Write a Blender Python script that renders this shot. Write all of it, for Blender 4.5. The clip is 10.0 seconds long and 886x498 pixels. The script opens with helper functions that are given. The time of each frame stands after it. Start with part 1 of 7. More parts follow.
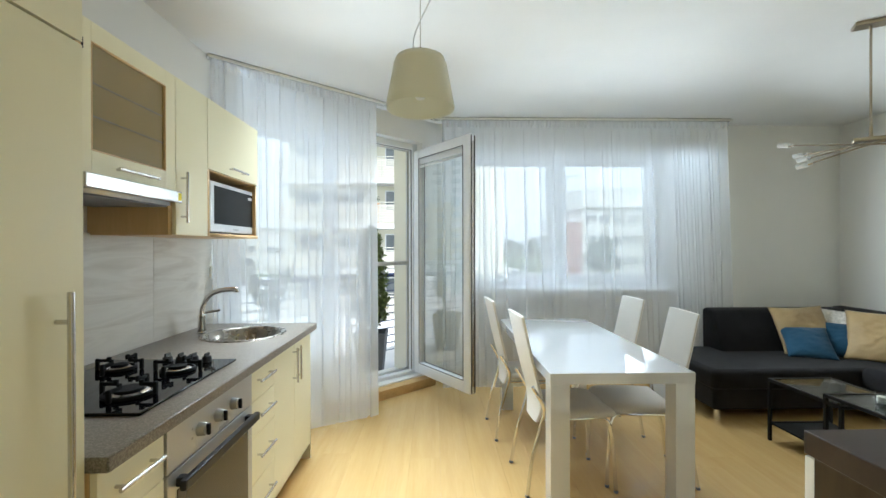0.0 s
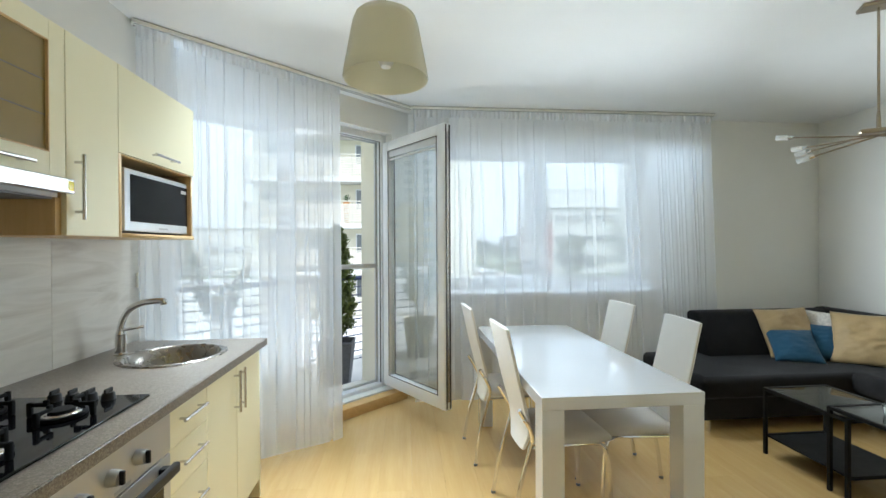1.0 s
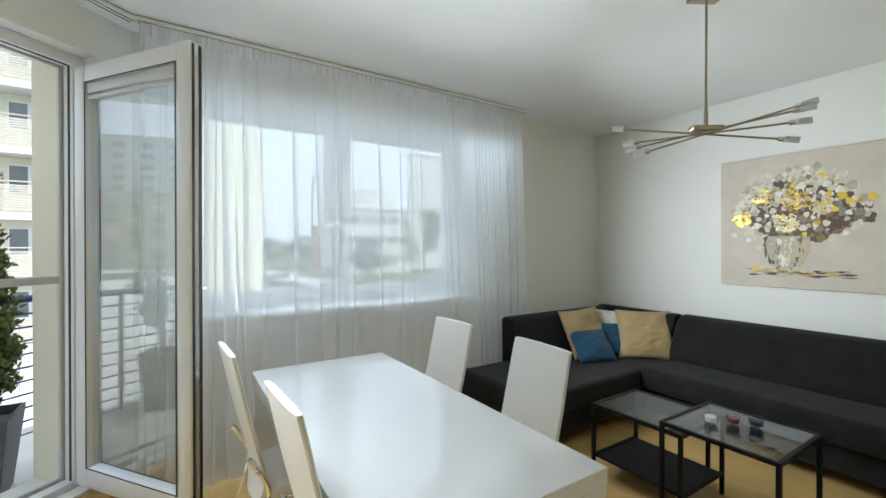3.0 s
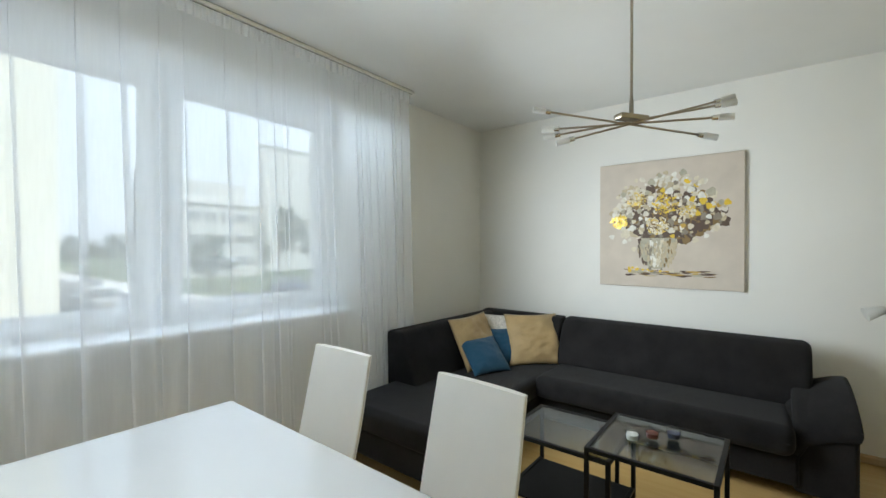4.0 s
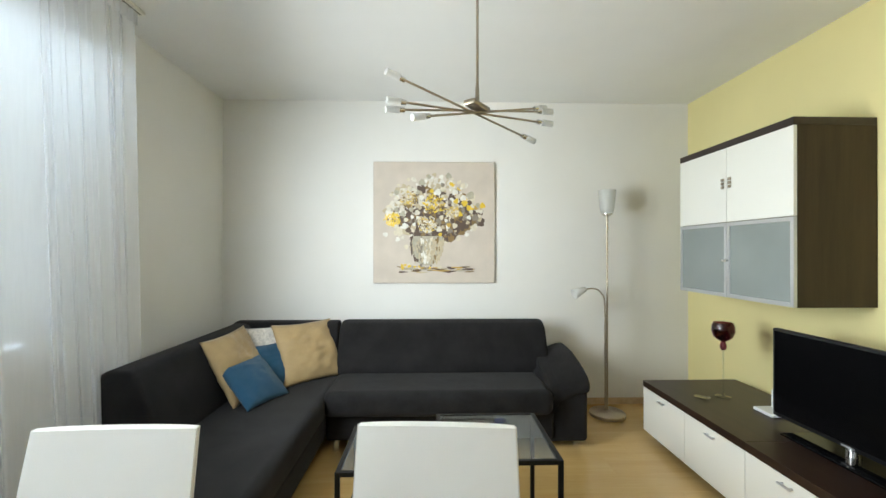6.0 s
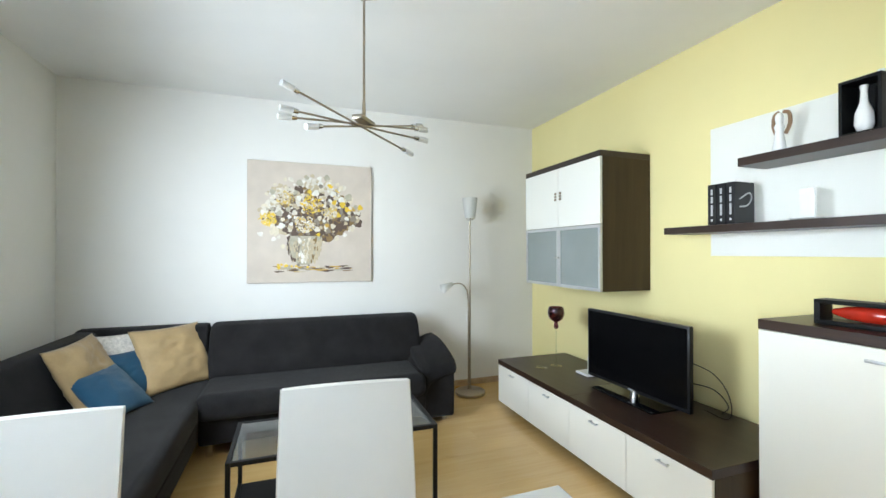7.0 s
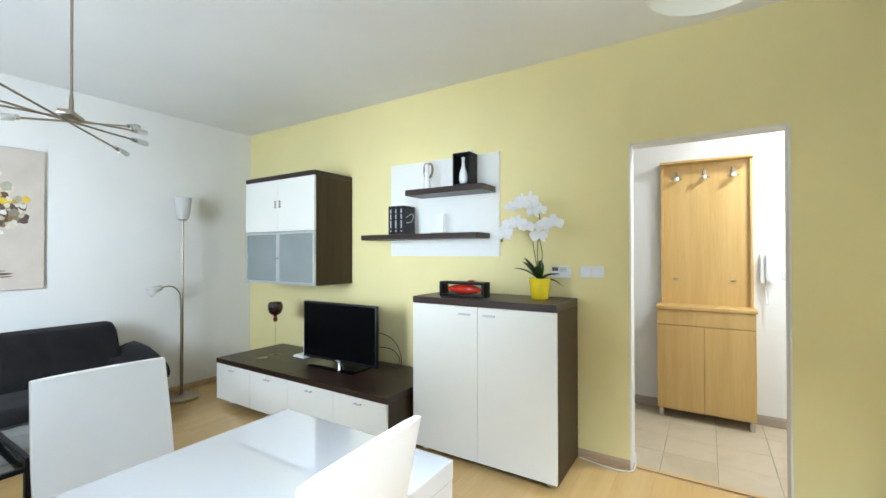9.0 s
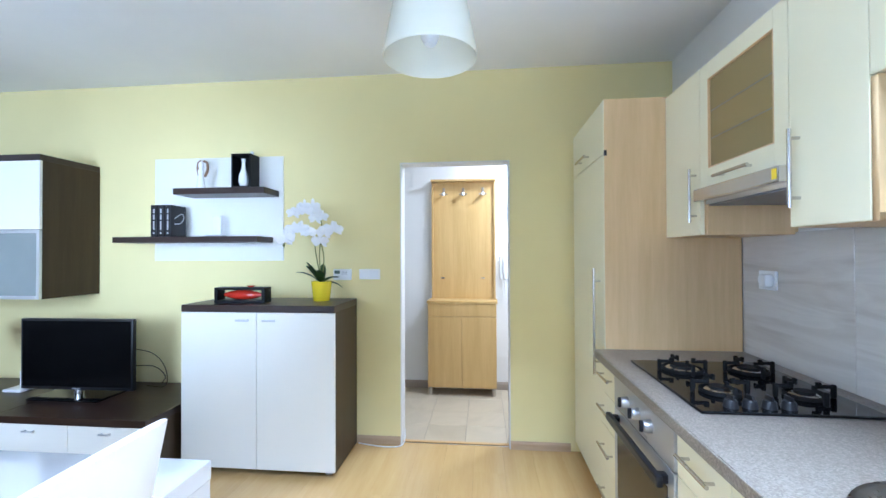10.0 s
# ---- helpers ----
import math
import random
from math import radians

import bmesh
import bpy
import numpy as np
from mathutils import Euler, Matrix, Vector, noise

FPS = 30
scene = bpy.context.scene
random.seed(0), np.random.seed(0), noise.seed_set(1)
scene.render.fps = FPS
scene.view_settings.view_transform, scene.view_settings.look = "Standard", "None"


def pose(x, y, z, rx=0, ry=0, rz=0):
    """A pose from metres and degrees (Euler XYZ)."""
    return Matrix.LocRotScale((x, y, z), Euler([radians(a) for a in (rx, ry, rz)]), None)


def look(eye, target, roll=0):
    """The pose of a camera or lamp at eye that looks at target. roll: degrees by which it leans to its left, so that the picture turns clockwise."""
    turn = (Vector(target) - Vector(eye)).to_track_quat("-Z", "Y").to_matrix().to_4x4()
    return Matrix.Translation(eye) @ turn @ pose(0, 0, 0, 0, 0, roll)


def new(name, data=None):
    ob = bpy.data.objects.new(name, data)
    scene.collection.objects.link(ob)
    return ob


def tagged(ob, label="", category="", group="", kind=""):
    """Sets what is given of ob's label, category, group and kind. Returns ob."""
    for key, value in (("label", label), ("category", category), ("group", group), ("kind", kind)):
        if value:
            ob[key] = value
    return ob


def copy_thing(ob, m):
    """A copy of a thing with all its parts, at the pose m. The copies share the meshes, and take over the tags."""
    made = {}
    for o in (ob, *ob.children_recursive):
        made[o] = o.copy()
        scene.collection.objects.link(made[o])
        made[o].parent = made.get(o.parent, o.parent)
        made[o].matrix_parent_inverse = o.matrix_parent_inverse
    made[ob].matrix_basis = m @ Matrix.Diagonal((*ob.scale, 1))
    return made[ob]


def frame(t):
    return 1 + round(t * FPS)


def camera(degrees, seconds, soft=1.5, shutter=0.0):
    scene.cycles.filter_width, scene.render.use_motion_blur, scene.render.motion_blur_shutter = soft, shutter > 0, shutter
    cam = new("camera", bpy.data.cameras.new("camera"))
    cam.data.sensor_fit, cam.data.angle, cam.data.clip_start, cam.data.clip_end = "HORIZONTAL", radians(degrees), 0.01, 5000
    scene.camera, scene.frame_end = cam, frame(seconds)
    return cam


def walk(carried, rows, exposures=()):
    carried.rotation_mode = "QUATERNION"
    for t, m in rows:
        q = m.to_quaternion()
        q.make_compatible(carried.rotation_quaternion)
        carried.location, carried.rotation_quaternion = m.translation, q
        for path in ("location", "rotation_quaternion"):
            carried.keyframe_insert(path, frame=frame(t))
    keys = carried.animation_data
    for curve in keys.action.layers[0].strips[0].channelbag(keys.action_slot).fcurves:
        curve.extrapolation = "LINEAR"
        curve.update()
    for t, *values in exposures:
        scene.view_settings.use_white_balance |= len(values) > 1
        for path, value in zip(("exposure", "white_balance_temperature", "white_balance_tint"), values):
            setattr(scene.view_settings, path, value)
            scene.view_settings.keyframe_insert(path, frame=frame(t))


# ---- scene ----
cam = camera(93.5, 10.0)
PATH = [
    (0, (0.085, -0.237, 1.364), (0.13, 1.762, 1.356), -0.1),
    (0.5, (0.089, -0.088, 1.367), (0.171, 1.911, 1.359), -0.2),
    (1, (0.095, 0.099, 1.375), (0.273, 2.091, 1.365), -0.3),
    (1.5, (0.125, 0.275, 1.371), (0.459, 2.247, 1.361), -0.3),
    (2, (0.157, 0.514, 1.377), (0.719, 2.434, 1.363), -0.1),
    (2.5, (0.225, 0.765, 1.378), (1.048, 2.588, 1.365), -0.0),
    (4, (0.552, 1.567, 1.384), (2.124, 2.803, 1.376), 0.1),
    (4.5, (0.656, 1.818, 1.37), (2.426, 2.75, 1.365), 0.3),
    (5, (0.749, 2.014, 1.357), (2.656, 2.618, 1.359), 0.2),
    (5.5, (0.788, 2.168, 1.347), (2.77, 2.439, 1.352), 0.1),
    (7, (0.492, 2.384, 1.321), (2.376, 1.711, 1.337), 0.0),
    (7.5, (0.378, 2.464, 1.312), (2.139, 1.517, 1.33), 0.0),
    (8, (0.258, 2.551, 1.321), (1.853, 1.346, 1.334), -0.0),
    (8.5, (0.168, 2.676, 1.31), (1.534, 1.216, 1.33), -0.1),
    (9, (0.048, 2.773, 1.328), (1.118, 1.084, 1.345), -0.1),
    (9.5, (-0.059, 2.851, 1.336), (0.625, 0.972, 1.355), -0.2),
    (10, (-0.141, 2.916, 1.348), (0.055, 0.926, 1.369), -0.2),
]
EXPOSURES = [(0.0, 2.25, 5780, 4), (1.5, 2.18, 5730, 4), (2.5, 2.05, 5860, 5), (4.0, 2.10, 6000, 5), (4.5, 2.15, 6100, 5), (5.0, 2.32, 6150, 5), (5.5, 2.42, 6200, 5), (7.0, 2.68, 5680, 6), (8.5, 2.62, 5480, 7), (9.5, 2.62, 5130, 9), (10.0, 2.74, 4660, 12)]
walk(cam, [(t, look(eye, target, roll)) for t, eye, target, roll in PATH], EXPOSURES)

# ---- sky and light: a bright overcast day outside, added fill lamps, hall lamp lit ----
world = bpy.data.worlds.new("overcast")
scene.world = world
world.use_nodes = True
wn = world.node_tree
wn.nodes.clear()
sky = wn.nodes.new("ShaderNodeTexSky")
sky.sky_type = "NISHITA"
sky.sun_disc = False
sky.sun_elevation = radians(48)
sky.sun_rotation = radians(200)
sky.dust_density = 6.0
haze = wn.nodes.new("ShaderNodeMixRGB")
haze.inputs[0].default_value = 0.72
haze.inputs[2].default_value = (10.2, 10.7, 11.7, 1)
wback = wn.nodes.new("ShaderNodeBackground")
wback.inputs[1].default_value = 0.042
wout = wn.nodes.new("ShaderNodeOutputWorld")
wn.links.new(sky.outputs[0], haze.inputs[1])
wn.links.new(haze.outputs[0], wback.inputs[0])
wn.links.new(wback.outputs[0], wout.inputs[0])
sun = new("sun", bpy.data.lights.new("sun", "SUN"))
sun.data.energy = 0.9
sun.data.angle = radians(25)
sun.data.color = (1, 0.96, 0.9)
sun.matrix_world = look((0, 0, 30), (12, 20, 0))


def window_fill(name, eye, target, width, depth, watts, spread, tint=(0.93, 0.97, 1.0)):
    """Adds an unseen area lamp that fills in daylight by a window or door."""
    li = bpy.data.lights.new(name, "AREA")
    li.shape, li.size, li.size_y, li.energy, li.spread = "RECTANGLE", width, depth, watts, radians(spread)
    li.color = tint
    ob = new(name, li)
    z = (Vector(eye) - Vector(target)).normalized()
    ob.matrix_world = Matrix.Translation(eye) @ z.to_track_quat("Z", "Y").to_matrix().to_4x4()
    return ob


SKYTINT = (0.74, 0.86, 1.0)
SOFT = (0.95, 0.975, 0.985)
# added fill lamps on the room side of the curtain, for walls and ceiling
window_fill("window_fill_top", (1.50, 3.65, 2.50), (1.50, 3.23, 1.64), 2.5, 0.28, 1.35, 66, SOFT)
window_fill("window_fill_low", (1.40, 3.56, 1.02), (1.40, 2.90, 1.77), 2.0, 0.12, 1.35, 76, SOFT)
window_fill("window_fill_side", (2.36, 3.42, 1.42), (3.06, 2.70, 1.38), 0.6, 1.1, 4.6, 120, SOFT)
window_fill("window_fill_south", (2.10, 3.45, 1.45), (2.22, 0.90, 1.36), 0.6, 0.9, 1.15, 66, SOFT)
window_fill("window_fill_west", (0.80, 3.52, 1.45), (0.0, 2.92, 1.40), 0.6, 0.9, 1.0, 80, SOFT)
# added lamps hidden behind the window curtain, to brighten the voile from behind
window_fill("window_backlight_top", (1.385, 4.08, 2.36), (1.385, 3.63, 1.47), 2.1, 0.12, 0.08, 78, SKYTINT)
window_fill("window_backlight_sill", (1.385, 4.06, 1.00), (1.385, 3.66, 1.92), 2.1, 0.12, 0.12, 78, SKYTINT)
window_fill("window_backlight_low", (1.60, 3.965, 2.585), (1.60, 3.86, 0.90), 2.8, 0.05, 2.2, 52, SKYTINT)
# added fill lamps just inside the balcony door, for kitchen and far wall
window_fill("door_fill_top", (-0.46, 2.81, 2.54), (-0.36, 2.43, 1.68), 1.2, 0.20, 3.9, 66, SOFT)
window_fill("door_fill_low", (-0.45, 2.74, 1.02), (-0.33, 2.14, 1.87), 0.6, 0.12, 0.6, 64, SOFT)
window_fill("door_fill_south", (-0.20, 3.42, 1.50), (1.86, -0.08, 1.42), 0.5, 1.2, 0.45, 32, SOFT)
# added lamp low at the threshold, aimed up to whiten the lower curtain
window_fill("door_fill_sill", tuple(Vector((-1.395, 2.522, 0.13)) + Vector((0.755, 0.656, 0)) * 0.62 + Vector((-0.656, 0.755, 0)) * 0.16), tuple(Vector((-1.395, 2.522, 1.13)) + Vector((0.755, 0.656, 0)) * 0.62 + Vector((-0.656, 0.755, 0)) * 0.02), 1.1, 0.06, 0.9, 64, SKYTINT)
# the same added backlights behind the balcony door's curtain
window_fill("door_backlight_top", (-1.06, 3.05, 2.35), (-0.765, 2.71, 1.46), 0.85, 0.10, 0.2, 78, SKYTINT)
window_fill("door_backlight_low", (-0.83, 3.08, 2.585), (-0.80, 3.05, 0.90), 1.2, 0.05, 0.5, 52, SKYTINT)
hall_lamp = bpy.data.lights.new("hall_lamp_light", "AREA")
hall_lamp.shape, hall_lamp.size, hall_lamp.energy, hall_lamp.color = "DISK", 0.24, 6.0, (1, 0.95, 0.88)
new("hall_lamp_light", hall_lamp).matrix_world = pose(-0.75, -0.62, 2.535)


# ---- materials ----
def material(name):
    m = bpy.data.materials.new(name)
    m.use_nodes = True
    nt = m.node_tree
    return m, nt, nt.nodes["Principled BSDF"]


def link(nt, a, b):
    nt.links.new(a, b)


def coords(nt, scale=(1, 1, 1), spin=(0, 0, 0)):
    tc = nt.nodes.new("ShaderNodeTexCoord")
    mp = nt.nodes.new("ShaderNodeMapping")
    mp.inputs["Scale"].default_value = scale
    mp.inputs["Rotation"].default_value = spin
    link(nt, tc.outputs["Object"], mp.inputs[0])
    return mp.outputs[0]


def noise_of(nt, vec, scale, detail=4, rough=0.55):
    n = nt.nodes.new("ShaderNodeTexNoise")
    n.inputs["Scale"].default_value = scale
    n.inputs["Detail"].default_value = detail
    n.inputs["Roughness"].default_value = rough
    link(nt, vec, n.inputs["Vector"])
    return n.outputs["Fac"]


def ramp_of(nt, fac, stops):
    r = nt.nodes.new("ShaderNodeValToRGB")
    el = r.color_ramp.elements
    el[0].position, el[0].color = stops[0][0], (*stops[0][1], 1)
    el[1].position, el[1].color = stops[-1][0], (*stops[-1][1], 1)
    for pos, col in stops[1:-1]:
        e = el.new(pos)
        e.color = (*col, 1)
    link(nt, fac, r.inputs[0])
    return r.outputs[0]


def bump_of(nt, bsdf, height, strength, distance=0.002):
    b = nt.nodes.new("ShaderNodeBump")
    b.inputs["Strength"].default_value = strength
    b.inputs["Distance"].default_value = distance
    link(nt, height, b.inputs["Height"])
    link(nt, b.outputs[0], bsdf.inputs["Normal"])


def shade(col, k):
    return tuple(min(1.0, c * k) for c in col)


def plain(name, col, rough=0.5, metal=0.0, var=0.05, scale=3.0, grain=120.0, bump=0.05, coat=0.0, rvar=0.06):
    """Paint, lacquer, plastic or metal with soft stains and a fine grain."""
    m, nt, b = material(name)
    v = coords(nt)
    big = noise_of(nt, v, scale, 3)
    link(nt, ramp_of(nt, big, [(0.3, shade(col, 1 - var)), (0.7, shade(col, 1 + var))]), b.inputs["Base Color"])
    b.inputs["Metallic"].default_value = metal
    b.inputs["Coat Weight"].default_value = coat
    b.inputs["Coat Roughness"].default_value = 0.03
    r = nt.nodes.new("ShaderNodeMapRange")
    r.inputs["To Min"].default_value = max(0.0, rough - rvar)
    r.inputs["To Max"].default_value = rough + rvar
    link(nt, noise_of(nt, v, scale * 4, 5), r.inputs[0])
    link(nt, r.outputs[0], b.inputs["Roughness"])
    if bump:
        bump_of(nt, b, noise_of(nt, v, grain, 3), bump)
    return m


def wall_paint(name, col):
    """Rolled emulsion paint: faint roller texture, slight patches."""
    m, nt, b = material(name)
    v = coords(nt)
    link(nt, ramp_of(nt, noise_of(nt, v, 1.3, 4), [(0.3, shade(col, 0.965)), (0.7, shade(col, 1.02))]), b.inputs["Base Color"])
    b.inputs["Roughness"].default_value = 0.75
    bump_of(nt, b, noise_of(nt, v, 170, 4), 0.18, 0.0015)
    return m


def wood(name, dark, light, along="Z", rough=0.4, scale=1.0, coat=0.0, bump=0.05, per_piece=0.0):
    """Straight-grained wood or its printed foil, grain along one axis."""
    m, nt, b = material(name)
    st = {"X": (0.6, 9, 9), "Y": (9, 0.6, 9), "Z": (9, 9, 0.6)}[along]
    v = coords(nt, tuple(scale * k for k in st))
    if per_piece:
        oi = nt.nodes.new("ShaderNodeObjectInfo")
        add = nt.nodes.new("ShaderNodeVectorMath")
        add.operation = "MULTIPLY_ADD"
        add.inputs[1].default_value = (37, 19, 23)
        link(nt, oi.outputs["Random"], add.inputs[0])
        link(nt, v, add.inputs[2])
        v = add.outputs[0]
    g = noise_of(nt, v, 1.6, 6, 0.6)
    f = noise_of(nt, v, 9.0, 3, 0.7)
    mix = nt.nodes.new("ShaderNodeMath")
    mix.operation = "MULTIPLY_ADD"
    mix.inputs[1].default_value = 0.35
    link(nt, f, mix.inputs[0])
    sc = nt.nodes.new("ShaderNodeMath")
    sc.operation = "MULTIPLY"
    sc.inputs[1].default_value = 0.7
    link(nt, g, sc.inputs[0])
    link(nt, sc.outputs[0], mix.inputs[2])
    col = ramp_of(nt, mix.outputs[0], [(0.36, dark), (0.66, light)])
    if per_piece:
        hsv = nt.nodes.new("ShaderNodeHueSaturation")
        mr = nt.nodes.new("ShaderNodeMapRange")
        mr.inputs["To Min"].default_value = 1 - per_piece
        mr.inputs["To Max"].default_value = 1 + per_piece
        link(nt, oi.outputs["Random"], mr.inputs[0])
        link(nt, mr.outputs[0], hsv.inputs["Value"])
        link(nt, col, hsv.inputs["Color"])
        col = hsv.outputs[0]
    link(nt, col, b.inputs["Base Color"])
    b.inputs["Roughness"].default_value = rough
    b.inputs["Coat Weight"].default_value = coat
    b.inputs["Coat Roughness"].default_value = 0.12
    bump_of(nt, b, f, bump, 0.001)
    return m


def cloth(name, col, weave=420.0, rough=0.9, var=0.12, bump=0.5, sheen=0.15, crease=7.0):
    m, nt, b = material(name)
    v = coords(nt)
    fine = noise_of(nt, v, weave, 2)
    big = noise_of(nt, v, crease, 4)
    mix = nt.nodes.new("ShaderNodeMath")
    mix.operation = "MULTIPLY_ADD"
    mix.inputs[1].default_value = 0.5
    link(nt, fine, mix.inputs[0])
    hf = nt.nodes.new("ShaderNodeMath")
    hf.operation = "MULTIPLY"
    hf.inputs[1].default_value = 0.5
    link(nt, big, hf.inputs[0])
    link(nt, hf.outputs[0], mix.inputs[2])
    link(nt, ramp_of(nt, mix.outputs[0], [(0.35, shade(col, 1 - var)), (0.65, shade(col, 1 + var))]), b.inputs["Base Color"])
    b.inputs["Roughness"].default_value = rough
    b.inputs["Sheen Weight"].default_value = sheen
    b.inputs["Specular IOR Level"].default_value = 0.2
    bump_of(nt, b, mix.outputs[0], bump, 0.004)
    return m


def clear_glass(name, tint=(1, 1, 1), gloss=1.0, frost=0.0):
    """A thin pane: light goes straight through, the gloss follows Fresnel."""
    m = bpy.data.materials.new(name)
    m.use_nodes = True
    nt = m.node_tree
    nt.nodes.clear()
    out = nt.nodes.new("ShaderNodeOutputMaterial")
    tr = nt.nodes.new("ShaderNodeBsdfTransparent")
    tr.inputs[0].default_value = (*tint, 1)
    gl = nt.nodes.new("ShaderNodeBsdfGlossy")
    gl.inputs["Roughness"].default_value = 0.02 + frost
    lw = nt.nodes.new("ShaderNodeLayerWeight")
    lw.inputs[0].default_value = 0.5
    p5 = nt.nodes.new("ShaderNodeMath")
    p5.operation = "POWER"
    p5.inputs[1].default_value = 5
    link(nt, lw.outputs["Facing"], p5.inputs[0])
    fr = nt.nodes.new("ShaderNodeMath")
    fr.operation = "MULTIPLY_ADD"
    fr.inputs[1].default_value = 0.96
    fr.inputs[2].default_value = 0.04
    link(nt, p5.outputs[0], fr.inputs[0])
    k = nt.nodes.new("ShaderNodeMath")
    k.operation = "MULTIPLY"
    k.use_clamp = True
    k.inputs[1].default_value = gloss
    mx = nt.nodes.new("ShaderNodeMixShader")
    link(nt, fr.outputs[0], k.inputs[0])
    link(nt, k.outputs[0], mx.inputs[0])
    link(nt, tr.outputs[0], mx.inputs[1])
    link(nt, gl.outputs[0], mx.inputs[2])
    link(nt, mx.outputs[0], out.inputs[0])
    return m


def sheer_cloth(name, through_share, col=(0.93, 0.94, 0.96)):
    """Voile: part of the light passes between the threads, the rest is scattered both ways."""
    m = bpy.data.materials.new(name)
    m.use_nodes = True
    nt = m.node_tree
    nt.nodes.clear()
    out = nt.nodes.new("ShaderNodeOutputMaterial")
    tr = nt.nodes.new("ShaderNodeBsdfTransparent")
    tl = nt.nodes.new("ShaderNodeBsdfTranslucent")
    tl.inputs[0].default_value = (*col, 1)
    df = nt.nodes.new("ShaderNodeBsdfDiffuse")
    df.inputs[0].default_value = (*col, 1)
    a = nt.nodes.new("ShaderNodeMixShader")
    a.inputs[0].default_value = 0.55
    link(nt, tl.outputs[0], a.inputs[1])
    link(nt, df.outputs[0], a.inputs[2])
    mx = nt.nodes.new("ShaderNodeMixShader")
    v = coords(nt, (90, 90, 6))
    mr = nt.nodes.new("ShaderNodeMapRange")
    mr.inputs["To Min"].default_value = through_share - 0.03
    mr.inputs["To Max"].default_value = through_share + 0.03
    link(nt, noise_of(nt, v, 1.0, 2), mr.inputs[0])
    link(nt, mr.outputs[0], mx.inputs[0])
    link(nt, a.outputs[0], mx.inputs[1])
    link(nt, tr.outputs[0], mx.inputs[2])
    link(nt, mx.outputs[0], out.inputs[0])
    return m


def milk_glass(name, col, pass_share=0.35, rough=0.25):
    m, nt, b = material(name)
    b.inputs["Base Color"].default_value = (*col, 1)
    b.inputs["Roughness"].default_value = rough
    tl = nt.nodes.new("ShaderNodeBsdfTranslucent")
    tl.inputs[0].default_value = (*col, 1)
    mx = nt.nodes.new("ShaderNodeMixShader")
    mx.inputs[0].default_value = pass_share
    link(nt, b.outputs[0], mx.inputs[1])
    link(nt, tl.outputs[0], mx.inputs[2])
    link(nt, mx.outputs[0], nt.nodes["Material Output"].inputs[0])
    return m


def speckle(name, cols, scale, rough):
    """Granite-look laminate."""
    m, nt, b = material(name)
    v = coords(nt)
    vo = nt.nodes.new("ShaderNodeTexVoronoi")
    vo.inputs["Scale"].default_value = scale
    link(nt, v, vo.inputs["Vector"])
    sp = nt.nodes.new("ShaderNodeSeparateColor")
    link(nt, vo.outputs["Color"], sp.inputs[0])
    c1 = ramp_of(nt, sp.outputs[0], [(0.1, cols[0]), (0.45, cols[1]), (0.7, cols[2]), (0.95, cols[3])])
    c2 = ramp_of(nt, noise_of(nt, v, 30, 5), [(0.3, cols[1]), (0.7, cols[2])])
    mx = nt.nodes.new("ShaderNodeMixRGB")
    mx.inputs[0].default_value = 0.45
    link(nt, c1, mx.inputs[1])
    link(nt, c2, mx.inputs[2])
    link(nt, mx.outputs[0], b.inputs["Base Color"])
    b.inputs["Roughness"].default_value = rough
    bump_of(nt, b, sp.outputs[0], 0.08, 0.0006)
    return m


def marble(name, light, dark, rough):
    m, nt, b = material(name)
    oi = nt.nodes.new("ShaderNodeObjectInfo")
    v = coords(nt, (1.6, 1.2, 9))
    add = nt.nodes.new("ShaderNodeVectorMath")
    add.operation = "MULTIPLY_ADD"
    add.inputs[1].default_value = (13, 7, 29)
    link(nt, oi.outputs["Random"], add.inputs[0])
    link(nt, v, add.inputs[2])
    n = nt.nodes.new("ShaderNodeTexNoise")
    n.inputs["Scale"].default_value = 1.3
    n.inputs["Detail"].default_value = 6
    n.inputs["Distortion"].default_value = 1.2
    link(nt, add.outputs[0], n.inputs["Vector"])
    link(nt, ramp_of(nt, n.outputs["Fac"], [(0.3, dark), (0.52, light), (0.62, shade(light, 0.93)), (0.75, light)]), b.inputs["Base Color"])
    b.inputs["Roughness"].default_value = rough
    return m


M_WHITE = wall_paint("white_wall_paint", (0.80, 0.79, 0.75))
M_CEIL = wall_paint("white_ceiling_paint", (0.84, 0.84, 0.82))
M_YELLOW = wall_paint("yellow_wall_paint", (0.83, 0.735, 0.355))
M_FLOOR = wood("beech_laminate", (0.56, 0.365, 0.132), (0.63, 0.43, 0.175), "Y", 0.24, 1.0, 0.4, 0.012, 0.010)
M_BEECH = wood("beech_foil", (0.54, 0.345, 0.105), (0.63, 0.43, 0.155), "Z", 0.42)
M_BEECH_Y = wood("beech_step", (0.50, 0.30, 0.10), (0.64, 0.42, 0.17), "X", 0.35)
M_MAPLE = wood("maple_foil", (0.62, 0.43, 0.20), (0.72, 0.515, 0.26), "Z", 0.45)
M_WENGE = wood("wenge_foil", (0.018, 0.009, 0.006), (0.036, 0.019, 0.012), "X", 0.36, 1.0, 0.0, 0.08)
M_WENGE_Z = wood("wenge_foil_upright", (0.032, 0.019, 0.008), (0.052, 0.033, 0.015), "Z", 0.45, 1.0, 0.0, 0.08)
M_CREAM = plain("cream_lacquer_front", (0.82, 0.77, 0.54), 0.42, 0, 0.02, 1.5, 300, 0.03)
M_IVORY = plain("ivory_furniture_front", (0.84, 0.83, 0.76), 0.38, 0, 0.015, 1.5, 300, 0.03)
M_GLOSS = plain("white_high_gloss", (0.65, 0.66, 0.67), 0.03, 0, 0.01, 2, 200, 0.0, 1.0, 0.01)
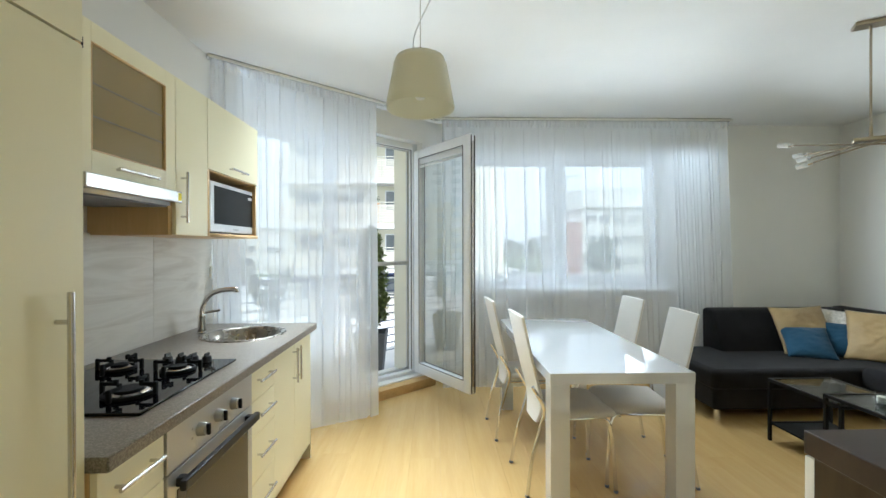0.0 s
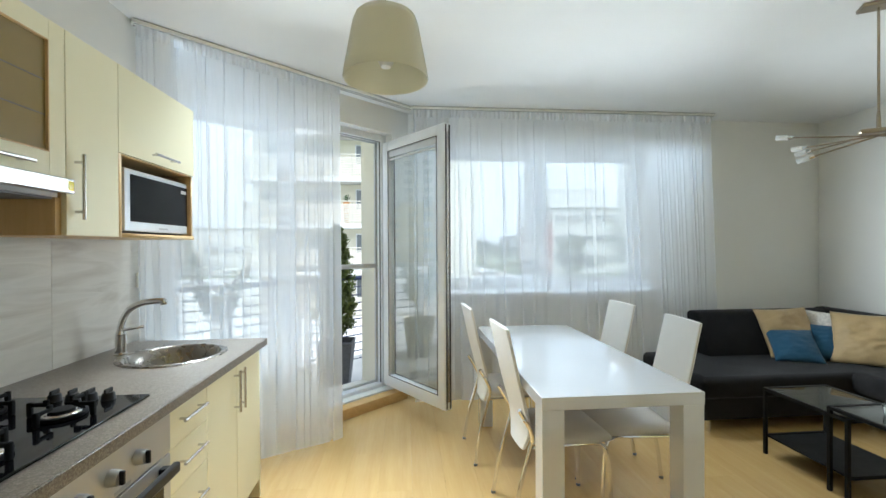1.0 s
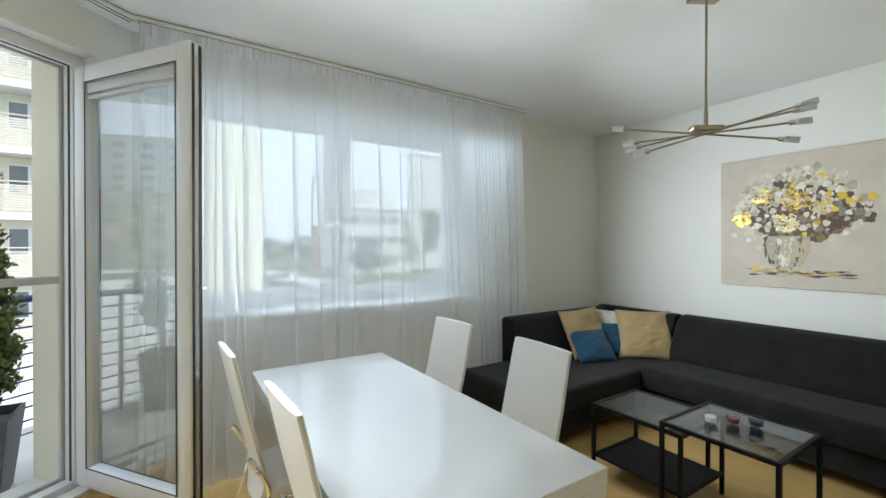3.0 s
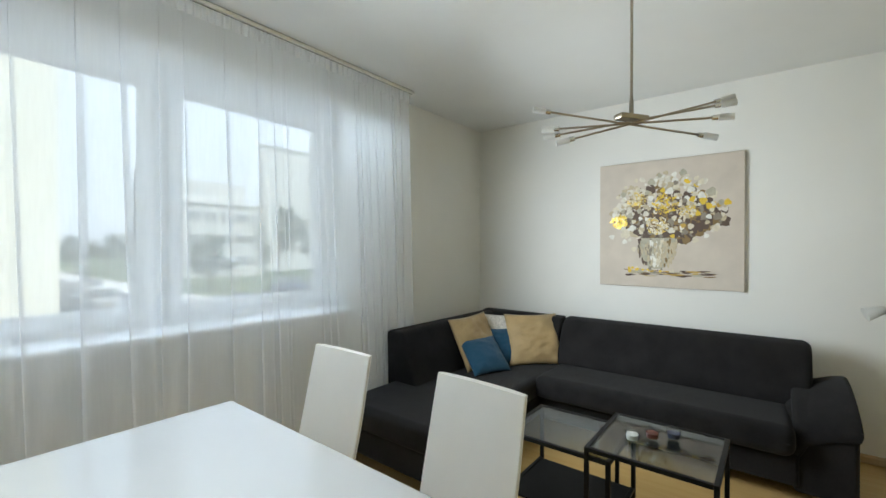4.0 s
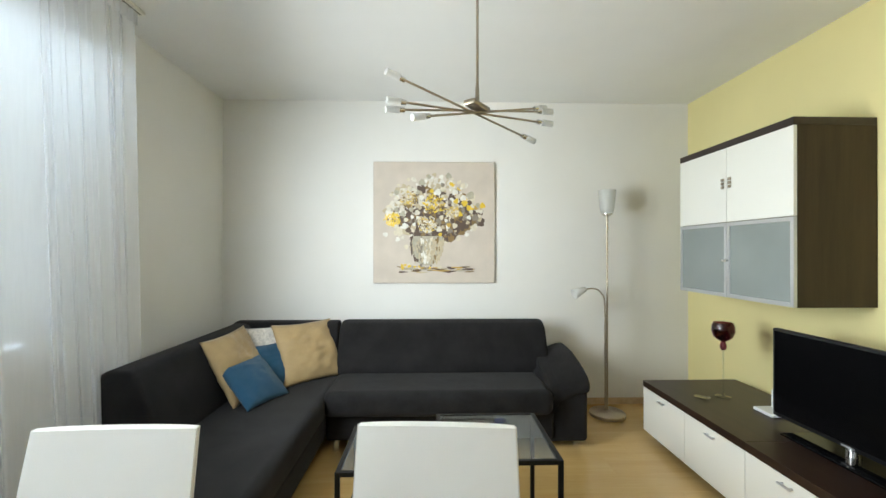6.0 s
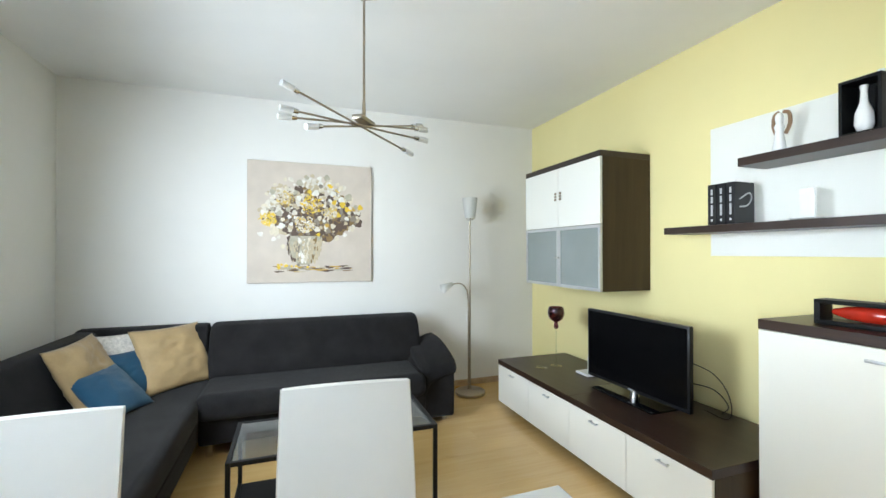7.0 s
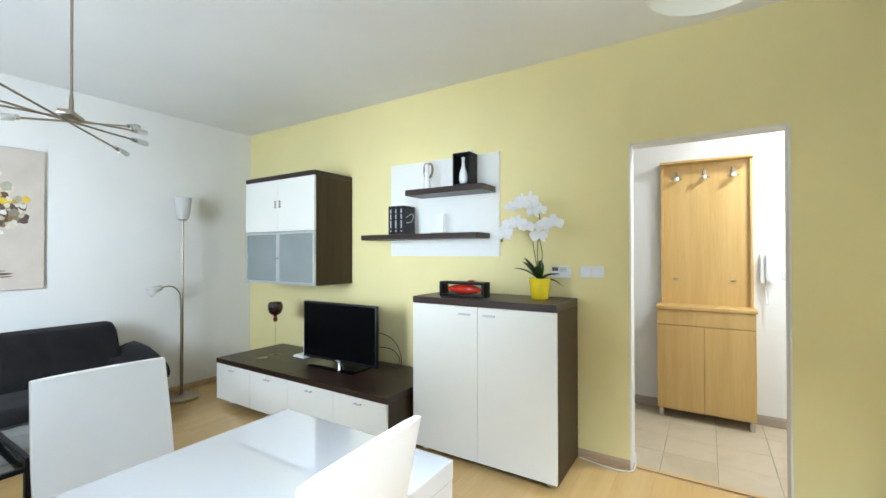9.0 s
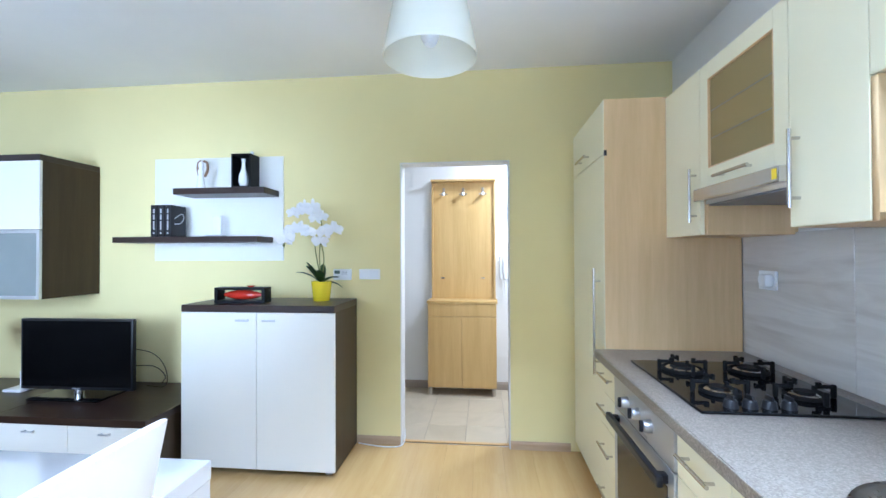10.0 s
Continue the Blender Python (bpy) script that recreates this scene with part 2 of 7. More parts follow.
M_GLOSS.node_tree.nodes["Principled BSDF"].inputs["Coat IOR"].default_value = 2.0
M_PVC = plain("white_pvc", (0.82, 0.83, 0.83), 0.3, 0, 0.02, 4, 200, 0.02)
M_SCREENFRAME = plain("grey_white_aluminium", (0.62, 0.62, 0.60), 0.4, 0.2, 0.03)
M_GASKET_GAP = plain("dark_rubber_and_shade_gap", (0.05, 0.045, 0.04), 0.6)
M_STEEL = plain("brushed_steel", (0.62, 0.60, 0.57), 0.26, 1.0, 0.015, 2, 300, 0.0, 0.0, 0.015)
M_OVENSTEEL = plain("satin_oven_steel", (0.52, 0.52, 0.52), 0.42, 0.75, 0.015, 2, 300, 0.0, 0.0, 0.015)
M_OVENGLASS = plain("brown_oven_glass", (0.035, 0.028, 0.020), 0.12, 0, 0.05, 3, 100, 0.0, 0.0, 0.01)
M_SHELFLINE = plain("faint_shelf_edge", (0.145, 0.125, 0.095), 0.36)
M_SINK = plain("brushed_sink_steel", (0.30, 0.275, 0.24), 0.28, 1.0, 0.04, 8, 300, 0.0)
M_CHROME = plain("chrome", (0.75, 0.74, 0.72), 0.12, 1.0, 0.02, 6, 200, 0.0)
M_NICKEL = plain("satin_nickel", (0.40, 0.345, 0.265), 0.3, 1.0, 0.05, 6, 200, 0.03)
M_SILVER = plain("silver_paint", (0.62, 0.63, 0.64), 0.35, 0.6, 0.03)
M_BLACK = plain("black_plastic", (0.012, 0.012, 0.013), 0.35, 0, 0.1)
M_BLACKSTEEL = plain("black_steel", (0.006, 0.006, 0.006), 0.5, 0.2, 0.1, 5, 150, 0.1)
M_CASTIRON = plain("black_enamel_grate", (0.004, 0.004, 0.004), 0.7, 0, 0.1, 10, 200, 0.2)
M_HOBGLASS = plain("black_glass", (0.004, 0.004, 0.0045), 0.05, 0, 0.05, 4, 100, 0.0, 0.0, 0.02)
M_SCREEN = plain("dark_screen", (0.003, 0.003, 0.0035), 0.22, 0, 0.05, 4, 100, 0.0)
M_SOFA = cloth("charcoal_upholstery", (0.0135, 0.0126, 0.0128), 320, 0.95, 0.45, 0.6, 0.05)
M_LEATHER = plain("white_leatherette", (0.83, 0.82, 0.79), 0.42, 0, 0.02, 5, 380, 0.12)
M_SEATLEATHER = plain("pale_grey_leatherette", (0.62, 0.58, 0.52), 0.4, 0, 0.03, 5, 380, 0.15)
M_GOLD = cloth("tan_satin", (0.40, 0.29, 0.145), 300, 0.38, 0.16, 0.7, 0.1, 9)
M_BLUE = cloth("petrol_blue_cotton", (0.020, 0.070, 0.125), 600, 0.9, 0.15, 0.4, 0.2)
M_LACE = cloth("white_patterned_cotton", (0.68, 0.65, 0.60), 60, 0.9, 0.25, 0.8, 0.1, 25)
M_VOILE = sheer_cloth("white_voile", 0.44, (0.96, 0.97, 0.99))
M_PANE = clear_glass("window_glass", (0.96, 0.98, 0.97), 2.4)
M_TABLEGLASS = clear_glass("table_glass", (0.62, 0.66, 0.65), 1.4)
M_SMALLGLASS = clear_glass("thin_clear_glass", (0.93, 0.95, 0.95), 1.5)
M_PURPLE = clear_glass("purple_glass", (0.42, 0.20, 0.27), 1.5)
M_FROST = plain("frosted_cabinet_glass", (0.25, 0.28, 0.27), 0.22, 0, 0.08, 2, 300, 0.03)
M_FROSTGREY = plain("frosted_grey_glass", (0.27, 0.205, 0.085), 0.22, 0, 0.05, 2, 300, 0.0)
M_MILK = milk_glass("white_lamp_glass", (0.86, 0.86, 0.83), 0.55)
M_SHADE = milk_glass("cream_lamp_glass", (0.84, 0.82, 0.69), 0.35)
M_BULBGLASS = milk_glass("frosted_bulb_glass", (0.80, 0.80, 0.78), 0.5, 0.35)
M_GRANITE = speckle("grey_brown_worktop", [(0.10, 0.082, 0.064), (0.17, 0.145, 0.116), (0.225, 0.196, 0.16), (0.31, 0.277, 0.236)], 260, 0.30)
M_SPLASH = marble("grey_marbled_tile", (0.66, 0.63, 0.57), (0.52, 0.48, 0.42), 0.07)
M_GROUT = plain("pale_grout", (0.62, 0.60, 0.57), 0.9)
M_HALLTILE = marble("beige_floor_tile", (0.54, 0.455, 0.31), (0.46, 0.38, 0.25), 0.3)
M_HALLGROUT = plain("brown_tile_grout", (0.33, 0.275, 0.20), 0.9)
M_BASE = wood("beech_baseboard", (0.42, 0.29, 0.16), (0.54, 0.40, 0.25), "X", 0.5)
M_HALLBASE = plain("grey_brown_tile_skirting", (0.36, 0.30, 0.23), 0.45)
M_CANVAS = plain("beige_canvas", (0.60, 0.53, 0.45), 0.85, 0, 0.06, 6, 500, 0.4)
M_YELLOWPOT = plain("bright_yellow_ceramic", (0.86, 0.66, 0.01), 0.2, 0, 0.02, 5, 100, 0.0, 0.4)
M_RED = plain("red_glazed_ceramic", (0.50, 0.028, 0.012), 0.12, 0, 0.15, 8, 100, 0.0, 0.4)
M_PORCELAIN = plain("white_porcelain", (0.84, 0.84, 0.82), 0.18, 0, 0.01)
M_LEAF = plain("dark_green_leaf", (0.035, 0.085, 0.02), 0.4, 0, 0.3, 12)
M_STALK = plain("olive_stalk", (0.22, 0.22, 0.06), 0.5, 0, 0.2, 20)
M_PETAL = milk_glass("white_petal", (0.86, 0.85, 0.84), 0.3, 0.6)
M_CONIFER = plain("conifer_green", (0.12, 0.155, 0.035), 0.7, 0, 0.45, 14)
M_BUSH = plain("shrub_green", (0.05, 0.085, 0.03), 0.7, 0, 0.45, 5)
M_BARK = plain("brown_bark", (0.12, 0.08, 0.05), 0.9, 0, 0.3, 10)
M_POTGREY = plain("woven_grey_planter", (0.10, 0.10, 0.105), 0.7, 0, 0.2, 40, 90, 0.8)
M_CONCRETE = plain("pale_concrete", (0.52, 0.51, 0.48), 0.85, 0, 0.08, 2, 60, 0.3)
M_RAIL = plain("dark_blue_steel", (0.02, 0.03, 0.09), 0.4, 0.1, 0.08)
M_WIRE = plain("grey_steel_wire", (0.22, 0.23, 0.26), 0.45, 0.6, 0.08)
M_FACADE = plain("cream_render", (0.76, 0.73, 0.60), 0.9, 0, 0.05, 0.4, 30, 0.3)
M_FACADEWHITE = plain("white_render", (0.60, 0.60, 0.58), 0.9, 0, 0.05, 0.3, 30, 0.3)
M_FACADERED = plain("brick_red_render", (0.30, 0.12, 0.09), 0.9, 0, 0.08, 0.3)
M_FACADEYEL = plain("ochre_render", (0.46, 0.36, 0.17), 0.9, 0, 0.08, 0.3)
M_SLAT = plain("pale_grey_slat", (0.50, 0.475, 0.41), 0.7, 0, 0.08)
M_FARGLASS = plain("dark_far_window", (0.17, 0.19, 0.20), 0.1, 0, 0.2, 1, 10, 0)
M_ASPHALT = plain("grey_asphalt", (0.12, 0.12, 0.12), 0.9, 0, 0.12, 0.3, 20, 0.4)
M_PAVE = plain("pale_paving", (0.62, 0.61, 0.59), 0.9, 0, 0.1, 0.5, 10, 0.4)
M_GRASS = plain("grass_green", (0.10, 0.14, 0.05), 0.95, 0, 0.3, 0.6, 8, 0.5)
M_CARWHITE = plain("white_car_paint", (0.7, 0.7, 0.7), 0.2, 0, 0.02, 2, 100, 0, 0.5)
M_CARBLUE = plain("blue_car_paint", (0.05, 0.08, 0.2), 0.2, 0.2, 0.02, 2, 100, 0, 0.5)
M_TYRE = plain("tyre_rubber", (0.02, 0.02, 0.02), 0.8)
M_WAXRED = plain("dark_red_wax", (0.16, 0.03, 0.02), 0.4)
M_WAXBLUE = plain("dark_blue_wax", (0.02, 0.025, 0.08), 0.4)
M_WAXWHITE = plain("white_wax", (0.75, 0.74, 0.70), 0.4)
M_BROWNGLAZE = plain("brown_glaze", (0.25, 0.15, 0.08), 0.3)
M_LCD = plain("grey_green_display", (0.16, 0.20, 0.16), 0.25)
M_TEXTGREY = plain("grey_print", (0.35, 0.35, 0.36), 0.5)
M_TEXTPALE = plain("pale_silver_print", (0.45, 0.45, 0.46), 0.5)

for dark, level in ((M_SCREEN, 0.2), (M_OVENGLASS, 0.25), (M_BLACKSTEEL, 0.25), (M_HOBGLASS, 0.35), (M_CASTIRON, 0.2), (M_BLACK, 0.3), (M_WENGE_Z, 0.3)):
    dark.node_tree.nodes["Principled BSDF"].inputs["Specular IOR Level"].default_value = level


# ---- building helpers ----
ORIGIN = {}


def thing(name, label, category, at, group="", kind=""):
    e = new(name)
    e.location = at
    e.empty_display_size = 0.05
    tagged(e, label, category, group, kind)
    ORIGIN[e.name] = Vector(at)
    return e


def keep_flat(me):
    """The broad plane faces of a bevelled block stay plane; its rounded edges stay smooth."""
    least = [min((me.vertices[a].co - me.vertices[b].co).length for a, b in p.edge_keys) for p in me.polygons]
    mid = sorted(least)[len(least) // 2]
    for p, e in zip(me.polygons, least):
        if e > 4 * mid and max(abs(c) for c in p.normal) > 0.9999:
            p.use_smooth = False


def to_object(name, bm, mat, origin, smooth):
    bmesh.ops.translate(bm, verts=bm.verts[:], vec=-origin)
    me = bpy.data.meshes.new(name)
    bm.to_mesh(me)
    bm.free()
    for k in (mat if isinstance(mat, (list, tuple)) else [mat]):
        me.materials.append(k)
    if smooth:
        me.polygons.foreach_set("use_smooth", [True] * len(me.polygons))
        if smooth != "all":
            me.set_sharp_from_angle(angle=radians(38))
            keep_flat(me)
    return new(name, me)


def part(name, bm, mat, parent, label="", smooth=True):
    """Links a bmesh given in world places as one mesh object under a thing or a part."""
    ob = to_object(name, bm, mat, ORIGIN[parent.name], smooth)
    ob.parent = parent
    ORIGIN[ob.name] = ORIGIN[parent.name]
    if label:
        tagged(ob, label)
    return ob


def single(name, bm, mat, label, category, at=(0, 0, 0), group="", kind="", smooth=True):
    ob = to_object(name, bm, mat, Vector(at), smooth)
    ob.location = at
    ORIGIN[ob.name] = Vector(at)
    return tagged(ob, label, category, group, kind)


def box(a, b, bevel=0.0, seg=2, bm=None):
    """A box from corner a to corner b, edges rounded by bevel."""
    own = bmesh.new()
    c = [(p + q) / 2 for p, q in zip(a, b)]
    s = [abs(q - p) for p, q in zip(a, b)]
    bmesh.ops.create_cube(own, size=1, matrix=Matrix.Translation(c) @ Matrix.Diagonal((*s, 1)))
    if bevel:
        bmesh.ops.bevel(own, geom=own.edges[:], offset=min(bevel, min(s) * 0.49), segments=seg, profile=0.5, affect="EDGES")
    if bm is None:
        return own
    return merge(bm, own)


def merge(bm, other):
    me = bpy.data.meshes.new("tmp")
    other.to_mesh(me)
    other.free()
    bm.from_mesh(me)
    bpy.data.meshes.remove(me)
    return bm


def turned(bm, m):
    bmesh.ops.transform(bm, matrix=m, verts=bm.verts[:])
    return bm


def lathe(profile, at=(0, 0, 0), n=32, bm=None):
    """Turns (radius, height) pairs about z."""
    bm = bm or bmesh.new()
    rings = []
    for r, z in profile:
        if r < 1e-5:
            rings.append([bm.verts.new((at[0], at[1], at[2] + z))])
        else:
            rings.append([bm.verts.new((at[0] + r * math.cos(2 * math.pi * k / n), at[1] + r * math.sin(2 * math.pi * k / n), at[2] + z)) for k in range(n)])
    for p, q in zip(rings, rings[1:]):
        for k in range(n):
            k2 = (k + 1) % n
            if len(p) == 1 and len(q) == 1:
                continue
            if len(p) == 1:
                bm.faces.new((p[0], q[k2], q[k]))
            elif len(q) == 1:
                bm.faces.new((p[k], p[k2], q[0]))
            else:
                bm.faces.new((p[k], p[k2], q[k2], q[k]))
    bmesh.ops.recalc_face_normals(bm, faces=bm.faces[:])
    return bm


def spline(pts, steps=6):
    """A smooth line through the points."""
    pts = [Vector(p) for p in pts]
    ext = [pts[0] * 2 - pts[1]] + pts + [pts[-1] * 2 - pts[-2]]
    res = []
    for i in range(1, len(ext) - 2):
        p0, p1, p2, p3 = ext[i - 1:i + 3]
        for k in range(steps):
            t = k / steps
            res.append(0.5 * (2 * p1 + (p2 - p0) * t + (2 * p0 - 5 * p1 + 4 * p2 - p3) * t * t + (3 * p1 - p0 - 3 * p2 + p3) * t ** 3))
    res.append(pts[-1])
    return res


def tube(pts, r, n=8, bm=None, r_end=None):
    """A round bar along a line of points."""
    bm = bm or bmesh.new()
    pts = [Vector(p) for p in pts]
    rings = []
    side = None
    for i, p in enumerate(pts):
        d = (pts[min(i + 1, len(pts) - 1)] - pts[max(i - 1, 0)]).normalized()
        if side is None:
            side = d.orthogonal().normalized()
        side = (side - d * side.dot(d)).normalized()
        up = d.cross(side)
        rr = r if r_end is None else r + (r_end - r) * i / (len(pts) - 1)
        rings.append([bm.verts.new(p + (side * math.cos(2 * math.pi * k / n) + up * math.sin(2 * math.pi * k / n)) * rr) for k in range(n)])
    for a, b in zip(rings, rings[1:]):
        for k in range(n):
            bm.faces.new((a[k], a[(k + 1) % n], b[(k + 1) % n], b[k]))
    bm.faces.new(rings[0][::-1])
    bm.faces.new(rings[-1])
    bmesh.ops.recalc_face_normals(bm, faces=bm.faces[:])
    return bm


def prism(outline, lo, hi, axis="z", bm=None):
    """An outline of (u, v) pairs drawn out along an axis: z: (x, y); x: (y, z); y: (x, z)."""
    bm = bm or bmesh.new()
    put = {"z": lambda u, v, w: (u, v, w), "x": lambda u, v, w: (w, u, v), "y": lambda u, v, w: (u, w, v)}[axis]
    a = [bm.verts.new(put(u, v, lo)) for u, v in outline]
    b = [bm.verts.new(put(u, v, hi)) for u, v in outline]
    n = len(outline)
    for k in range(n):
        bm.faces.new((a[k], a[(k + 1) % n], b[(k + 1) % n], b[k]))
    bm.faces.new(a[::-1])
    bm.faces.new(b)
    bmesh.ops.recalc_face_normals(bm, faces=bm.faces[:])
    return bm


def rounded(bm, offset, seg=3, sharp=25):
    """Rounds all edges that are sharper than so many degrees."""
    ed = [e for e in bm.edges if len(e.link_faces) == 2 and e.calc_face_angle(0) > radians(sharp)]
    bmesh.ops.bevel(bm, geom=ed, offset=offset, segments=seg, profile=0.5, affect="EDGES")
    return bm


def bar_handle(parent, a, b, out, r=0.006, stand=0.028, mat=None):
    """A straight bar handle from a to b on two posts, standing off along out."""
    a, b, o = Vector(a), Vector(b), Vector(out)
    bm = tube([a + o * stand, b + o * stand], r, 10)
    for t in (0.12, 0.88):
        p = a.lerp(b, t)
        tube([p, p + o * stand], r * 0.8, 8, bm)
    return part("handle", bm, mat or M_STEEL, parent, "brushed steel bar handle")


# ---- plan ----
XE, XW, YS, YN, H = 4.345, -1.40, 0.0, 4.04, 2.63
U = Vector((0.755, 0.656, 0))
N = Vector((-0.656, 0.755, 0))
RAIL_A = Vector((-1.395, 2.522, 0))


def dg(s, off, z):
    """A place by the slanting window wall: s along the curtain rail from its west end, off outwards."""
    return RAIL_A + U * s + N * off + Vector((0, 0, z))


def slant_box(s0, s1, o0, o1, z0, z1, bevel=0.0, bm=None):
    own = box((s0, o0, z0), (s1, o1, z1), bevel)
    m = Matrix(((U.x, N.x, 0, RAIL_A.x), (U.y, N.y, 0, RAIL_A.y), (0, 0, 1, 0), (0, 0, 0, 1)))
    turned(own, m)
    if bm is None:
        return own
    return merge(bm, own)


# ---- structure ----
def wall(name, bm, mat, label):
    return single(name, bm, mat, label, "wall", kind="structure", smooth=False)


wall("wall_east", box((XE, -0.12, -0.05), (XE + 0.25, YN + 0.41, H + 0.1)), M_WHITE, "plain white painted wall behind the sofa")
wall("wall_west", box((XW - 0.25, -0.12, -0.05), (XW, 2.716, H + 0.1)), M_WHITE, "white painted wall behind the kitchen")

# south wall with the doorway into the hall
DX0, DX1, DTOP = -0.318, 0.45, 1.992
south = box((DX1, -0.115, -0.05), (XE, YS, H))
box((XW, -0.115, -0.05), (DX0, YS, H), bm=south)
box((DX0, -0.115, DTOP), (DX1, YS, H), bm=south)
wall("wall_south", south, M_YELLOW, "yellow painted wall with an open doorway")
lining = box((DX0 - 0.001, -0.119, 0.0), (DX0 + 0.008, 0.004, DTOP - 0.008))
box((DX1 - 0.008, -0.119, 0.0), (DX1 + 0.001, 0.004, DTOP - 0.008), bm=lining)
box((DX0 - 0.001, -0.119, DTOP - 0.008), (DX1 + 0.001, 0.004, DTOP + 0.001), bm=lining)
single("trim", lining, M_WHITE, "white painted reveal of the doorway", "trim", kind="structure", smooth=False)

# north wall with the wide window
WX0, WX1, WZ0, WZ1 = 0.27, 2.50, 0.95, 2.41
north = box((0.0, YN, -0.05), (WX0, YN + 0.41, H + 0.1))
box((WX1, YN, -0.05), (XE, YN + 0.41, H + 0.1), bm=north)
box((WX0, YN, -0.05), (WX1, YN + 0.41, WZ0), bm=north)
box((WX0, YN, WZ1), (WX1, YN + 0.41, H + 0.1), bm=north)
wall("wall_north", north, M_WHITE, "white painted wall with a wide window")

# slanting wall with the balcony door
S0, S1, DZ0, DZ1 = 0.16, 1.945, 0.10, 2.40
slant = slant_box(-0.12, S0, 0.15, 0.55, -0.05, H + 0.1)
slant_box(S1, 2.24, 0.15, 0.55, -0.05, H + 0.1, bm=slant)
slant_box(S0, S1, 0.15, 0.55, DZ1, H + 0.1, bm=slant)
slant_box(S0, S1, 0.15, 0.55, -0.05, DZ0, bm=slant)
wall("wall_northwest", slant, M_WHITE, "slanting white wall with the balcony door")
outer = slant_box(S1 - 0.05, S1 + 0.002, 0.335, 0.56, DZ0, DZ1)
slant_box(S0 - 0.002, S0 + 0.05, 0.335, 0.56, DZ0, DZ1, bm=outer)
single("trim", outer, M_FACADE, "cream rendered outer reveal of the balcony door", "trim", kind="structure", smooth=False)

single("ceiling", box((XW - 0.25, -1.5, H), (XE + 0.25, YN + 0.41, H + 0.12)), M_CEIL, "plain white ceiling", "ceiling", kind="structure", smooth=False)

# hall behind the doorway
HB, HX0, HX1 = -1.25, -1.5, 2.1
wall("wall_hall_back", box((HX0, HB - 0.15, -0.05), (HX1, HB, H)), M_WHITE, "white hall wall behind the coat rack")
wall("wall_hall_east", box((HX1, HB - 0.15, -0.05), (HX1 + 0.1, -0.115, H)), M_WHITE, "plain white end wall of the hall")
wall("wall_hall_west", box((HX0 - 0.1, HB - 0.15, -0.05), (HX0, -0.115, H)), M_WHITE, "plain white end wall of the hall")
hall_lin = box((DX1, -0.121, 0.0), (HX1, -0.1155, H))
box((HX0, -0.121, 0.0), (DX0, -0.1155, H), bm=hall_lin)
box((DX0, -0.121, DTOP), (DX1, -0.1155, H), bm=hall_lin)
wall("wall_hall_front", hall_lin, M_WHITE, "white hall side of the doorway wall")


def skirting(a, b, mat, label, h=0.055, t=0.012):
    a, b = Vector(a), Vector(b)
    d = (b - a).normalized()
    n = Vector((-d.y, d.x, 0))
    bm = bmesh.new()
    q = [(0, 0), (t, 0), (t, h * 0.75), (t * 0.45, h), (0, h)]
    va = [bm.verts.new(a + n * u + Vector((0, 0, v + 0.001))) for u, v in q]
    vb = [bm.verts.new(b + n * u + Vector((0, 0, v + 0.001))) for u, v in q]
    for k in range(5):
        bm.faces.new((va[k], va[(k + 1) % 5], vb[(k + 1) % 5], vb[k]))
    bm.faces.new(va)
    bm.faces.new(vb[::-1])
    bmesh.ops.recalc_face_normals(bm, faces=bm.faces[:])
    single("baseboard", bm, mat, label, "baseboard", kind="structure", smooth=False)


BB = "wooden baseboard along the wall"
skirting((DX1, 0.0005, 0), (XE, 0.0005, 0), M_BASE, BB)
skirting((-0.72, 0.0005, 0), (DX0, 0.0005, 0), M_BASE, BB)
skirting((XE - 0.0005, 0, 0), (XE - 0.0005, YN, 0), M_BASE, BB)
skirting((XE, YN - 0.0005, 0), (0.124, YN - 0.0005, 0), M_BASE, BB)
skirting((HX0, HB + 0.0005, 0), (HX1, HB + 0.0005, 0), M_HALLBASE, "grey-brown tiled skirting in the hall", 0.075)

# curtain rails on the ceiling
rail = slant_box(0.0, 2.05, -0.032, 0.032, H - 0.024, H - 0.004, 0.004)
rail_ob = single("curtain_rail", rail, M_IVORY, "pale two-track curtain rail on the ceiling by the balcony door", "curtain rail", kind="structure")
# dark strip above the rail stands in for the shade at the ceiling
dark_strips = slant_box(0.01, 2.04, -0.026, 0.026, H - 0.0045, H - 0.0005)
for v in (-0.016, 0.013):
    slant_box(0.012, 2.03, v, v + 0.005, H - 0.0262, H - 0.0235, bm=dark_strips)
part("track_slot_and_shade", dark_strips, M_GASKET_GAP, rail_ob, "dark grooves of the track and dark strip for the shade above", False)
rail_ob = single("curtain_rail", box((0.15, 3.808, H - 0.024), (3.035, 3.872, H - 0.004), 0.004), M_IVORY, "pale two-track curtain rail on the ceiling above the window", "curtain rail", kind="structure")
# again a dark strip as shade above the rail, then the two grooves
dark_strips = box((0.16, 3.814, H - 0.0045), (3.025, 3.866, H - 0.0005))
for v in (3.824, 3.853):
    box((0.162, v, H - 0.0262), (3.02, v + 0.005, H - 0.0235), bm=dark_strips)
part("track_slot_and_shade", dark_strips, M_GASKET_GAP, rail_ob, "dark grooves of the track and dark strip for the shade above", False)

# step under the balcony door
step = slant_box(0.02, 2.03, 0.05, 0.20, 0.0, 0.085, 0.004)
step_ob = single("door_step", step, M_BEECH_Y, "beech-clad step under the balcony door", "step", kind="structure")

# ---- window with two casements ----
win = thing("window_1", "white plastic window with two casements behind a voile curtain", "window", (1.385, 4.2, WZ0), kind="structure")
FY0, FY1 = 4.165, 4.235
wf = bmesh.new()
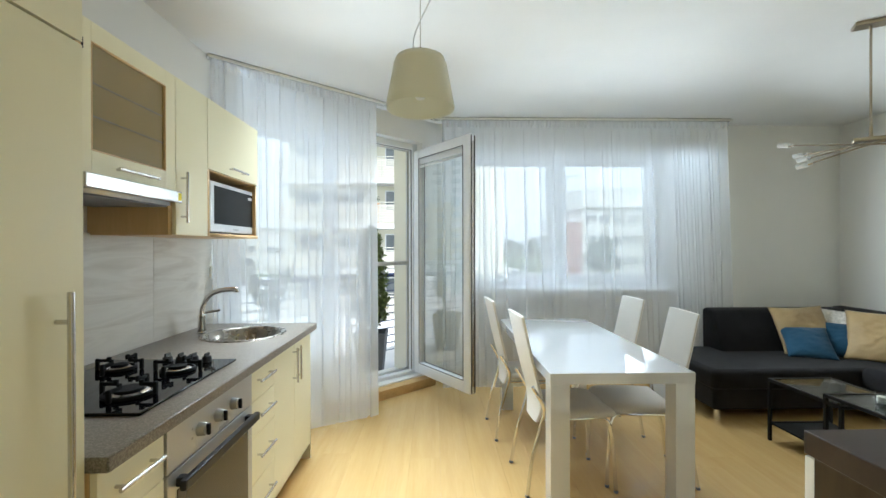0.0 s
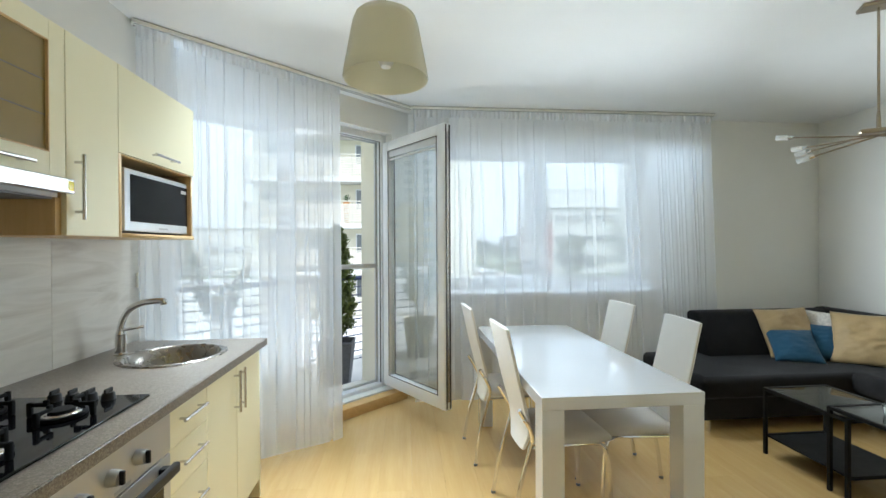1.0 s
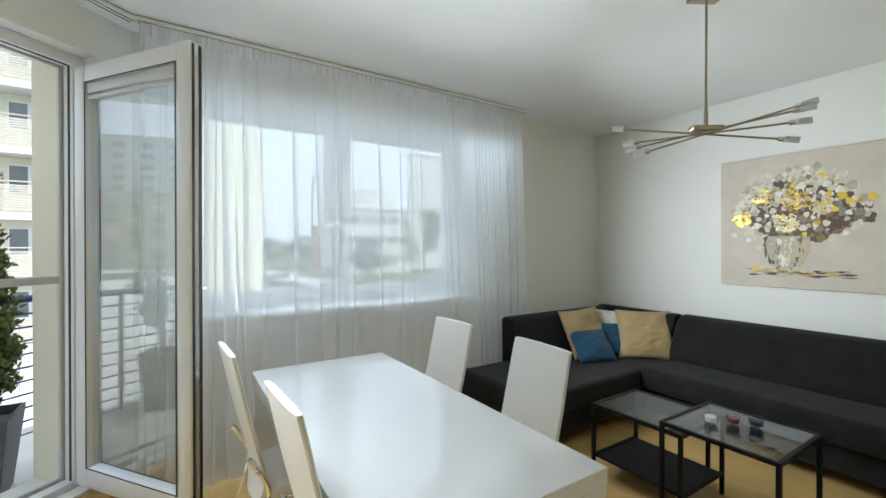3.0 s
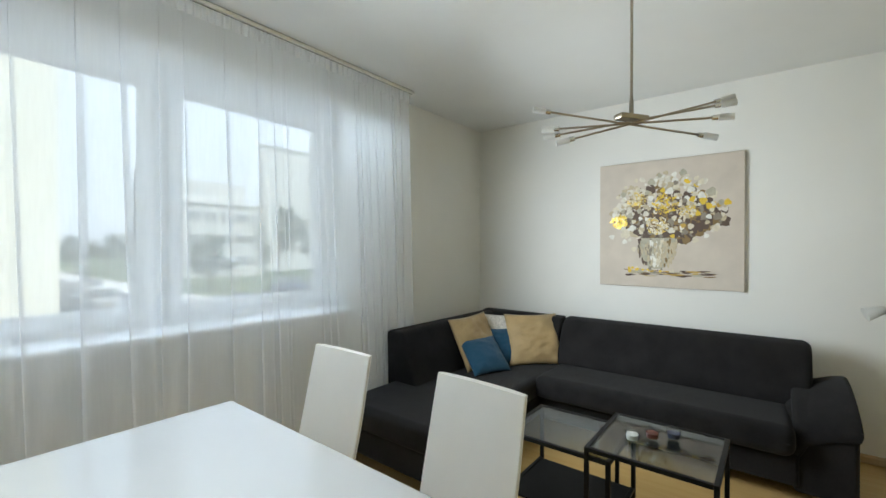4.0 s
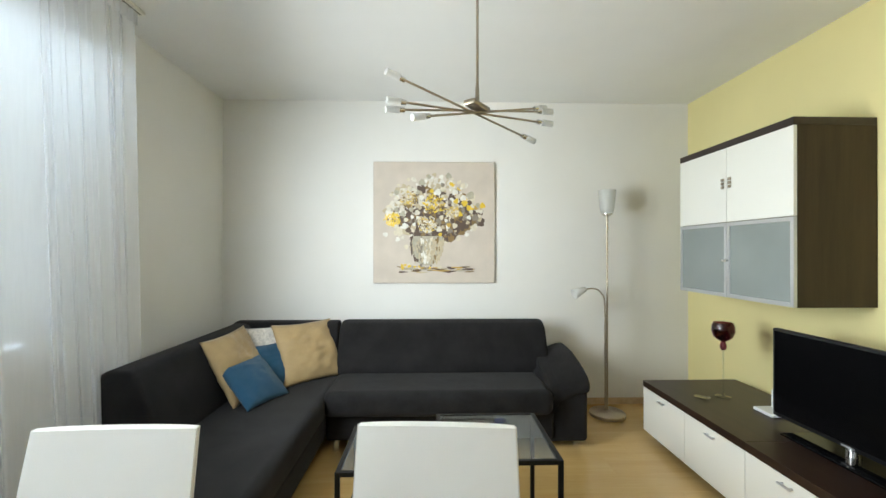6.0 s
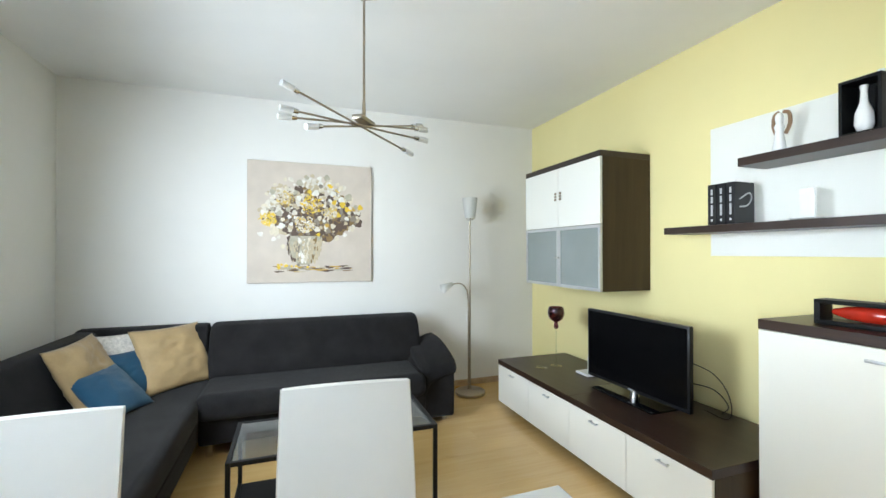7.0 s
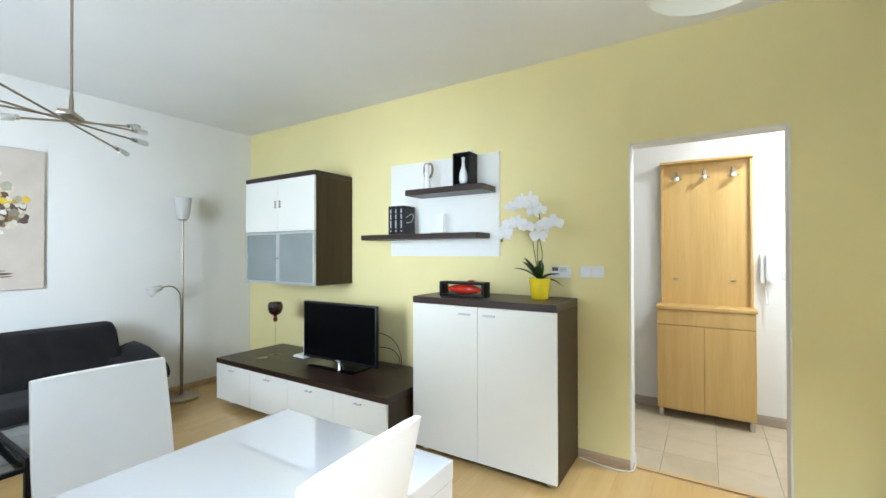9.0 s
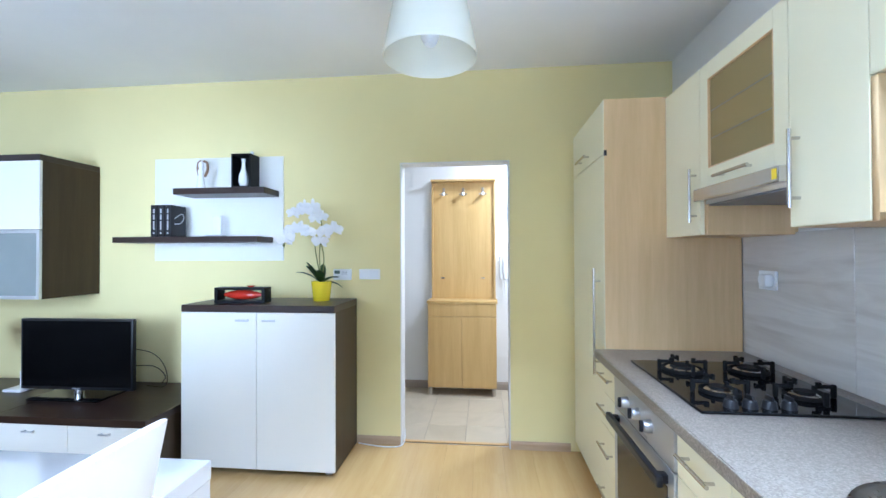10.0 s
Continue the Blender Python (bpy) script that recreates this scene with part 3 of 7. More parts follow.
for a, b in (((WX0, WZ0), (WX0 + 0.06, WZ1)), ((WX1 - 0.06, WZ0), (WX1, WZ1)), ((WX0 + 0.06, WZ0), (WX1 - 0.06, WZ0 + 0.05)), ((WX0 + 0.06, WZ1 - 0.06), (WX1 - 0.06, WZ1)), ((1.36, WZ0 + 0.05), (1.418, WZ1 - 0.06))):
    box((a[0], FY0 + 0.02, a[1]), (b[0], FY1, b[1]), 0.004, bm=wf)
part("window_frame", wf, M_PVC, win)
for x0, x1 in ((0.345, 1.352), (1.426, 2.425)):
    z0, z1 = 1.005, 2.345
    cf = bmesh.new()
    for a, b in (((x0, z0), (x0 + 0.066, z1)), ((x1 - 0.066, z0), (x1, z1)), ((x0 + 0.066, z0), (x1 - 0.066, z0 + 0.066)), ((x0 + 0.066, z1 - 0.066), (x1 - 0.066, z1))):
        box((a[0], FY0, a[1]), (b[0], FY1 - 0.01, b[1]), 0.006, bm=cf)
    case = part("casement", cf, M_PVC, win)
    part("pane", box((x0 + 0.066, 4.197, z0 + 0.066), (x1 - 0.066, 4.203, z1 - 0.066)), M_PANE, case, smooth=False).visible_shadow = False
    part("blind_box", box((x0 + 0.07, 4.178, z1 - 0.125), (x1 - 0.07, 4.194, z1 - 0.068), 0.004), M_SCREENFRAME, case, "rolled-up grey slatted blind")
    hb = box((x0 + 0.012 if x0 > 1 else x1 - 0.052, 4.152, 1.60), (x0 + 0.052 if x0 > 1 else x1 - 0.012, 4.165, 1.68), 0.004)
    hx = x0 + 0.032 if x0 > 1 else x1 - 0.032
    tube([(hx, 4.155, 1.64), (hx, 4.125, 1.64)], 0.008, 8, hb)
    box((hx - 0.009, 4.115, 1.52), (hx + 0.009, 4.13, 1.65), 0.004, bm=hb)
    part("window_handle", hb, M_PVC, case)
part("window_sill", box((WX0 - 0.05, 3.905, WZ0 - 0.03), (WX1 + 0.0, 4.165, WZ0 + 0.004), 0.008), M_PVC, win, "white window board")
part("outer_sill", box((WX0, 4.235, WZ0 - 0.01), (WX1, 4.49, WZ0 + 0.012), 0.003), M_SILVER, win)

# ---- balcony door: a fixed half, an open leaf, an insect screen ----
bd = thing("door_1", "white plastic balcony door with one leaf standing open", "door", tuple(dg(1.05, 0.25, DZ0)), kind="structure")
O0, O1 = 0.235, 0.305
dfr = bmesh.new()
for a, b in (((S0, DZ0), (S0 + 0.055, DZ1)), ((S1 - 0.055, DZ0), (S1, DZ1)), ((S0 + 0.055, DZ0), (S1 - 0.055, DZ0 + 0.035)), ((S0 + 0.055, DZ1 - 0.06), (S1 - 0.055, DZ1)), ((1.005, DZ0 + 0.035), (1.06, DZ1 - 0.06))):
    slant_box(a[0], b[0], O0, O1, a[1], b[1], 0.004, bm=dfr)
part("door_frame", dfr, M_PVC, bd)
gsk = slant_box(S1 - 0.059, S1 - 0.055, O0 + 0.02, O0 + 0.032, DZ0 + 0.035, DZ1 - 0.06)
slant_box(1.06, S1 - 0.055, O0 + 0.02, O0 + 0.032, DZ1 - 0.064, DZ1 - 0.06, bm=gsk)
part("gasket", gsk, M_GASKET_GAP, bd, "dark rubber gasket")
ff = bmesh.new()
fs0, fs1, fz0, fz1 = S0 + 0.045, 1.012, 0.145, 2.345
for a, b in (((fs0, fz0), (fs0 + 0.075, fz1)), ((fs1 - 0.075, fz0), (fs1, fz1)), ((fs0 + 0.075, fz0), (fs1 - 0.075, fz0 + 0.085)), ((fs0 + 0.075, fz1 - 0.075), (fs1 - 0.075, fz1))):
    slant_box(a[0], b[0], O0 - 0.012, O1 - 0.012, a[1], b[1], 0.006, bm=ff)
fix = part("fixed_leaf", ff, M_PVC, bd)
part("pane", slant_box(fs0 + 0.075, fs1 - 0.075, 0.262, 0.268, fz0 + 0.085, fz1 - 0.075), M_PANE, fix, smooth=False).visible_shadow = False
part("blind_box", slant_box(fs0 + 0.08, fs1 - 0.08, 0.245, 0.259, fz1 - 0.13, fz1 - 0.078, 0.003), M_SCREENFRAME, fix, "rolled-up grey slatted blind")
scr = bmesh.new()
for a, b in (((1.055, 0.115), (1.085, 2.36)), ((1.875, 0.115), (1.905, 2.36)), ((1.085, 0.115), (1.875, 0.15)), ((1.085, 2.33), (1.875, 2.36)), ((1.085, 1.185), (1.875, 1.225))):
    slant_box(a[0], b[0], 0.315, 0.333, a[1], b[1], 0.003, bm=scr)
part("insect_screen_frame", scr, M_SCREENFRAME, bd, "pale grey insect screen frame with a middle bar")

# the open leaf, hinged at its far edge
LA, LB = Vector((-0.083, 3.922, 0)), Vector((0.412, 3.236, 0))
LD = (LB - LA).normalized()
LN = Vector((-LD.y, LD.x, 0))
LM = Matrix(((LD.x, LN.x, 0, LA.x), (LD.y, LN.y, 0, LA.y), (0, 0, 1, 0), (0, 0, 0, 1)))
LW, LZ0, LZ1, LT = (LB - LA).length, 0.135, 2.312, 0.068


def leaf_box(u0, u1, v0, v1, z0, z1, bevel=0.0, bm=None):
    own = turned(box((u0, v0, z0), (u1, v1, z1), bevel), LM)
    return own if bm is None else merge(bm, own)


lf = bmesh.new()
ST = 0.085
for a, b in (((0, LZ0), (ST, LZ1)), ((LW - ST, LZ0), (LW, LZ1)), ((ST, LZ0), (LW - ST, LZ0 + 0.10)), ((ST, LZ1 - ST), (LW - ST, LZ1))):
    leaf_box(a[0], b[0], -LT / 2, LT / 2, a[1], b[1], 0.006, lf)
leaf = part("door_leaf", lf, M_PVC, bd, "open white leaf with a tall glass pane")
part("pane", leaf_box(ST, LW - ST, -0.004, 0.004, LZ0 + 0.10, LZ1 - ST), M_PANE, leaf, smooth=False).visible_shadow = False
gk = leaf_box(LW, LW + 0.003, -0.022, -0.010, LZ0 + 0.01, LZ1 - 0.01)
leaf_box(LW, LW + 0.004, 0.012, 0.026, LZ0 + 0.01, LZ1 - 0.01, bm=gk)
for v in (-LT / 2 - 0.0015, LT / 2):
    leaf_box(ST - 0.001, ST + 0.008, v, v + 0.002, LZ0 + 0.10, LZ1 - ST, bm=gk)
    leaf_box(LW - ST - 0.008, LW - ST + 0.001, v, v + 0.002, LZ0 + 0.10, LZ1 - ST, bm=gk)
    leaf_box(ST, LW - ST, v, v + 0.0015, LZ0 + 0.098, LZ0 + 0.104, bm=gk)
    leaf_box(ST, LW - ST, v, v + 0.0015, LZ1 - ST - 0.004, LZ1 - ST + 0.002, bm=gk)
part("gasket", gk, M_GASKET_GAP, leaf, "dark rubber gasket")
part("lock_strip", leaf_box(LW, LW + 0.002, -0.008, 0.010, LZ0 + 0.06, LZ1 - 0.06), M_STEEL, leaf)
bb = leaf_box(ST + 0.005, LW - ST - 0.005, -0.026, -0.008, LZ1 - ST - 0.055, LZ1 - ST - 0.004, 0.004)
leaf_box(ST + 0.01, LW - ST - 0.01, -0.024, -0.010, LZ1 - ST - 0.085, LZ1 - ST - 0.068, 0.003, bb)
part("blind_box", bb, M_SCREENFRAME, leaf, "rolled-up grey slatted blind")
for z in (0.30, 1.25, 2.15):
    hg = turned(lathe([(0.0, -0.04), (0.009, -0.04), (0.009, 0.04), (0.0, 0.04)], n=12), LM @ Matrix.Translation((-0.006, LT / 2 - 0.01, z)))
    part("hinge", hg, M_PVC, leaf)
hd = leaf_box(LW - 0.058, LW - 0.028, LT / 2, LT / 2 + 0.010, 1.13, 1.21, 0.003)
tube([LM @ Vector((LW - 0.043, LT / 2, 1.18)), LM @ Vector((LW - 0.043, LT / 2 + 0.045, 1.18)), LM @ Vector((LW - 0.15, LT / 2 + 0.05, 1.18))], 0.008, 8, hd)
part("door_handle", hd, M_PVC, leaf)


# ---- voile curtains ----
def curtain(name, label, x_of, z0, seed, spacing, width):
    """A hanging sheer cloth: nearly flat panels between narrow folds in which it doubles back on itself.
    x_of(u, t) gives the middle line, the way across it and the length; spacing(u) the distance between folds."""
    rnd = random.Random(seed)
    length = x_of(0.5, 0.0)[2]
    folds, q = [], 0.03
    while q < length - 0.03:
        gap = spacing(q / length) * rnd.uniform(0.55, 1.5)
        w = min(width * rnd.uniform(0.35, 1.4), gap * 0.42)
        folds.append((q, w, rnd.uniform(0.014, 0.034), rnd.uniform(-0.035, 0.035), rnd.uniform(0.4, 1.3), rnd.uniform(0, 6.28), rnd.uniform(0.25, 1.0)))
        q += gap
    ph = [rnd.uniform(0, 6.28) for _ in range(4)]
    rows = 20
    bm = bmesh.new()
    grid = []
    for j in range(rows + 1):
        t = j / rows
        z = (H - 0.03) + (z0 - (H - 0.03)) * t
        ctrl = [(0.0, 0.0)]
        for c, w, a, drift, grow, p, top in folds:
            ww = w * (top + (grow - top) * t)
            cc = c + drift * t * (0.4 + 0.6 * t) + 0.006 * math.sin(3.0 * t + p)
            aa = a * (0.5 + 0.6 * t)
            ctrl += [(cc - 1.6 * ww, -0.25 * aa), (cc + 0.5 * ww, aa), (cc - 0.5 * ww, -0.3 * aa), (cc + 1.6 * ww, -0.15 * aa)]
        ctrl.append((length, 0.0))
        line = []
        for p in spline([(u, v, 0) for u, v in ctrl], 4):
            u = min(1.0, max(0.0, p.x / length))
            base, across, _ = x_of(u, t)
            d = p.y + 0.014 * (0.3 + t) * math.sin(7.0 * p.x + ph[0] + 0.6 * t) + 0.020 * t * math.sin(2.7 * p.x + ph[1]) + 0.003 * math.sin(60 * p.x) * max(0.0, 1 - 6 * t)
            hem = 0.010 * math.sin(4.0 * p.x + ph[2]) * t
            line.append(bm.verts.new((base.x + across.x * d, base.y + across.y * d, z + hem)))
        grid.append(line)
    count = len(grid[0]) - 1
    for a, b in zip(grid, grid[1:]):
        for i in range(count):
            bm.faces.new((a[i], a[i + 1], b[i + 1], b[i]))
    th = thing(name, label, "curtain", tuple(x_of(0.5, 1.0)[0] + Vector((0, 0, z0))))
    part("cloth", bm, M_VOILE, th, smooth="all")
    # gathered heading: a doubled strip with close ripples
    hb = bmesh.new()
    lines = []
    n = int(length * 150)
    for z in (H - 0.026, H - 0.050, H - 0.075, H - 0.095):
        row = []
        for i in range(n + 1):
            base, across, _ = x_of(i / n, 0.0)
            d = -0.010 + 0.006 * math.sin(i * 1.05 + 2.0 * math.sin(i * 0.13)) * (1.4 if z < H - 0.06 else 1.0)
            row.append(hb.verts.new((base.x + across.x * d, base.y + across.y * d, z)))
        lines.append(row)
    for a, b in zip(lines, lines[1:]):
        for i in range(n):
            hb.faces.new((a[i], a[i + 1], b[i + 1], b[i]))
    part("heading_tape", hb, M_VOILE, th, "gathered heading tape", "all")
    return th


def slant_line(u, t):
    s = 0.02 + (1.30 - 0.02) * u - 0.15 * u * t
    off = -(0.05 + 0.21 * u ** 1.5) * t - 0.01
    return dg(s, off, 0), N, 1.28


def north_line(u, t):
    x = 0.17 + (3.0 - 0.17) * u + 0.10 * t * u
    return Vector((x, 3.84 - 0.16 * t * (1 - u) ** 2 - 0.012 * t, 0)), Vector((0, 1, 0)), 2.83


curtain("curtain", "white sheer voile curtain drawn half across the balcony door", slant_line, 0.035, 3, lambda u: 0.085, 0.062)
curtain("curtain", "white sheer voile curtain across the window, floor length", north_line, 0.04, 8, lambda u: 0.135 if u < 0.76 else 0.075, 0.060)

# ---- radiator under the window ----
rad = thing("radiator", "white steel panel radiator under the window behind the curtain", "radiator", (1.45, 3.98, 0.15))
part("front_panel", box((0.80, 3.945, 0.15), (2.06, 3.962, 0.71), 0.006), M_PVC, rad)
part("back_panel", box((0.80, 4.015, 0.15), (2.06, 4.03, 0.71), 0.006), M_PVC, rad)
part("top_grille", box((0.80, 3.962, 0.695), (2.06, 4.015, 0.712), 0.003), M_PVC, rad)
for k in range(12):
    part("flute", box((0.86 + k * 0.102, 3.938, 0.19), (0.90 + k * 0.102, 3.946, 0.67), 0.003), M_PVC, rad)


# ---- dining table ----
tb = thing("dining_table", "white high-gloss dining table with block legs", "table", (1.008, 2.544, 0))
part("tabletop", box((0.65, 1.77, 0.695), (1.366, 3.318, 0.75), 0.003), M_GLOSS, tb)
for x0, x1 in ((0.652, 0.747), (1.269, 1.364)):
    for y0, y1 in ((1.772, 1.867), (3.221, 3.316)):
        part("leg", box((x0, y0, 0.004), (x1, y1, 0.695), 0.002), M_GLOSS, tb)
        part("foot_glide", lathe([(0, 0), (0.02, 0), (0.02, 0.004), (0, 0.004)], ((x0 + x1) / 2, (y0 + y1) / 2, 0), 12), M_BLACK, tb)


# ---- four chairs; built facing +x, the back's top at x = 0 ----
def build_chair():
    ch = thing("dining_chair", "white leatherette dining chair with chrome legs at the white table", "chair", (0, 0, 0), "chairs round the table")
    # back: a thin padded panel with a curved profile, narrowing below the seat
    prof = [(0.000, 0.978, 0.161), (0.022, 0.88, 0.163), (0.050, 0.75, 0.165), (0.082, 0.62, 0.163), (0.105, 0.53, 0.158), (0.112, 0.46, 0.14), (0.105, 0.40, 0.11), (0.10, 0.37, 0.095)]
    pts = spline([(x, w, z) for x, z, w in prof], 5)
    bm = bmesh.new()
    n = 10
    lay = []
    for side in (0, 1):
        g = []
        for p in pts:
            row = []
            for k in range(n + 1):
                v = -1 + 2 * k / n
                y = p.y * v
                bow = 0.004 * (1 - v * v)
                th = 0.0125 * (1 - abs(v) ** 6 * 0.4)
                row.append(bm.verts.new((p.x - bow * 0.6 + (th if side else -th), y, p.z + 0.002 * (1 - v * v) * max(0, (p.z - 0.8) / 0.17))))
            g.append(row)
        lay.append(g)
    for side in (0, 1):
        g = lay[side]
        for a, b in zip(g, g[1:]):
            for k in range(n):
                bm.faces.new((a[k], a[k + 1], b[k + 1], b[k]))
    for a, b in zip(lay[0], lay[0][1:]):
        ia = lay[0].index(a)
        for k in (0, n):
            bm.faces.new((lay[0][ia][k], lay[0][ia + 1][k], lay[1][ia + 1][k], lay[1][ia][k]))
    for r in (0, -1):
        for k in range(n):
            bm.faces.new((lay[0][r][k], lay[0][r][k + 1], lay[1][r][k + 1], lay[1][r][k]))
    bmesh.ops.recalc_face_normals(bm, faces=bm.faces[:])
    part("backrest", bm, M_LEATHER, ch)
    seam = tube([Vector((p.x + 0.001, p.y + 0.001, p.z)) for p in pts], 0.0025, 5)
    tube([Vector((p.x + 0.001, -p.y - 0.001, p.z)) for p in pts], 0.0025, 5, seam)
    part("piping", seam, M_SEATLEATHER, ch, "pale seam piping")
    # seat: a cushion that swells in the middle
    bm = bmesh.new()
    rows = []
    m = 14
    for side in (1, -1):
        for i in range(m + 1):
            u = i / m
            x = 0.115 + 0.425 * u
            half = 0.172 + 0.043 * math.sin(math.pi * min(1, u * 0.72 + 0.05)) - 0.045 * max(0, u - 0.8) ** 1.5 * 8
            row = []
            for k in range(m + 1):
                v = -1 + 2 * k / m
                edge = max(abs(v), abs(2 * u - 1))
                th = 0.036 * (1 - edge ** 5) ** 0.5 if edge < 1 else 0
                z = 0.437 + (th if side > 0 else -th * 0.6) - 0.015 * max(0, u - 0.8) * 4
                row.append(bm.verts.new((x, half * v, z)))
            rows.append(row)
    for base in (0, m + 1):
        for i in range(m):
            for k in range(m):
                bm.faces.new((rows[base + i][k], rows[base + i][k + 1], rows[base + i + 1][k + 1], rows[base + i + 1][k]))
    bmesh.ops.remove_doubles(bm, verts=bm.verts[:], dist=0.0004)
    bmesh.ops.recalc_face_normals(bm, faces=bm.faces[:])
    part("seat", bm, M_SEATLEATHER, ch, "pale grey padded seat", "all")
    for s in (-1, 1):
        part("rear_leg", tube(spline([(0.050, s * 0.180, 0.60), (0.092, s * 0.178, 0.53), (0.118, s * 0.17, 0.46), (0.10, s * 0.165, 0.38), (0.050, s * 0.172, 0.20), (0.018, s * 0.185, 0.006)], 7), 0.0105, 9), M_CHROME, ch, "curved chrome rear leg")
        part("front_leg", tube(spline([(0.40, s * 0.15, 0.405), (0.47, s * 0.165, 0.40), (0.497, s * 0.172, 0.34), (0.512, s * 0.178, 0.18), (0.52, s * 0.182, 0.006)], 7), 0.0105, 9), M_CHROME, ch, "curved chrome front leg")
        part("seat_rail", tube([(0.11, s * 0.155, 0.403), (0.42, s * 0.152, 0.403)], 0.009, 8), M_CHROME, ch)
        part("bolt", lathe([(0, -0.006), (0.009, -0.006), (0.009, 0.004), (0.005, 0.008), (0, 0.008)], (0.075, s * 0.186, 0.55), 10), M_CHROME, ch)
        for fx in (0.018, 0.52):
            part("foot_cap", lathe([(0, 0), (0.012, 0), (0.012, 0.014), (0, 0.014)], (fx, s * (0.185 if fx < 0.1 else 0.182), 0), 10), M_WIRE, ch)
    part("cross_rail", tube([(0.41, -0.152, 0.403), (0.41, 0.152, 0.403)], 0.009, 8), M_CHROME, ch)
    return ch


chair = build_chair()
copy_thing(chair, pose(0.497, 2.868, 0, 0, 0, 3))
copy_thing(chair, pose(1.603, 2.90, 0, 0, 0, 181))
copy_thing(chair, pose(1.600, 2.252, 0, 0, 0, 176))
chair.matrix_basis = pose(0.566, 2.203, 0, 0, 0, 3)

# hall ceiling lamp, lit
hl = thing("hall_ceiling_light", "round white ceiling light in the hall, lit", "ceiling light", (-0.75, -0.62, H))
part("dish", lathe([(0, 0.0), (0.15, 0.0), (0.155, -0.02), (0.15, -0.06), (0.135, -0.085), (0, -0.085)], (-0.75, -0.62, H - 0.0005), 32), M_PORCELAIN, hl)


# ---- corner sofa ----
def padded(a, b, r, seg=4):
    return box(a, b, r, seg)


so = thing("corner_sofa", "charcoal grey fabric corner sofa with a chaise end", "sofa", (3.4, 2.6, 0))
# chaise section along the window
part("chaise_base", padded((2.27, 2.96, 0.085), (4.14, 3.80, 0.26), 0.025), M_SOFA, so)
part("chaise_seat", padded((2.25, 2.94, 0.245), (4.16, 3.76, 0.405), 0.045), M_SOFA, so, "wide seat cushion")
nb = prism([(3.83, 0.25), (3.83, 0.745), (3.78, 0.775), (3.68, 0.77), (3.645, 0.735), (3.52, 0.40), (3.52, 0.25)], 2.735, 4.14, "x")
part("chaise_backrest", rounded(nb, 0.02, 3), M_SOFA, so, "sloping backrest along the window side")
eb = prism([(4.16, 0.25), (4.16, 0.75), (4.12, 0.785), (4.03, 0.782), (3.995, 0.75), (3.87, 0.40), (3.87, 0.25)], 2.985, 3.80, "y")
part("corner_backrest", rounded(eb, 0.02, 3), M_SOFA, so, "sloping corner backrest")
# long section along the wall
part("base", padded((3.50, 1.44, 0.085), (4.16, 2.955, 0.27), 0.02), M_SOFA, so)
seat = box((3.42, 1.455, 0.255), (4.05, 2.968, 0.425), 0.06, 5)
part("seat_cushion", seat, M_SOFA, so, "deep seat cushion with a welt")
bc = prism([(4.19, 0.40), (4.19, 0.72), (4.145, 0.785), (4.06, 0.79), (3.985, 0.745), (3.87, 0.50), (3.85, 0.40)], 1.36, 2.975, "y")
part("back_cushion", rounded(bc, 0.045, 4, 15), M_SOFA, so, "long rounded back cushion")
arm = prism([(4.12, 0.05), (4.12, 0.535), (4.02, 0.545), (3.86, 0.53), (3.62, 0.455), (3.535, 0.425), (3.518, 0.39), (3.522, 0.05)], 1.203, 1.468, "y")
part("armrest", rounded(arm, 0.025, 3, 20), M_SOFA, so, "sloping armrest")
pad = bmesh.new()
outline = [(1.195, -0.065), (1.19, -0.025), (1.208, -0.003), (1.27, -0.014), (1.36, -0.048), (1.44, -0.095), (1.49, -0.150), (1.51, -0.215)]
rows = []
for px, zo in ((4.10, 0.602), (3.98, 0.600), (3.86, 0.590), (3.74, 0.563), (3.62, 0.527), (3.54, 0.495), (3.505, 0.465)):
    lip = 0.02 if px < 3.52 else 0.0
    rows.append([pad.verts.new((px, y - lip * (y > 1.4), zo + z - lip)) for y, z in outline + [(1.46, -0.215), (1.40, -0.13), (1.30, -0.08)]])
m = len(rows[0])
for p, q in zip(rows, rows[1:]):
    for k in range(m):
        pad.faces.new((p[k], p[(k + 1) % m], q[(k + 1) % m], q[k]))
pad.faces.new(rows[0])
pad.faces.new(rows[-1][::-1])
bmesh.ops.recalc_face_normals(pad, faces=pad.faces[:])
part("armrest_pad", rounded(pad, 0.016, 3, 40), M_SOFA, so, "padded top rolling over to the seat", smooth="all")
for p in ((2.33, 3.01), (2.33, 3.70), (3.62, 1.26), (4.08, 1.26), (3.56, 2.9), (4.08, 3.7)):
    part("leg", lathe([(0, 0), (0.022, 0), (0.022, 0.09), (0, 0.09)], (p[0], p[1], 0), 16), M_CHROME, so, "short round steel leg")
for y in (1.462,):
    part("seam", tube([(3.424, y + 0.02, 0.34), (3.424, 2.95, 0.34)], 0.004, 5), M_SOFA, so)
for x0, y0, x1, y1 in ((2.262, 2.945, 4.05, 2.945),):
    part("seam", tube([(2.262, 2.944, 0.255), (3.42, 2.944, 0.255)], 0.004, 5), M_SOFA, so)


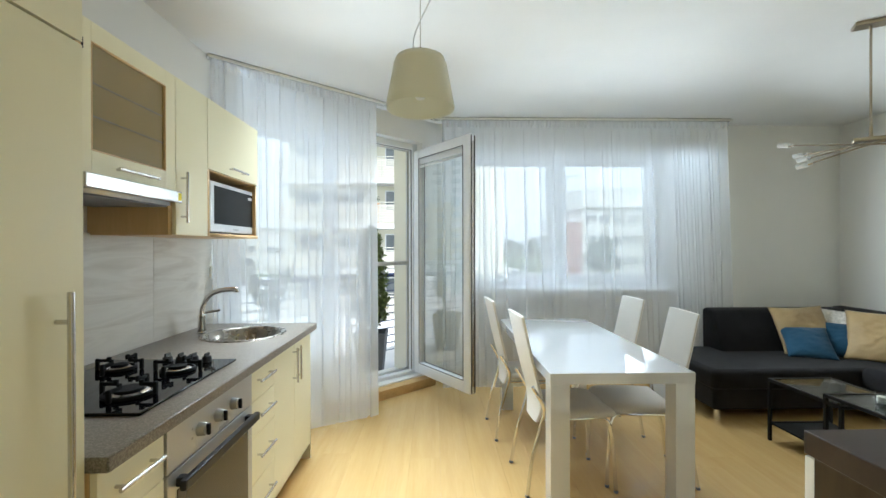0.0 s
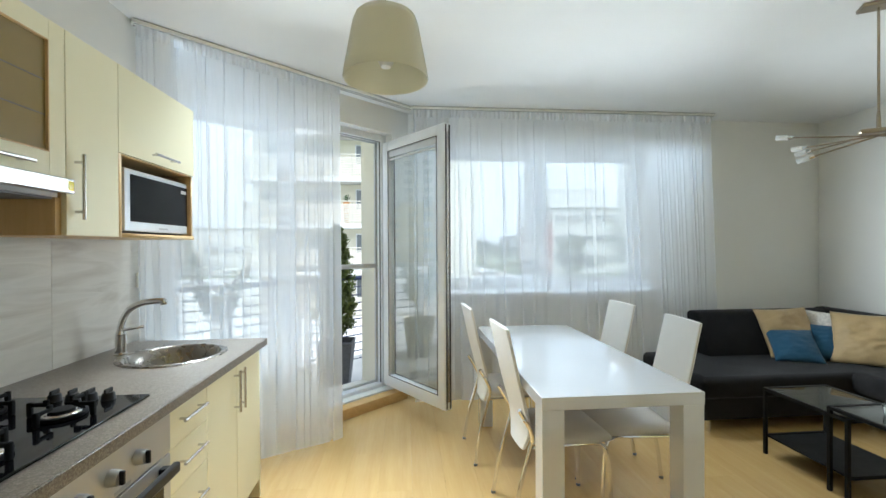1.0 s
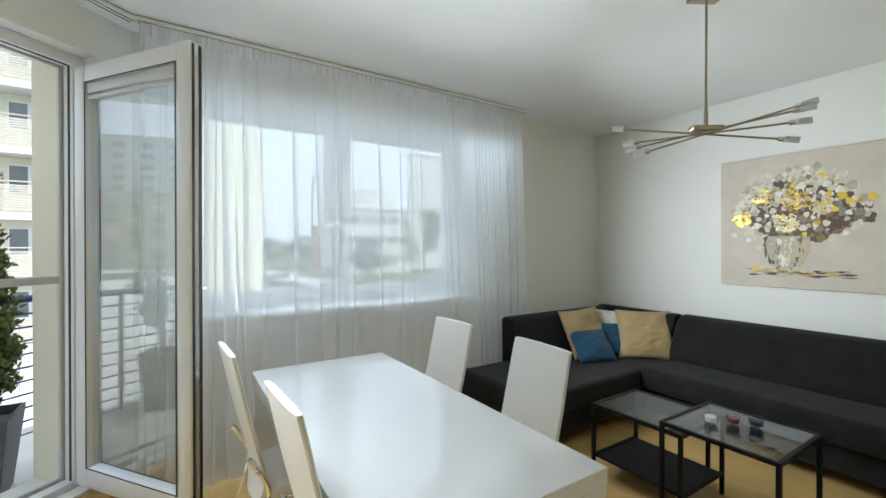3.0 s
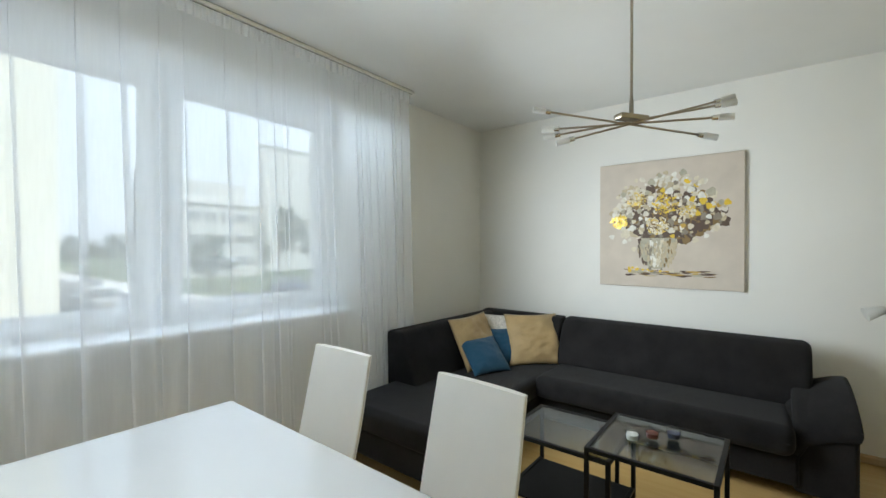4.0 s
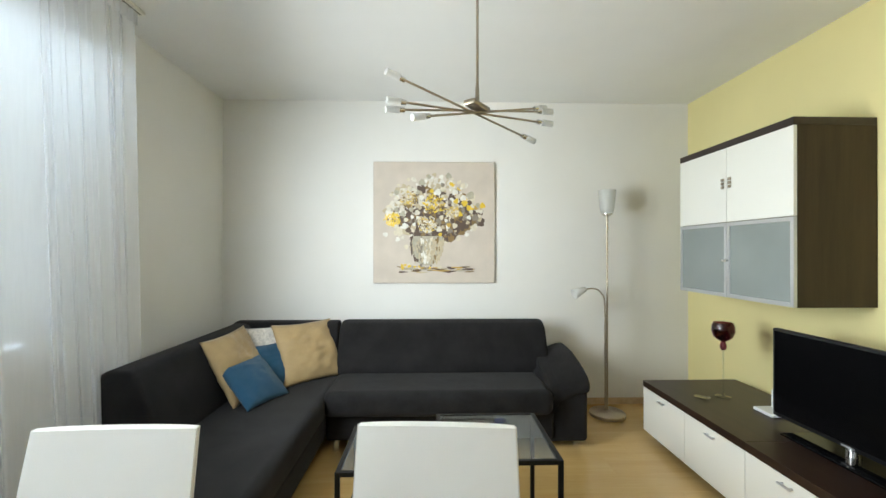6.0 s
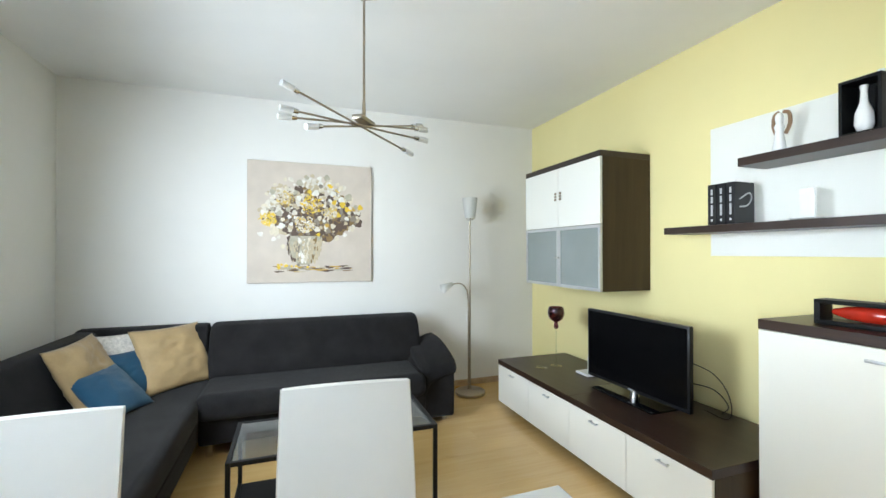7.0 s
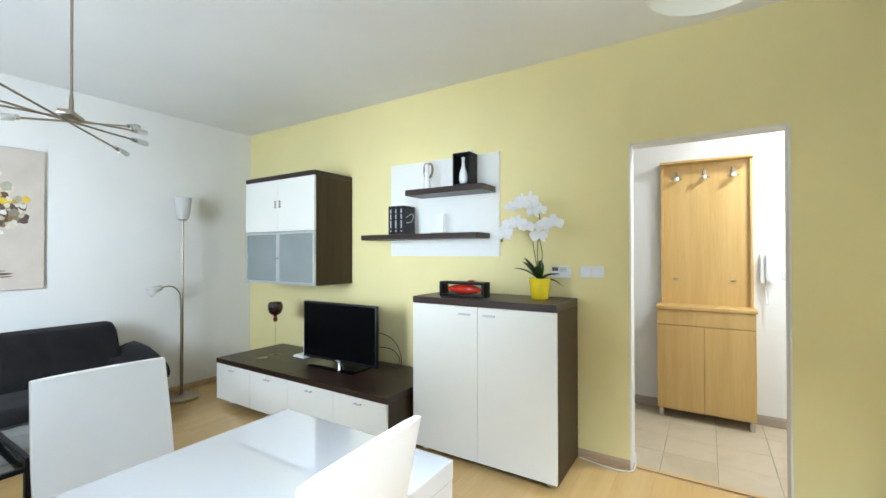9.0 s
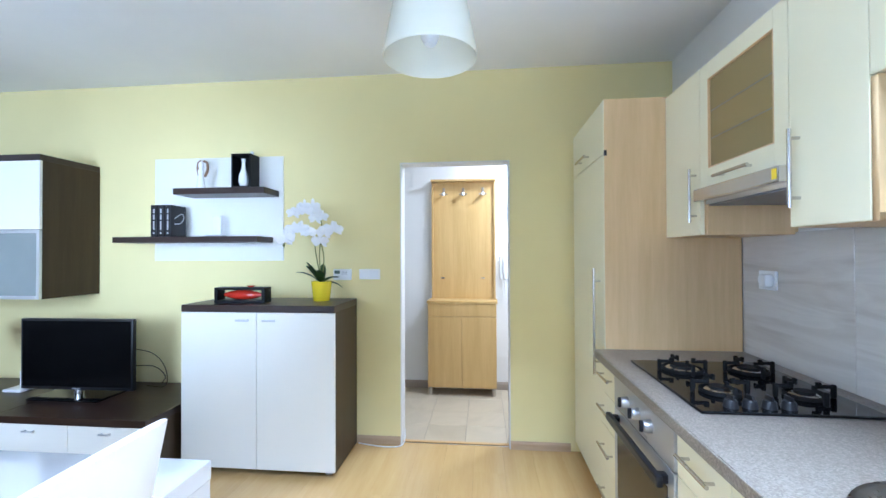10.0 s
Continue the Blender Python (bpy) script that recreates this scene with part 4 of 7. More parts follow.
# ---- scatter cushions ----
def cushion(w, h, t, mat, label, at, turn, seed, wrinkle=1.0):
    rnd = random.Random(seed)
    n = 30
    bm = bmesh.new()
    g = {}
    for side in (1, -1):
        for i in range(n + 1):
            for k in range(n + 1):
                u, v = -1 + 2 * i / n, -1 + 2 * k / n
                pinch = 1 - 0.07 * (1 - u * u) * abs(v) ** 3
                pinch2 = 1 - 0.07 * (1 - v * v) * abs(u) ** 3
                d = (max(0, 1 - abs(u) ** 2.4) * max(0, 1 - abs(v) ** 2.4)) ** 0.55
                crease = (0.012 * noise.noise(Vector((u * 2.2 + seed, v * 2.2, seed * 3.1 + side))) + 0.007 * noise.noise(Vector((u * 2.0 + v * 4.5 + seed, v * 7.0 - u * 3.0, seed + side))) + 0.005 * (wrinkle - 1) * noise.noise(Vector((u * 3.0 + v * 2.0, v * 13.0 - u * 5.0, seed * 2.3 + side)))) * wrinkle * d
                g[side, i, k] = bm.verts.new((u * w / 2 * pinch2, side * (t / 2 * d) + crease, v * h / 2 * pinch))
    for side in (1, -1):
        for i in range(n):
            for k in range(n):
                bm.faces.new((g[side, i, k], g[side, i + 1, k], g[side, i + 1, k + 1], g[side, i, k + 1]))
    bmesh.ops.remove_doubles(bm, verts=bm.verts[:], dist=0.0005)
    bmesh.ops.recalc_face_normals(bm, faces=bm.faces[:])
    ob = single("cushion", bm, mat, label, "cushion", group="cushions on the sofa", smooth="all")
    u = Vector(turn[0]).normalized()
    n = Vector(turn[1]).cross(u).normalized()
    v = u.cross(n)
    ob.matrix_basis = Matrix(((u.x, n.x, v.x, at[0]), (u.y, n.y, v.y, at[1]), (u.z, n.z, v.z, at[2]), (0, 0, 0, 1)))
    return ob


# each lies along its lower edge's direction and leans along the second
cushion(0.47, 0.45, 0.14, M_GOLD, "shiny tan satin cushion leaning on the window-side backrest", (3.465, 3.50, 0.605), ((0.475, -0.05, 0.02), (0.03, 0.20, 0.40)), 1, 1.7)
cushion(0.44, 0.40, 0.12, M_LACE, "white patterned cushion in the sofa's corner", (3.84, 3.42, 0.595), ((0.32, -0.275, -0.02), (0.12, 0.14, 0.36)), 2)
cushion(0.35, 0.34, 0.11, M_BLUE, "petrol blue cotton cushion behind the others", (3.685, 3.345, 0.540), ((0.26, -0.225, 0.0), (0.12, 0.15, 0.28)), 3)
cushion(0.36, 0.345, 0.11, M_BLUE, "petrol blue cotton cushion lying tilted in front", (3.385, 3.37, 0.522), ((0.33, -0.13, -0.005), (0.125, 0.215, 0.225)), 4)
cushion(0.47, 0.46, 0.14, M_GOLD, "shiny tan satin cushion in front of the corner backrest", (3.845, 3.165, 0.600), ((0.32, -0.345, 0.0), (0.175, 0.145, 0.40)), 5, 1.7)


# ---- nest of two coffee tables ----
def coffee_table(x0, x1, y0, y1, top, shelf, label):
    ct = thing("coffee_table", label, "coffee table", ((x0 + x1) / 2, (y0 + y1) / 2, 0), "nesting coffee tables")
    w = 0.02
    for x in (x0, x1 - w):
        for y in (y0, y1 - w):
            part("leg", box((x, y, 0.0), (x + w, y + w, top - 0.02), 0.002), M_BLACKSTEEL, ct)
    for a, b in (((x0, y0), (x1, y0 + w)), ((x0, y1 - w), (x1, y1)), ((x0, y0 + w), (x0 + w, y1 - w)), ((x1 - w, y0 + w), (x1, y1 - w))):
        part("top_rail", box((a[0], a[1], top - 0.02), (b[0], b[1], top), 0.002), M_BLACKSTEEL, ct)
    part("glass_top", box((x0 + w, y0 + w, top - 0.010), (x1 - w, y1 - w, top - 0.003)), M_TABLEGLASS, ct, "clear glass top", False)
    if shelf:
        for y in (y0, y1 - w):
            part("shelf_rail", box((x0 + w, y, shelf - 0.02), (x1 - w, y + w, shelf), 0.002), M_BLACKSTEEL, ct)
        part("shelf", box((x0 + w, y0 + w, shelf - 0.016), (x1 - w, y1 - w, shelf - 0.006)), M_BLACKSTEEL, ct, "black metal shelf", False)
    return ct


coffee_table(2.443, 2.95, 1.715, 2.235, 0.475, 0.0, "black steel side table with a glass top, the taller of two")
coffee_table(2.444, 2.90, 2.12, 2.655, 0.437, 0.13, "black steel side table with a glass top and a low shelf")


def candle_glass(x, y, wax, label):
    cg = thing("candle_glass", label, "candle holder", (x, y, 0.475), "three candle glasses")
    part("glass", lathe([(0, 0), (0.029, 0), (0.033, 0.052), (0.030, 0.052), (0.026, 0.010), (0, 0.010)], (x, y, 0.475), 24), M_SMALLGLASS, cg)
    part("wax", lathe([(0, 0.011), (0.0255, 0.011), (0.0275, 0.034), (0, 0.034)], (x, y, 0.475), 24), wax, cg)


candle_glass(2.64, 2.075, M_WAXWHITE, "small candle glass with white wax on the glass table")
candle_glass(2.715, 2.005, M_WAXRED, "small candle glass with dark red wax on the glass table")
candle_glass(2.775, 1.925, M_WAXBLUE, "small candle glass with dark blue wax on the glass table")

# ---- painting: a bouquet in a vase, no frame ----
PY0, PY1, PZ0, PZ1 = 1.716, 2.756, 1.060, 2.100
pic = thing("painting", "square canvas painting of a flower bouquet in a vase, unframed", "painting", (XE - 0.015, (PY0 + PY1) / 2, PZ0))
part("canvas", box((XE - 0.032, PY0, PZ0), (XE - 0.001, PY1, PZ1), 0.004), M_CANVAS, pic)
PAINTS = [plain("paint_" + nm, c, r, mt, 0.12, 30, 200, 0.3) for nm, c, r, mt in (
    ("white", (0.74, 0.72, 0.66), 0.6, 0), ("cream", (0.66, 0.60, 0.46), 0.6, 0), ("sand", (0.50, 0.42, 0.28), 0.6, 0),
    ("grey", (0.42, 0.385, 0.29), 0.6, 0), ("slate", (0.24, 0.205, 0.155), 0.6, 0), ("umber", (0.10, 0.065, 0.045), 0.6, 0),
    ("ochre", (0.52, 0.33, 0.06), 0.6, 0), ("yellow", (0.72, 0.50, 0.035), 0.5, 0), ("gold", (0.62, 0.45, 0.12), 0.35, 0.7),
    ("pearl", (0.66, 0.62, 0.53), 0.6, 0), ("bronze", (0.22, 0.14, 0.05), 0.6, 0))]
strokes = {}


def dab(kind, v, z, rv, rz, turn, lift):
    """One flat touch of paint; v 0 to 1 from the picture's left edge, z 0 to 1 from its top."""
    bm = strokes.setdefault(kind, bmesh.new())
    n = 9
    y, zz = PY1 - v * (PY1 - PY0), PZ1 - z * (PZ1 - PZ0)
    c, s = math.cos(turn), math.sin(turn)
    ring = []
    for k in range(n):
        a = 6.283 * k / n
        q = 1 + 0.16 * math.sin(3 * a + turn * 7)
        p, r = rv * math.cos(a) * q, rz * math.sin(a) * q
        ring.append(bm.verts.new((XE - 0.0325 - lift, y + p * c - r * s, zz + p * s + r * c)))
    bm.faces.new(ring)


rp = random.Random(11)
lift = 0.0


def touch(kinds, v, z, r0, r1, flat=0.8, layer=0.0004, turn=None):
    global lift
    lift += 2e-6
    r = rp.uniform(r0, r1)
    dab(rp.choice(kinds), v, z, r, r * rp.uniform(flat, 1.0), rp.uniform(0, 3) if turn is None else turn, layer + lift)


# pale haze of leaves, then the dark heart of the bouquet
for k in range(120):
    a, q = rp.uniform(0, 6.283), rp.random() ** 0.5
    touch([1, 2, 2, 9], 0.49 + 0.37 * q * math.cos(a), 0.40 + 0.26 * q * math.sin(a), 0.02, 0.05, 0.6, 0.0002)
for v0, z0, rv_, rz_, n in ((0.49, 0.42, 0.33, 0.23, 110), (0.52, 0.54, 0.20, 0.12, 150), (0.68, 0.48, 0.15, 0.13, 120), (0.30, 0.46, 0.14, 0.10, 40), (0.86, 0.46, 0.05, 0.06, 12)):
    for k in range(n):
        a, q = rp.uniform(0, 6.283), rp.random() ** 0.5
        touch([5, 5, 5, 4, 10], v0 + rv_ * q * math.cos(a), z0 + rz_ * q * math.sin(a), 0.014, 0.036, 0.6, 0.0003)
# round petals, thinner towards the rim
for k in range(285):
    a, q = rp.uniform(0, 6.283), rp.random() ** 0.42
    v, z = 0.49 + 0.40 * q * math.cos(a), 0.405 + (0.31 if math.sin(a) < 0 else 0.29) * q * math.sin(a)
    if z > 0.60 and abs(v - 0.44) < 0.15:
        continue
    if 0.34 < v < 0.80 and 0.38 < z < 0.64 and rp.random() < 0.70:
        continue
    pool = [0, 0, 1, 1, 3, 9, 2, 2, 9] if z < 0.42 else [0, 0, 1, 1, 2, 5, 9, 10, 2]
    if v > 0.62 and z < 0.45:
        pool += [7, 1, 6, 9]
    touch(pool, v, z, 0.010, 0.026)
for v, z, r, kind in ((0.40, 0.17, 0.036, 3), (0.62, 0.115, 0.036, 3), (0.80, 0.275, 0.042, 3), (0.57, 0.19, 0.022, 4), (0.19, 0.255, 0.032, 3), (0.24, 0.43, 0.036, 3), (0.84, 0.46, 0.038, 4), (0.63, 0.33, 0.024, 4), (0.36, 0.42, 0.028, 9), (0.74, 0.30, 0.036, 0), (0.67, 0.25, 0.034, 0), (0.53, 0.25, 0.034, 0), (0.26, 0.53, 0.032, 0), (0.56, 0.46, 0.028, 1), (0.62, 0.52, 0.026, 6), (0.48, 0.24, 0.026, 7), (0.55, 0.60, 0.022, 7), (0.75, 0.34, 0.034, 7), (0.20, 0.64, 0.024, 0), (0.27, 0.70, 0.026, 1), (0.70, 0.63, 0.030, 1), (0.77, 0.60, 0.026, 0), (0.10, 0.60, 0.026, 0), (0.90, 0.36, 0.034, 7)):
    touch([kind], v, z, r * 0.72, r * 0.9, 0.85, 0.0006)
# five ruffled blooms in gold and foil
for v0, z0, rr, kinds in ((0.50, 0.345, 0.095, (8, 7, 7, 10)), (0.16, 0.475, 0.066, (7, 7, 8)), (0.44, 0.515, 0.085, (8, 1, 1, 2)), (0.30, 0.305, 0.075, (8, 2, 10, 1)), (0.64, 0.415, 0.062, (8, 1, 2))):
    for k in range(80):
        a, q = rp.uniform(0, 6.283), rp.random() ** 0.5
        lift += 2e-6
        dab(rp.choice(kinds), v0 + rr * q * math.cos(a), z0 + 0.80 * rr * q * math.sin(a), rp.uniform(0.010, 0.020), rp.uniform(0.004, 0.007), rp.uniform(0, 3), 0.0008 + lift)


def bowl(z):
    """Half the vase's width at a height z of the picture: a rounded cup, widest below its rim."""
    return 0.142 * max(0.0, 1 - ((z - 0.66) / 0.20) ** 2) ** 0.5 if z > 0.66 else 0.142 - 0.15 * (0.66 - z)


for k in range(40):
    lift += 2e-6
    z = 0.62 + 0.225 * k / 39
    dab(3, 0.44, z, max(0.05, bowl(z)) * 1.03, 0.010, 0.0, 0.0006 + lift)
for f0, f1, kind in ((-1.0, -0.8, 5), (-0.85, -0.45, 3), (-0.6, -0.3, 4), (-0.35, 0.1, 0), (-0.05, 0.35, 1), (0.25, 0.55, 2), (0.5, 0.8, 10), (0.8, 1.0, 2)):
    for k in range(26):
        f, z = rp.uniform(f0, f1), rp.uniform(0.63, 0.825)
        half = max(0.045, bowl(z))
        lift += 2e-6
        dab(kind if rp.random() < 0.7 else 2, 0.44 + f * half, z, rp.uniform(0.005, 0.010), rp.uniform(0.014, 0.026), 0.0, 0.0007 + lift)
for k in range(60):
    lift += 2e-6
    dab(rp.choice([2, 3, 5, 5, 10, 6]), rp.uniform(0.22, 0.80), rp.gauss(0.885, 0.014), rp.uniform(0.02, 0.06), rp.uniform(0.003, 0.007), rp.uniform(-0.06, 0.06), 0.0004 + lift)
for k in range(16):
    touch([7, 3, 1, 4], rp.uniform(0.20, 0.58), rp.gauss(0.868, 0.008), 0.008, 0.018, 0.7, 0.0009)
for kind, bm in strokes.items():
    bmesh.ops.recalc_face_normals(bm, faces=bm.faces[:])
    tagged(part("brushwork", bm, PAINTS[kind], pic, smooth=False), kind="stuff")

# ---- ceiling lamp with crossed rods ----
HX, HY, HZ = 2.552, 2.062, 1.955
cl = thing("ceiling_lamp", "nickel ceiling lamp with crossed rods and frosted bulbs, unlit", "ceiling lamp", (HX, HY, H))
part("canopy", turned(box((-0.075, -0.045, -0.022), (0.075, 0.045, 0), 0.006), pose(HX, HY, H, 0, 0, -30)), M_NICKEL, cl)
part("stem", tube([(HX, HY, HZ + 0.10), (HX, HY, H - 0.02)], 0.006, 12), M_NICKEL, cl)
part("stem_socket", lathe([(0, 0.02), (0.010, 0.02), (0.009, 0.085), (0.006, 0.12), (0, 0.12)], (HX, HY, HZ), 14), M_NICKEL, cl)
part("hub", turned(box((-0.075, -0.028, 0.002), (0.075, 0.028, 0.026), 0.006), pose(HX, HY, HZ, 0, 0, -35)), M_NICKEL, cl)
RODS = (((-0.177, 0.310, 0.055), (0.177, -0.240, -0.065), -0.006), ((-0.142, 0.212, -0.076), (0.195, -0.302, 0.075), -0.016), ((-0.080, 0.310, 0.000), (0.125, -0.298, -0.012), 0.006), ((-0.048, 0.318, -0.02), (0.150, -0.305, 0.045), 0.0))
for a, b, dz in RODS:
    pa, pb = Vector((HX, HY, HZ)) + Vector(a), Vector((HX, HY, HZ)) + Vector(b)
    rod = part("rod", tube([pa, pb], 0.0048, 10), M_NICKEL, cl)
    for p, q in ((pa, pb), (pb, pa)):
        d = (p - q).normalized()
        part("lamp_holder", tube([p - d * 0.004, p + d * 0.006, p + d * 0.02], 0.011, 12), M_CHROME, rod)
        part("bulb", tube([p + d * 0.02, p + d * 0.024, p + d * 0.07, p + d * 0.078], 0.0145, 14), M_BULBGLASS, rod, "frosted glass tube bulb")

# ---- pendant lamp over the kitchen ----
LX, LY = 0.028, 1.598
pl = thing("pendant_lamp", "white glass bucket-shaped pendant lamp, unlit", "pendant lamp", (LX, LY, H))
part("shade", lathe([(0.149, 1.945), (0.151, 1.950), (0.144, 1.99), (0.116, 2.140), (0.106, 2.165), (0.06, 2.172), (0.03, 2.172), (0.03, 2.168), (0.06, 2.168), (0.102, 2.160), (0.111, 2.138), (0.140, 1.985), (0.145, 1.950), (0.149, 1.945)], (LX, LY, 0.026), 48), M_SHADE, pl, "white translucent glass shade", "all")
part("socket", lathe([(0, 2.06), (0.02, 2.06), (0.022, 2.13), (0.03, 2.175), (0.012, 2.185), (0.006, 2.215), (0, 2.215)], (LX, LY, 0.026), 16), M_NICKEL, pl)
part("bulb", lathe([(0, 1.985), (0.018, 1.99), (0.030, 2.012), (0.028, 2.035), (0.016, 2.06), (0, 2.06)], (LX, LY, 0.026), 20), M_BULBGLASS, pl)
part("rod", tube([(LX, LY, 2.238), (LX, LY, 2.33), (LX, LY, H - 0.02)], 0.0016, 6), M_NICKEL, pl, "thin steel suspension wire")
part("cord", tube(spline([(LX, LY, 2.21), (LX - 0.03, LY - 0.01, 2.24), (LX - 0.02, LY, 2.31), (LX + 0.01, LY, 2.38), (LX + 0.05, LY, 2.48), (LX + 0.03, LY, H - 0.03)], 8), 0.0028, 7), M_PVC, pl, "pale power cord")
part("canopy", lathe([(0, 0), (0.045, 0), (0.05, -0.01), (0.045, -0.03), (0, -0.03)], (LX + 0.01, LY, H), 24), M_NICKEL, pl)

# ---- floor lamp with a reading arm ----
FX, FY = 4.09, 0.83
fl = thing("floor_lamp", "slim steel uplighter floor lamp with a small reading arm, unlit", "floor lamp", (FX, FY, 0))
part("base", lathe([(0, 0), (0.135, 0), (0.14, 0.008), (0.14, 0.026), (0.13, 0.034), (0.03, 0.038), (0.012, 0.05), (0, 0.05)], (FX, FY, 0), 40), M_NICKEL, fl)
part("pole", tube([(FX, FY, 0.04), (FX, FY, 1.64)], 0.0075, 12), M_NICKEL, fl)
lamp_glass = lathe([(0.0, 1.635), (0.045, 1.64), (0.055, 1.68), (0.070, 1.83), (0.068, 1.832), (0.052, 1.68), (0.042, 1.65), (0, 1.646)], (FX, FY, 0), 36)
part("shade", lamp_glass, M_MILK, fl, "white glass uplight shade", "all")
part("shade_cup", lathe([(0, 1.615), (0.02, 1.618), (0.042, 1.634), (0.042, 1.640), (0, 1.640)], (FX, FY, 0), 24), M_STEEL, fl)
part("reading_arm", tube(spline([(FX - 0.02, FY + 0.025, 0.05), (FX - 0.02, FY + 0.025, 0.5), (FX - 0.02, FY + 0.028, 0.90), (FX - 0.03, FY + 0.06, 0.995), (FX - 0.04, FY + 0.12, 1.035), (FX - 0.05, FY + 0.20, 1.03)], 8), 0.006, 10), M_NICKEL, fl, "bent reading arm")
rs = turned(lathe([(0, -0.01), (0.018, -0.01), (0.026, 0.03), (0.042, 0.10), (0.040, 0.10), (0.022, 0.03), (0, 0.0)], n=24), Matrix.Translation((FX - 0.05, FY + 0.205, 1.03)) @ Euler((radians(-112), 0, radians(10))).to_matrix().to_4x4())
part("reading_shade", rs, M_MILK, fl, "small white glass reading shade", "all")
part("switch_cord", tube(spline([(FX - 0.02, FY + 0.03, 0.80), (FX - 0.04, FY + 0.05, 0.74), (FX - 0.025, FY + 0.045, 0.68)], 6), 0.003, 6), M_PVC, fl)


# ---- living-room wall unit ----
def flat_handle(parent, a, b, out):
    a, b, o = Vector(a), Vector(b), Vector(out)
    lo = Vector((min(a.x, b.x), min(a.y, b.y), min(a.z, b.z)))
    hi = Vector((max(a.x, b.x), max(a.y, b.y), max(a.z, b.z)))
    bm = box(lo + o * 0.014, hi + o * 0.022, 0.003)
    for p in (a.lerp(b, 0.15), a.lerp(b, 0.85)):
        tube([Vector((p.x, lo.y, (lo.z + hi.z) / 2)), Vector((p.x, lo.y, (lo.z + hi.z) / 2)) + o * 0.016], 0.005, 8, bm)
    return part("handle", bm, M_SILVER, parent, "flat silver handle")


# low bench under the television
BX0, BX1, BY0, BY1, BZ = 1.76, 3.70, 0.06, 0.737, 0.408
tvb = thing("tv_bench", "long low television bench, dark wenge top with ivory drawer fronts", "tv bench", ((BX0 + BX1) / 2, 0.4, 0))
xm = (BX0 + BX1) / 2
for a, b in ((BX0, xm - 0.0003), (xm + 0.0008, BX1)):
    part("top", box((a, BY0, BZ - 0.042), (b, BY1, BZ), 0.002), M_WENGE, tvb, "dark wenge top")
    part("body", box((a + 0.0, BY0 + 0.005, 0.06), (b, BY1 - 0.022, BZ - 0.042), 0.001), M_WENGE_Z, tvb)
w4 = (BX1 - BX0) / 4
for k in range(4):
    x0, x1 = BX0 + k * w4 + 0.0015, BX0 + (k + 1) * w4 - 0.0015
    if k == 0:
        x0 += 0.003
    dr = part("drawer_front", box((x0, BY1 - 0.021, 0.058), (x1, BY1 - 0.003, BZ - 0.044), 0.0015), M_IVORY, tvb, "ivory drawer front")
    xc = (x0 + x1) / 2
    flat_handle(dr, (xc - 0.035, BY1 - 0.003, BZ - 0.085), (xc + 0.035, BY1 - 0.003, BZ - 0.075), (0, 1, 0))
for x in (BX0 + 0.08, xm - 0.06, xm + 0.06, BX1 - 0.08):
    for y in (0.12, 0.64):
        part("leg", lathe([(0, 0), (0.02, 0), (0.02, 0.062), (0, 0.062)], (x, y, 0), 12), M_SILVER, tvb)

# tall sideboard
SX0, SX1, SY0, SY1, SZ = 0.750, 1.732, 0.06, 0.497, 1.035
sb = thing("sideboard", "tall sideboard with two ivory doors and a dark wenge carcass", "sideboard", ((SX0 + SX1) / 2, 0.28, 0))
part("top", box((SX0, SY0, SZ - 0.042), (SX1, SY1, SZ), 0.002), M_WENGE, sb, "dark wenge top")
for x in (SX0, SX1 - 0.022):
    part("side_panel", box((x, SY0, 0.03), (x + 0.022, SY1 - 0.021, SZ - 0.042), 0.001), M_WENGE_Z, sb)
part("body", box((SX0 + 0.022, SY0 + 0.005, 0.045), (SX1 - 0.022, SY1 - 0.025, SZ - 0.043)), M_WENGE_Z, sb)
xm = (SX0 + SX1) / 2
for x0, x1, hx in ((SX0 + 0.001, xm - 0.0015, xm - 0.085), (xm + 0.0015, SX1 - 0.001, xm + 0.085)):
    d = part("door", box((x0, SY1 - 0.020, 0.04), (x1, SY1 - 0.001, SZ - 0.045), 0.0015), M_IVORY, sb, "ivory door")
    flat_handle(d, (hx - 0.042, SY1 - 0.001, 0.938), (hx + 0.042, SY1 - 0.001, 0.950), (0, 1, 0))
for x in (SX0 + 0.06, SX1 - 0.06):
    for y in (0.12, 0.42):
        part("foot", lathe([(0, 0), (0.025, 0), (0.025, 0.046), (0, 0.046)], (x, y, 0), 12), M_SILVER, sb)

# wall cabinet
CX0, CX1, CY1, CZ0, CZ1 = 2.782, 3.738, 0.44, 1.052, 2.017
wc = thing("wall_cabinet", "dark wenge wall cabinet, ivory doors above frosted glass doors", "cabinet", ((CX0 + CX1) / 2, 0.0, CZ0))
part("top", box((CX0, 0.004, CZ1 - 0.040), (CX1, CY1, CZ1), 0.002), M_WENGE, wc)
for x in (CX0, CX1 - 0.022):
    part("side_panel", box((x, 0.004, CZ0), (x + 0.022, CY1 - 0.021, CZ1 - 0.040), 0.001), M_WENGE_Z, wc)
part("body", box((CX0 + 0.022, 0.006, CZ0 + 0.002), (CX1 - 0.022, CY1 - 0.03, CZ1 - 0.041)), M_WENGE_Z, wc)
xm = (CX0 + CX1) / 2
zm = 1.515
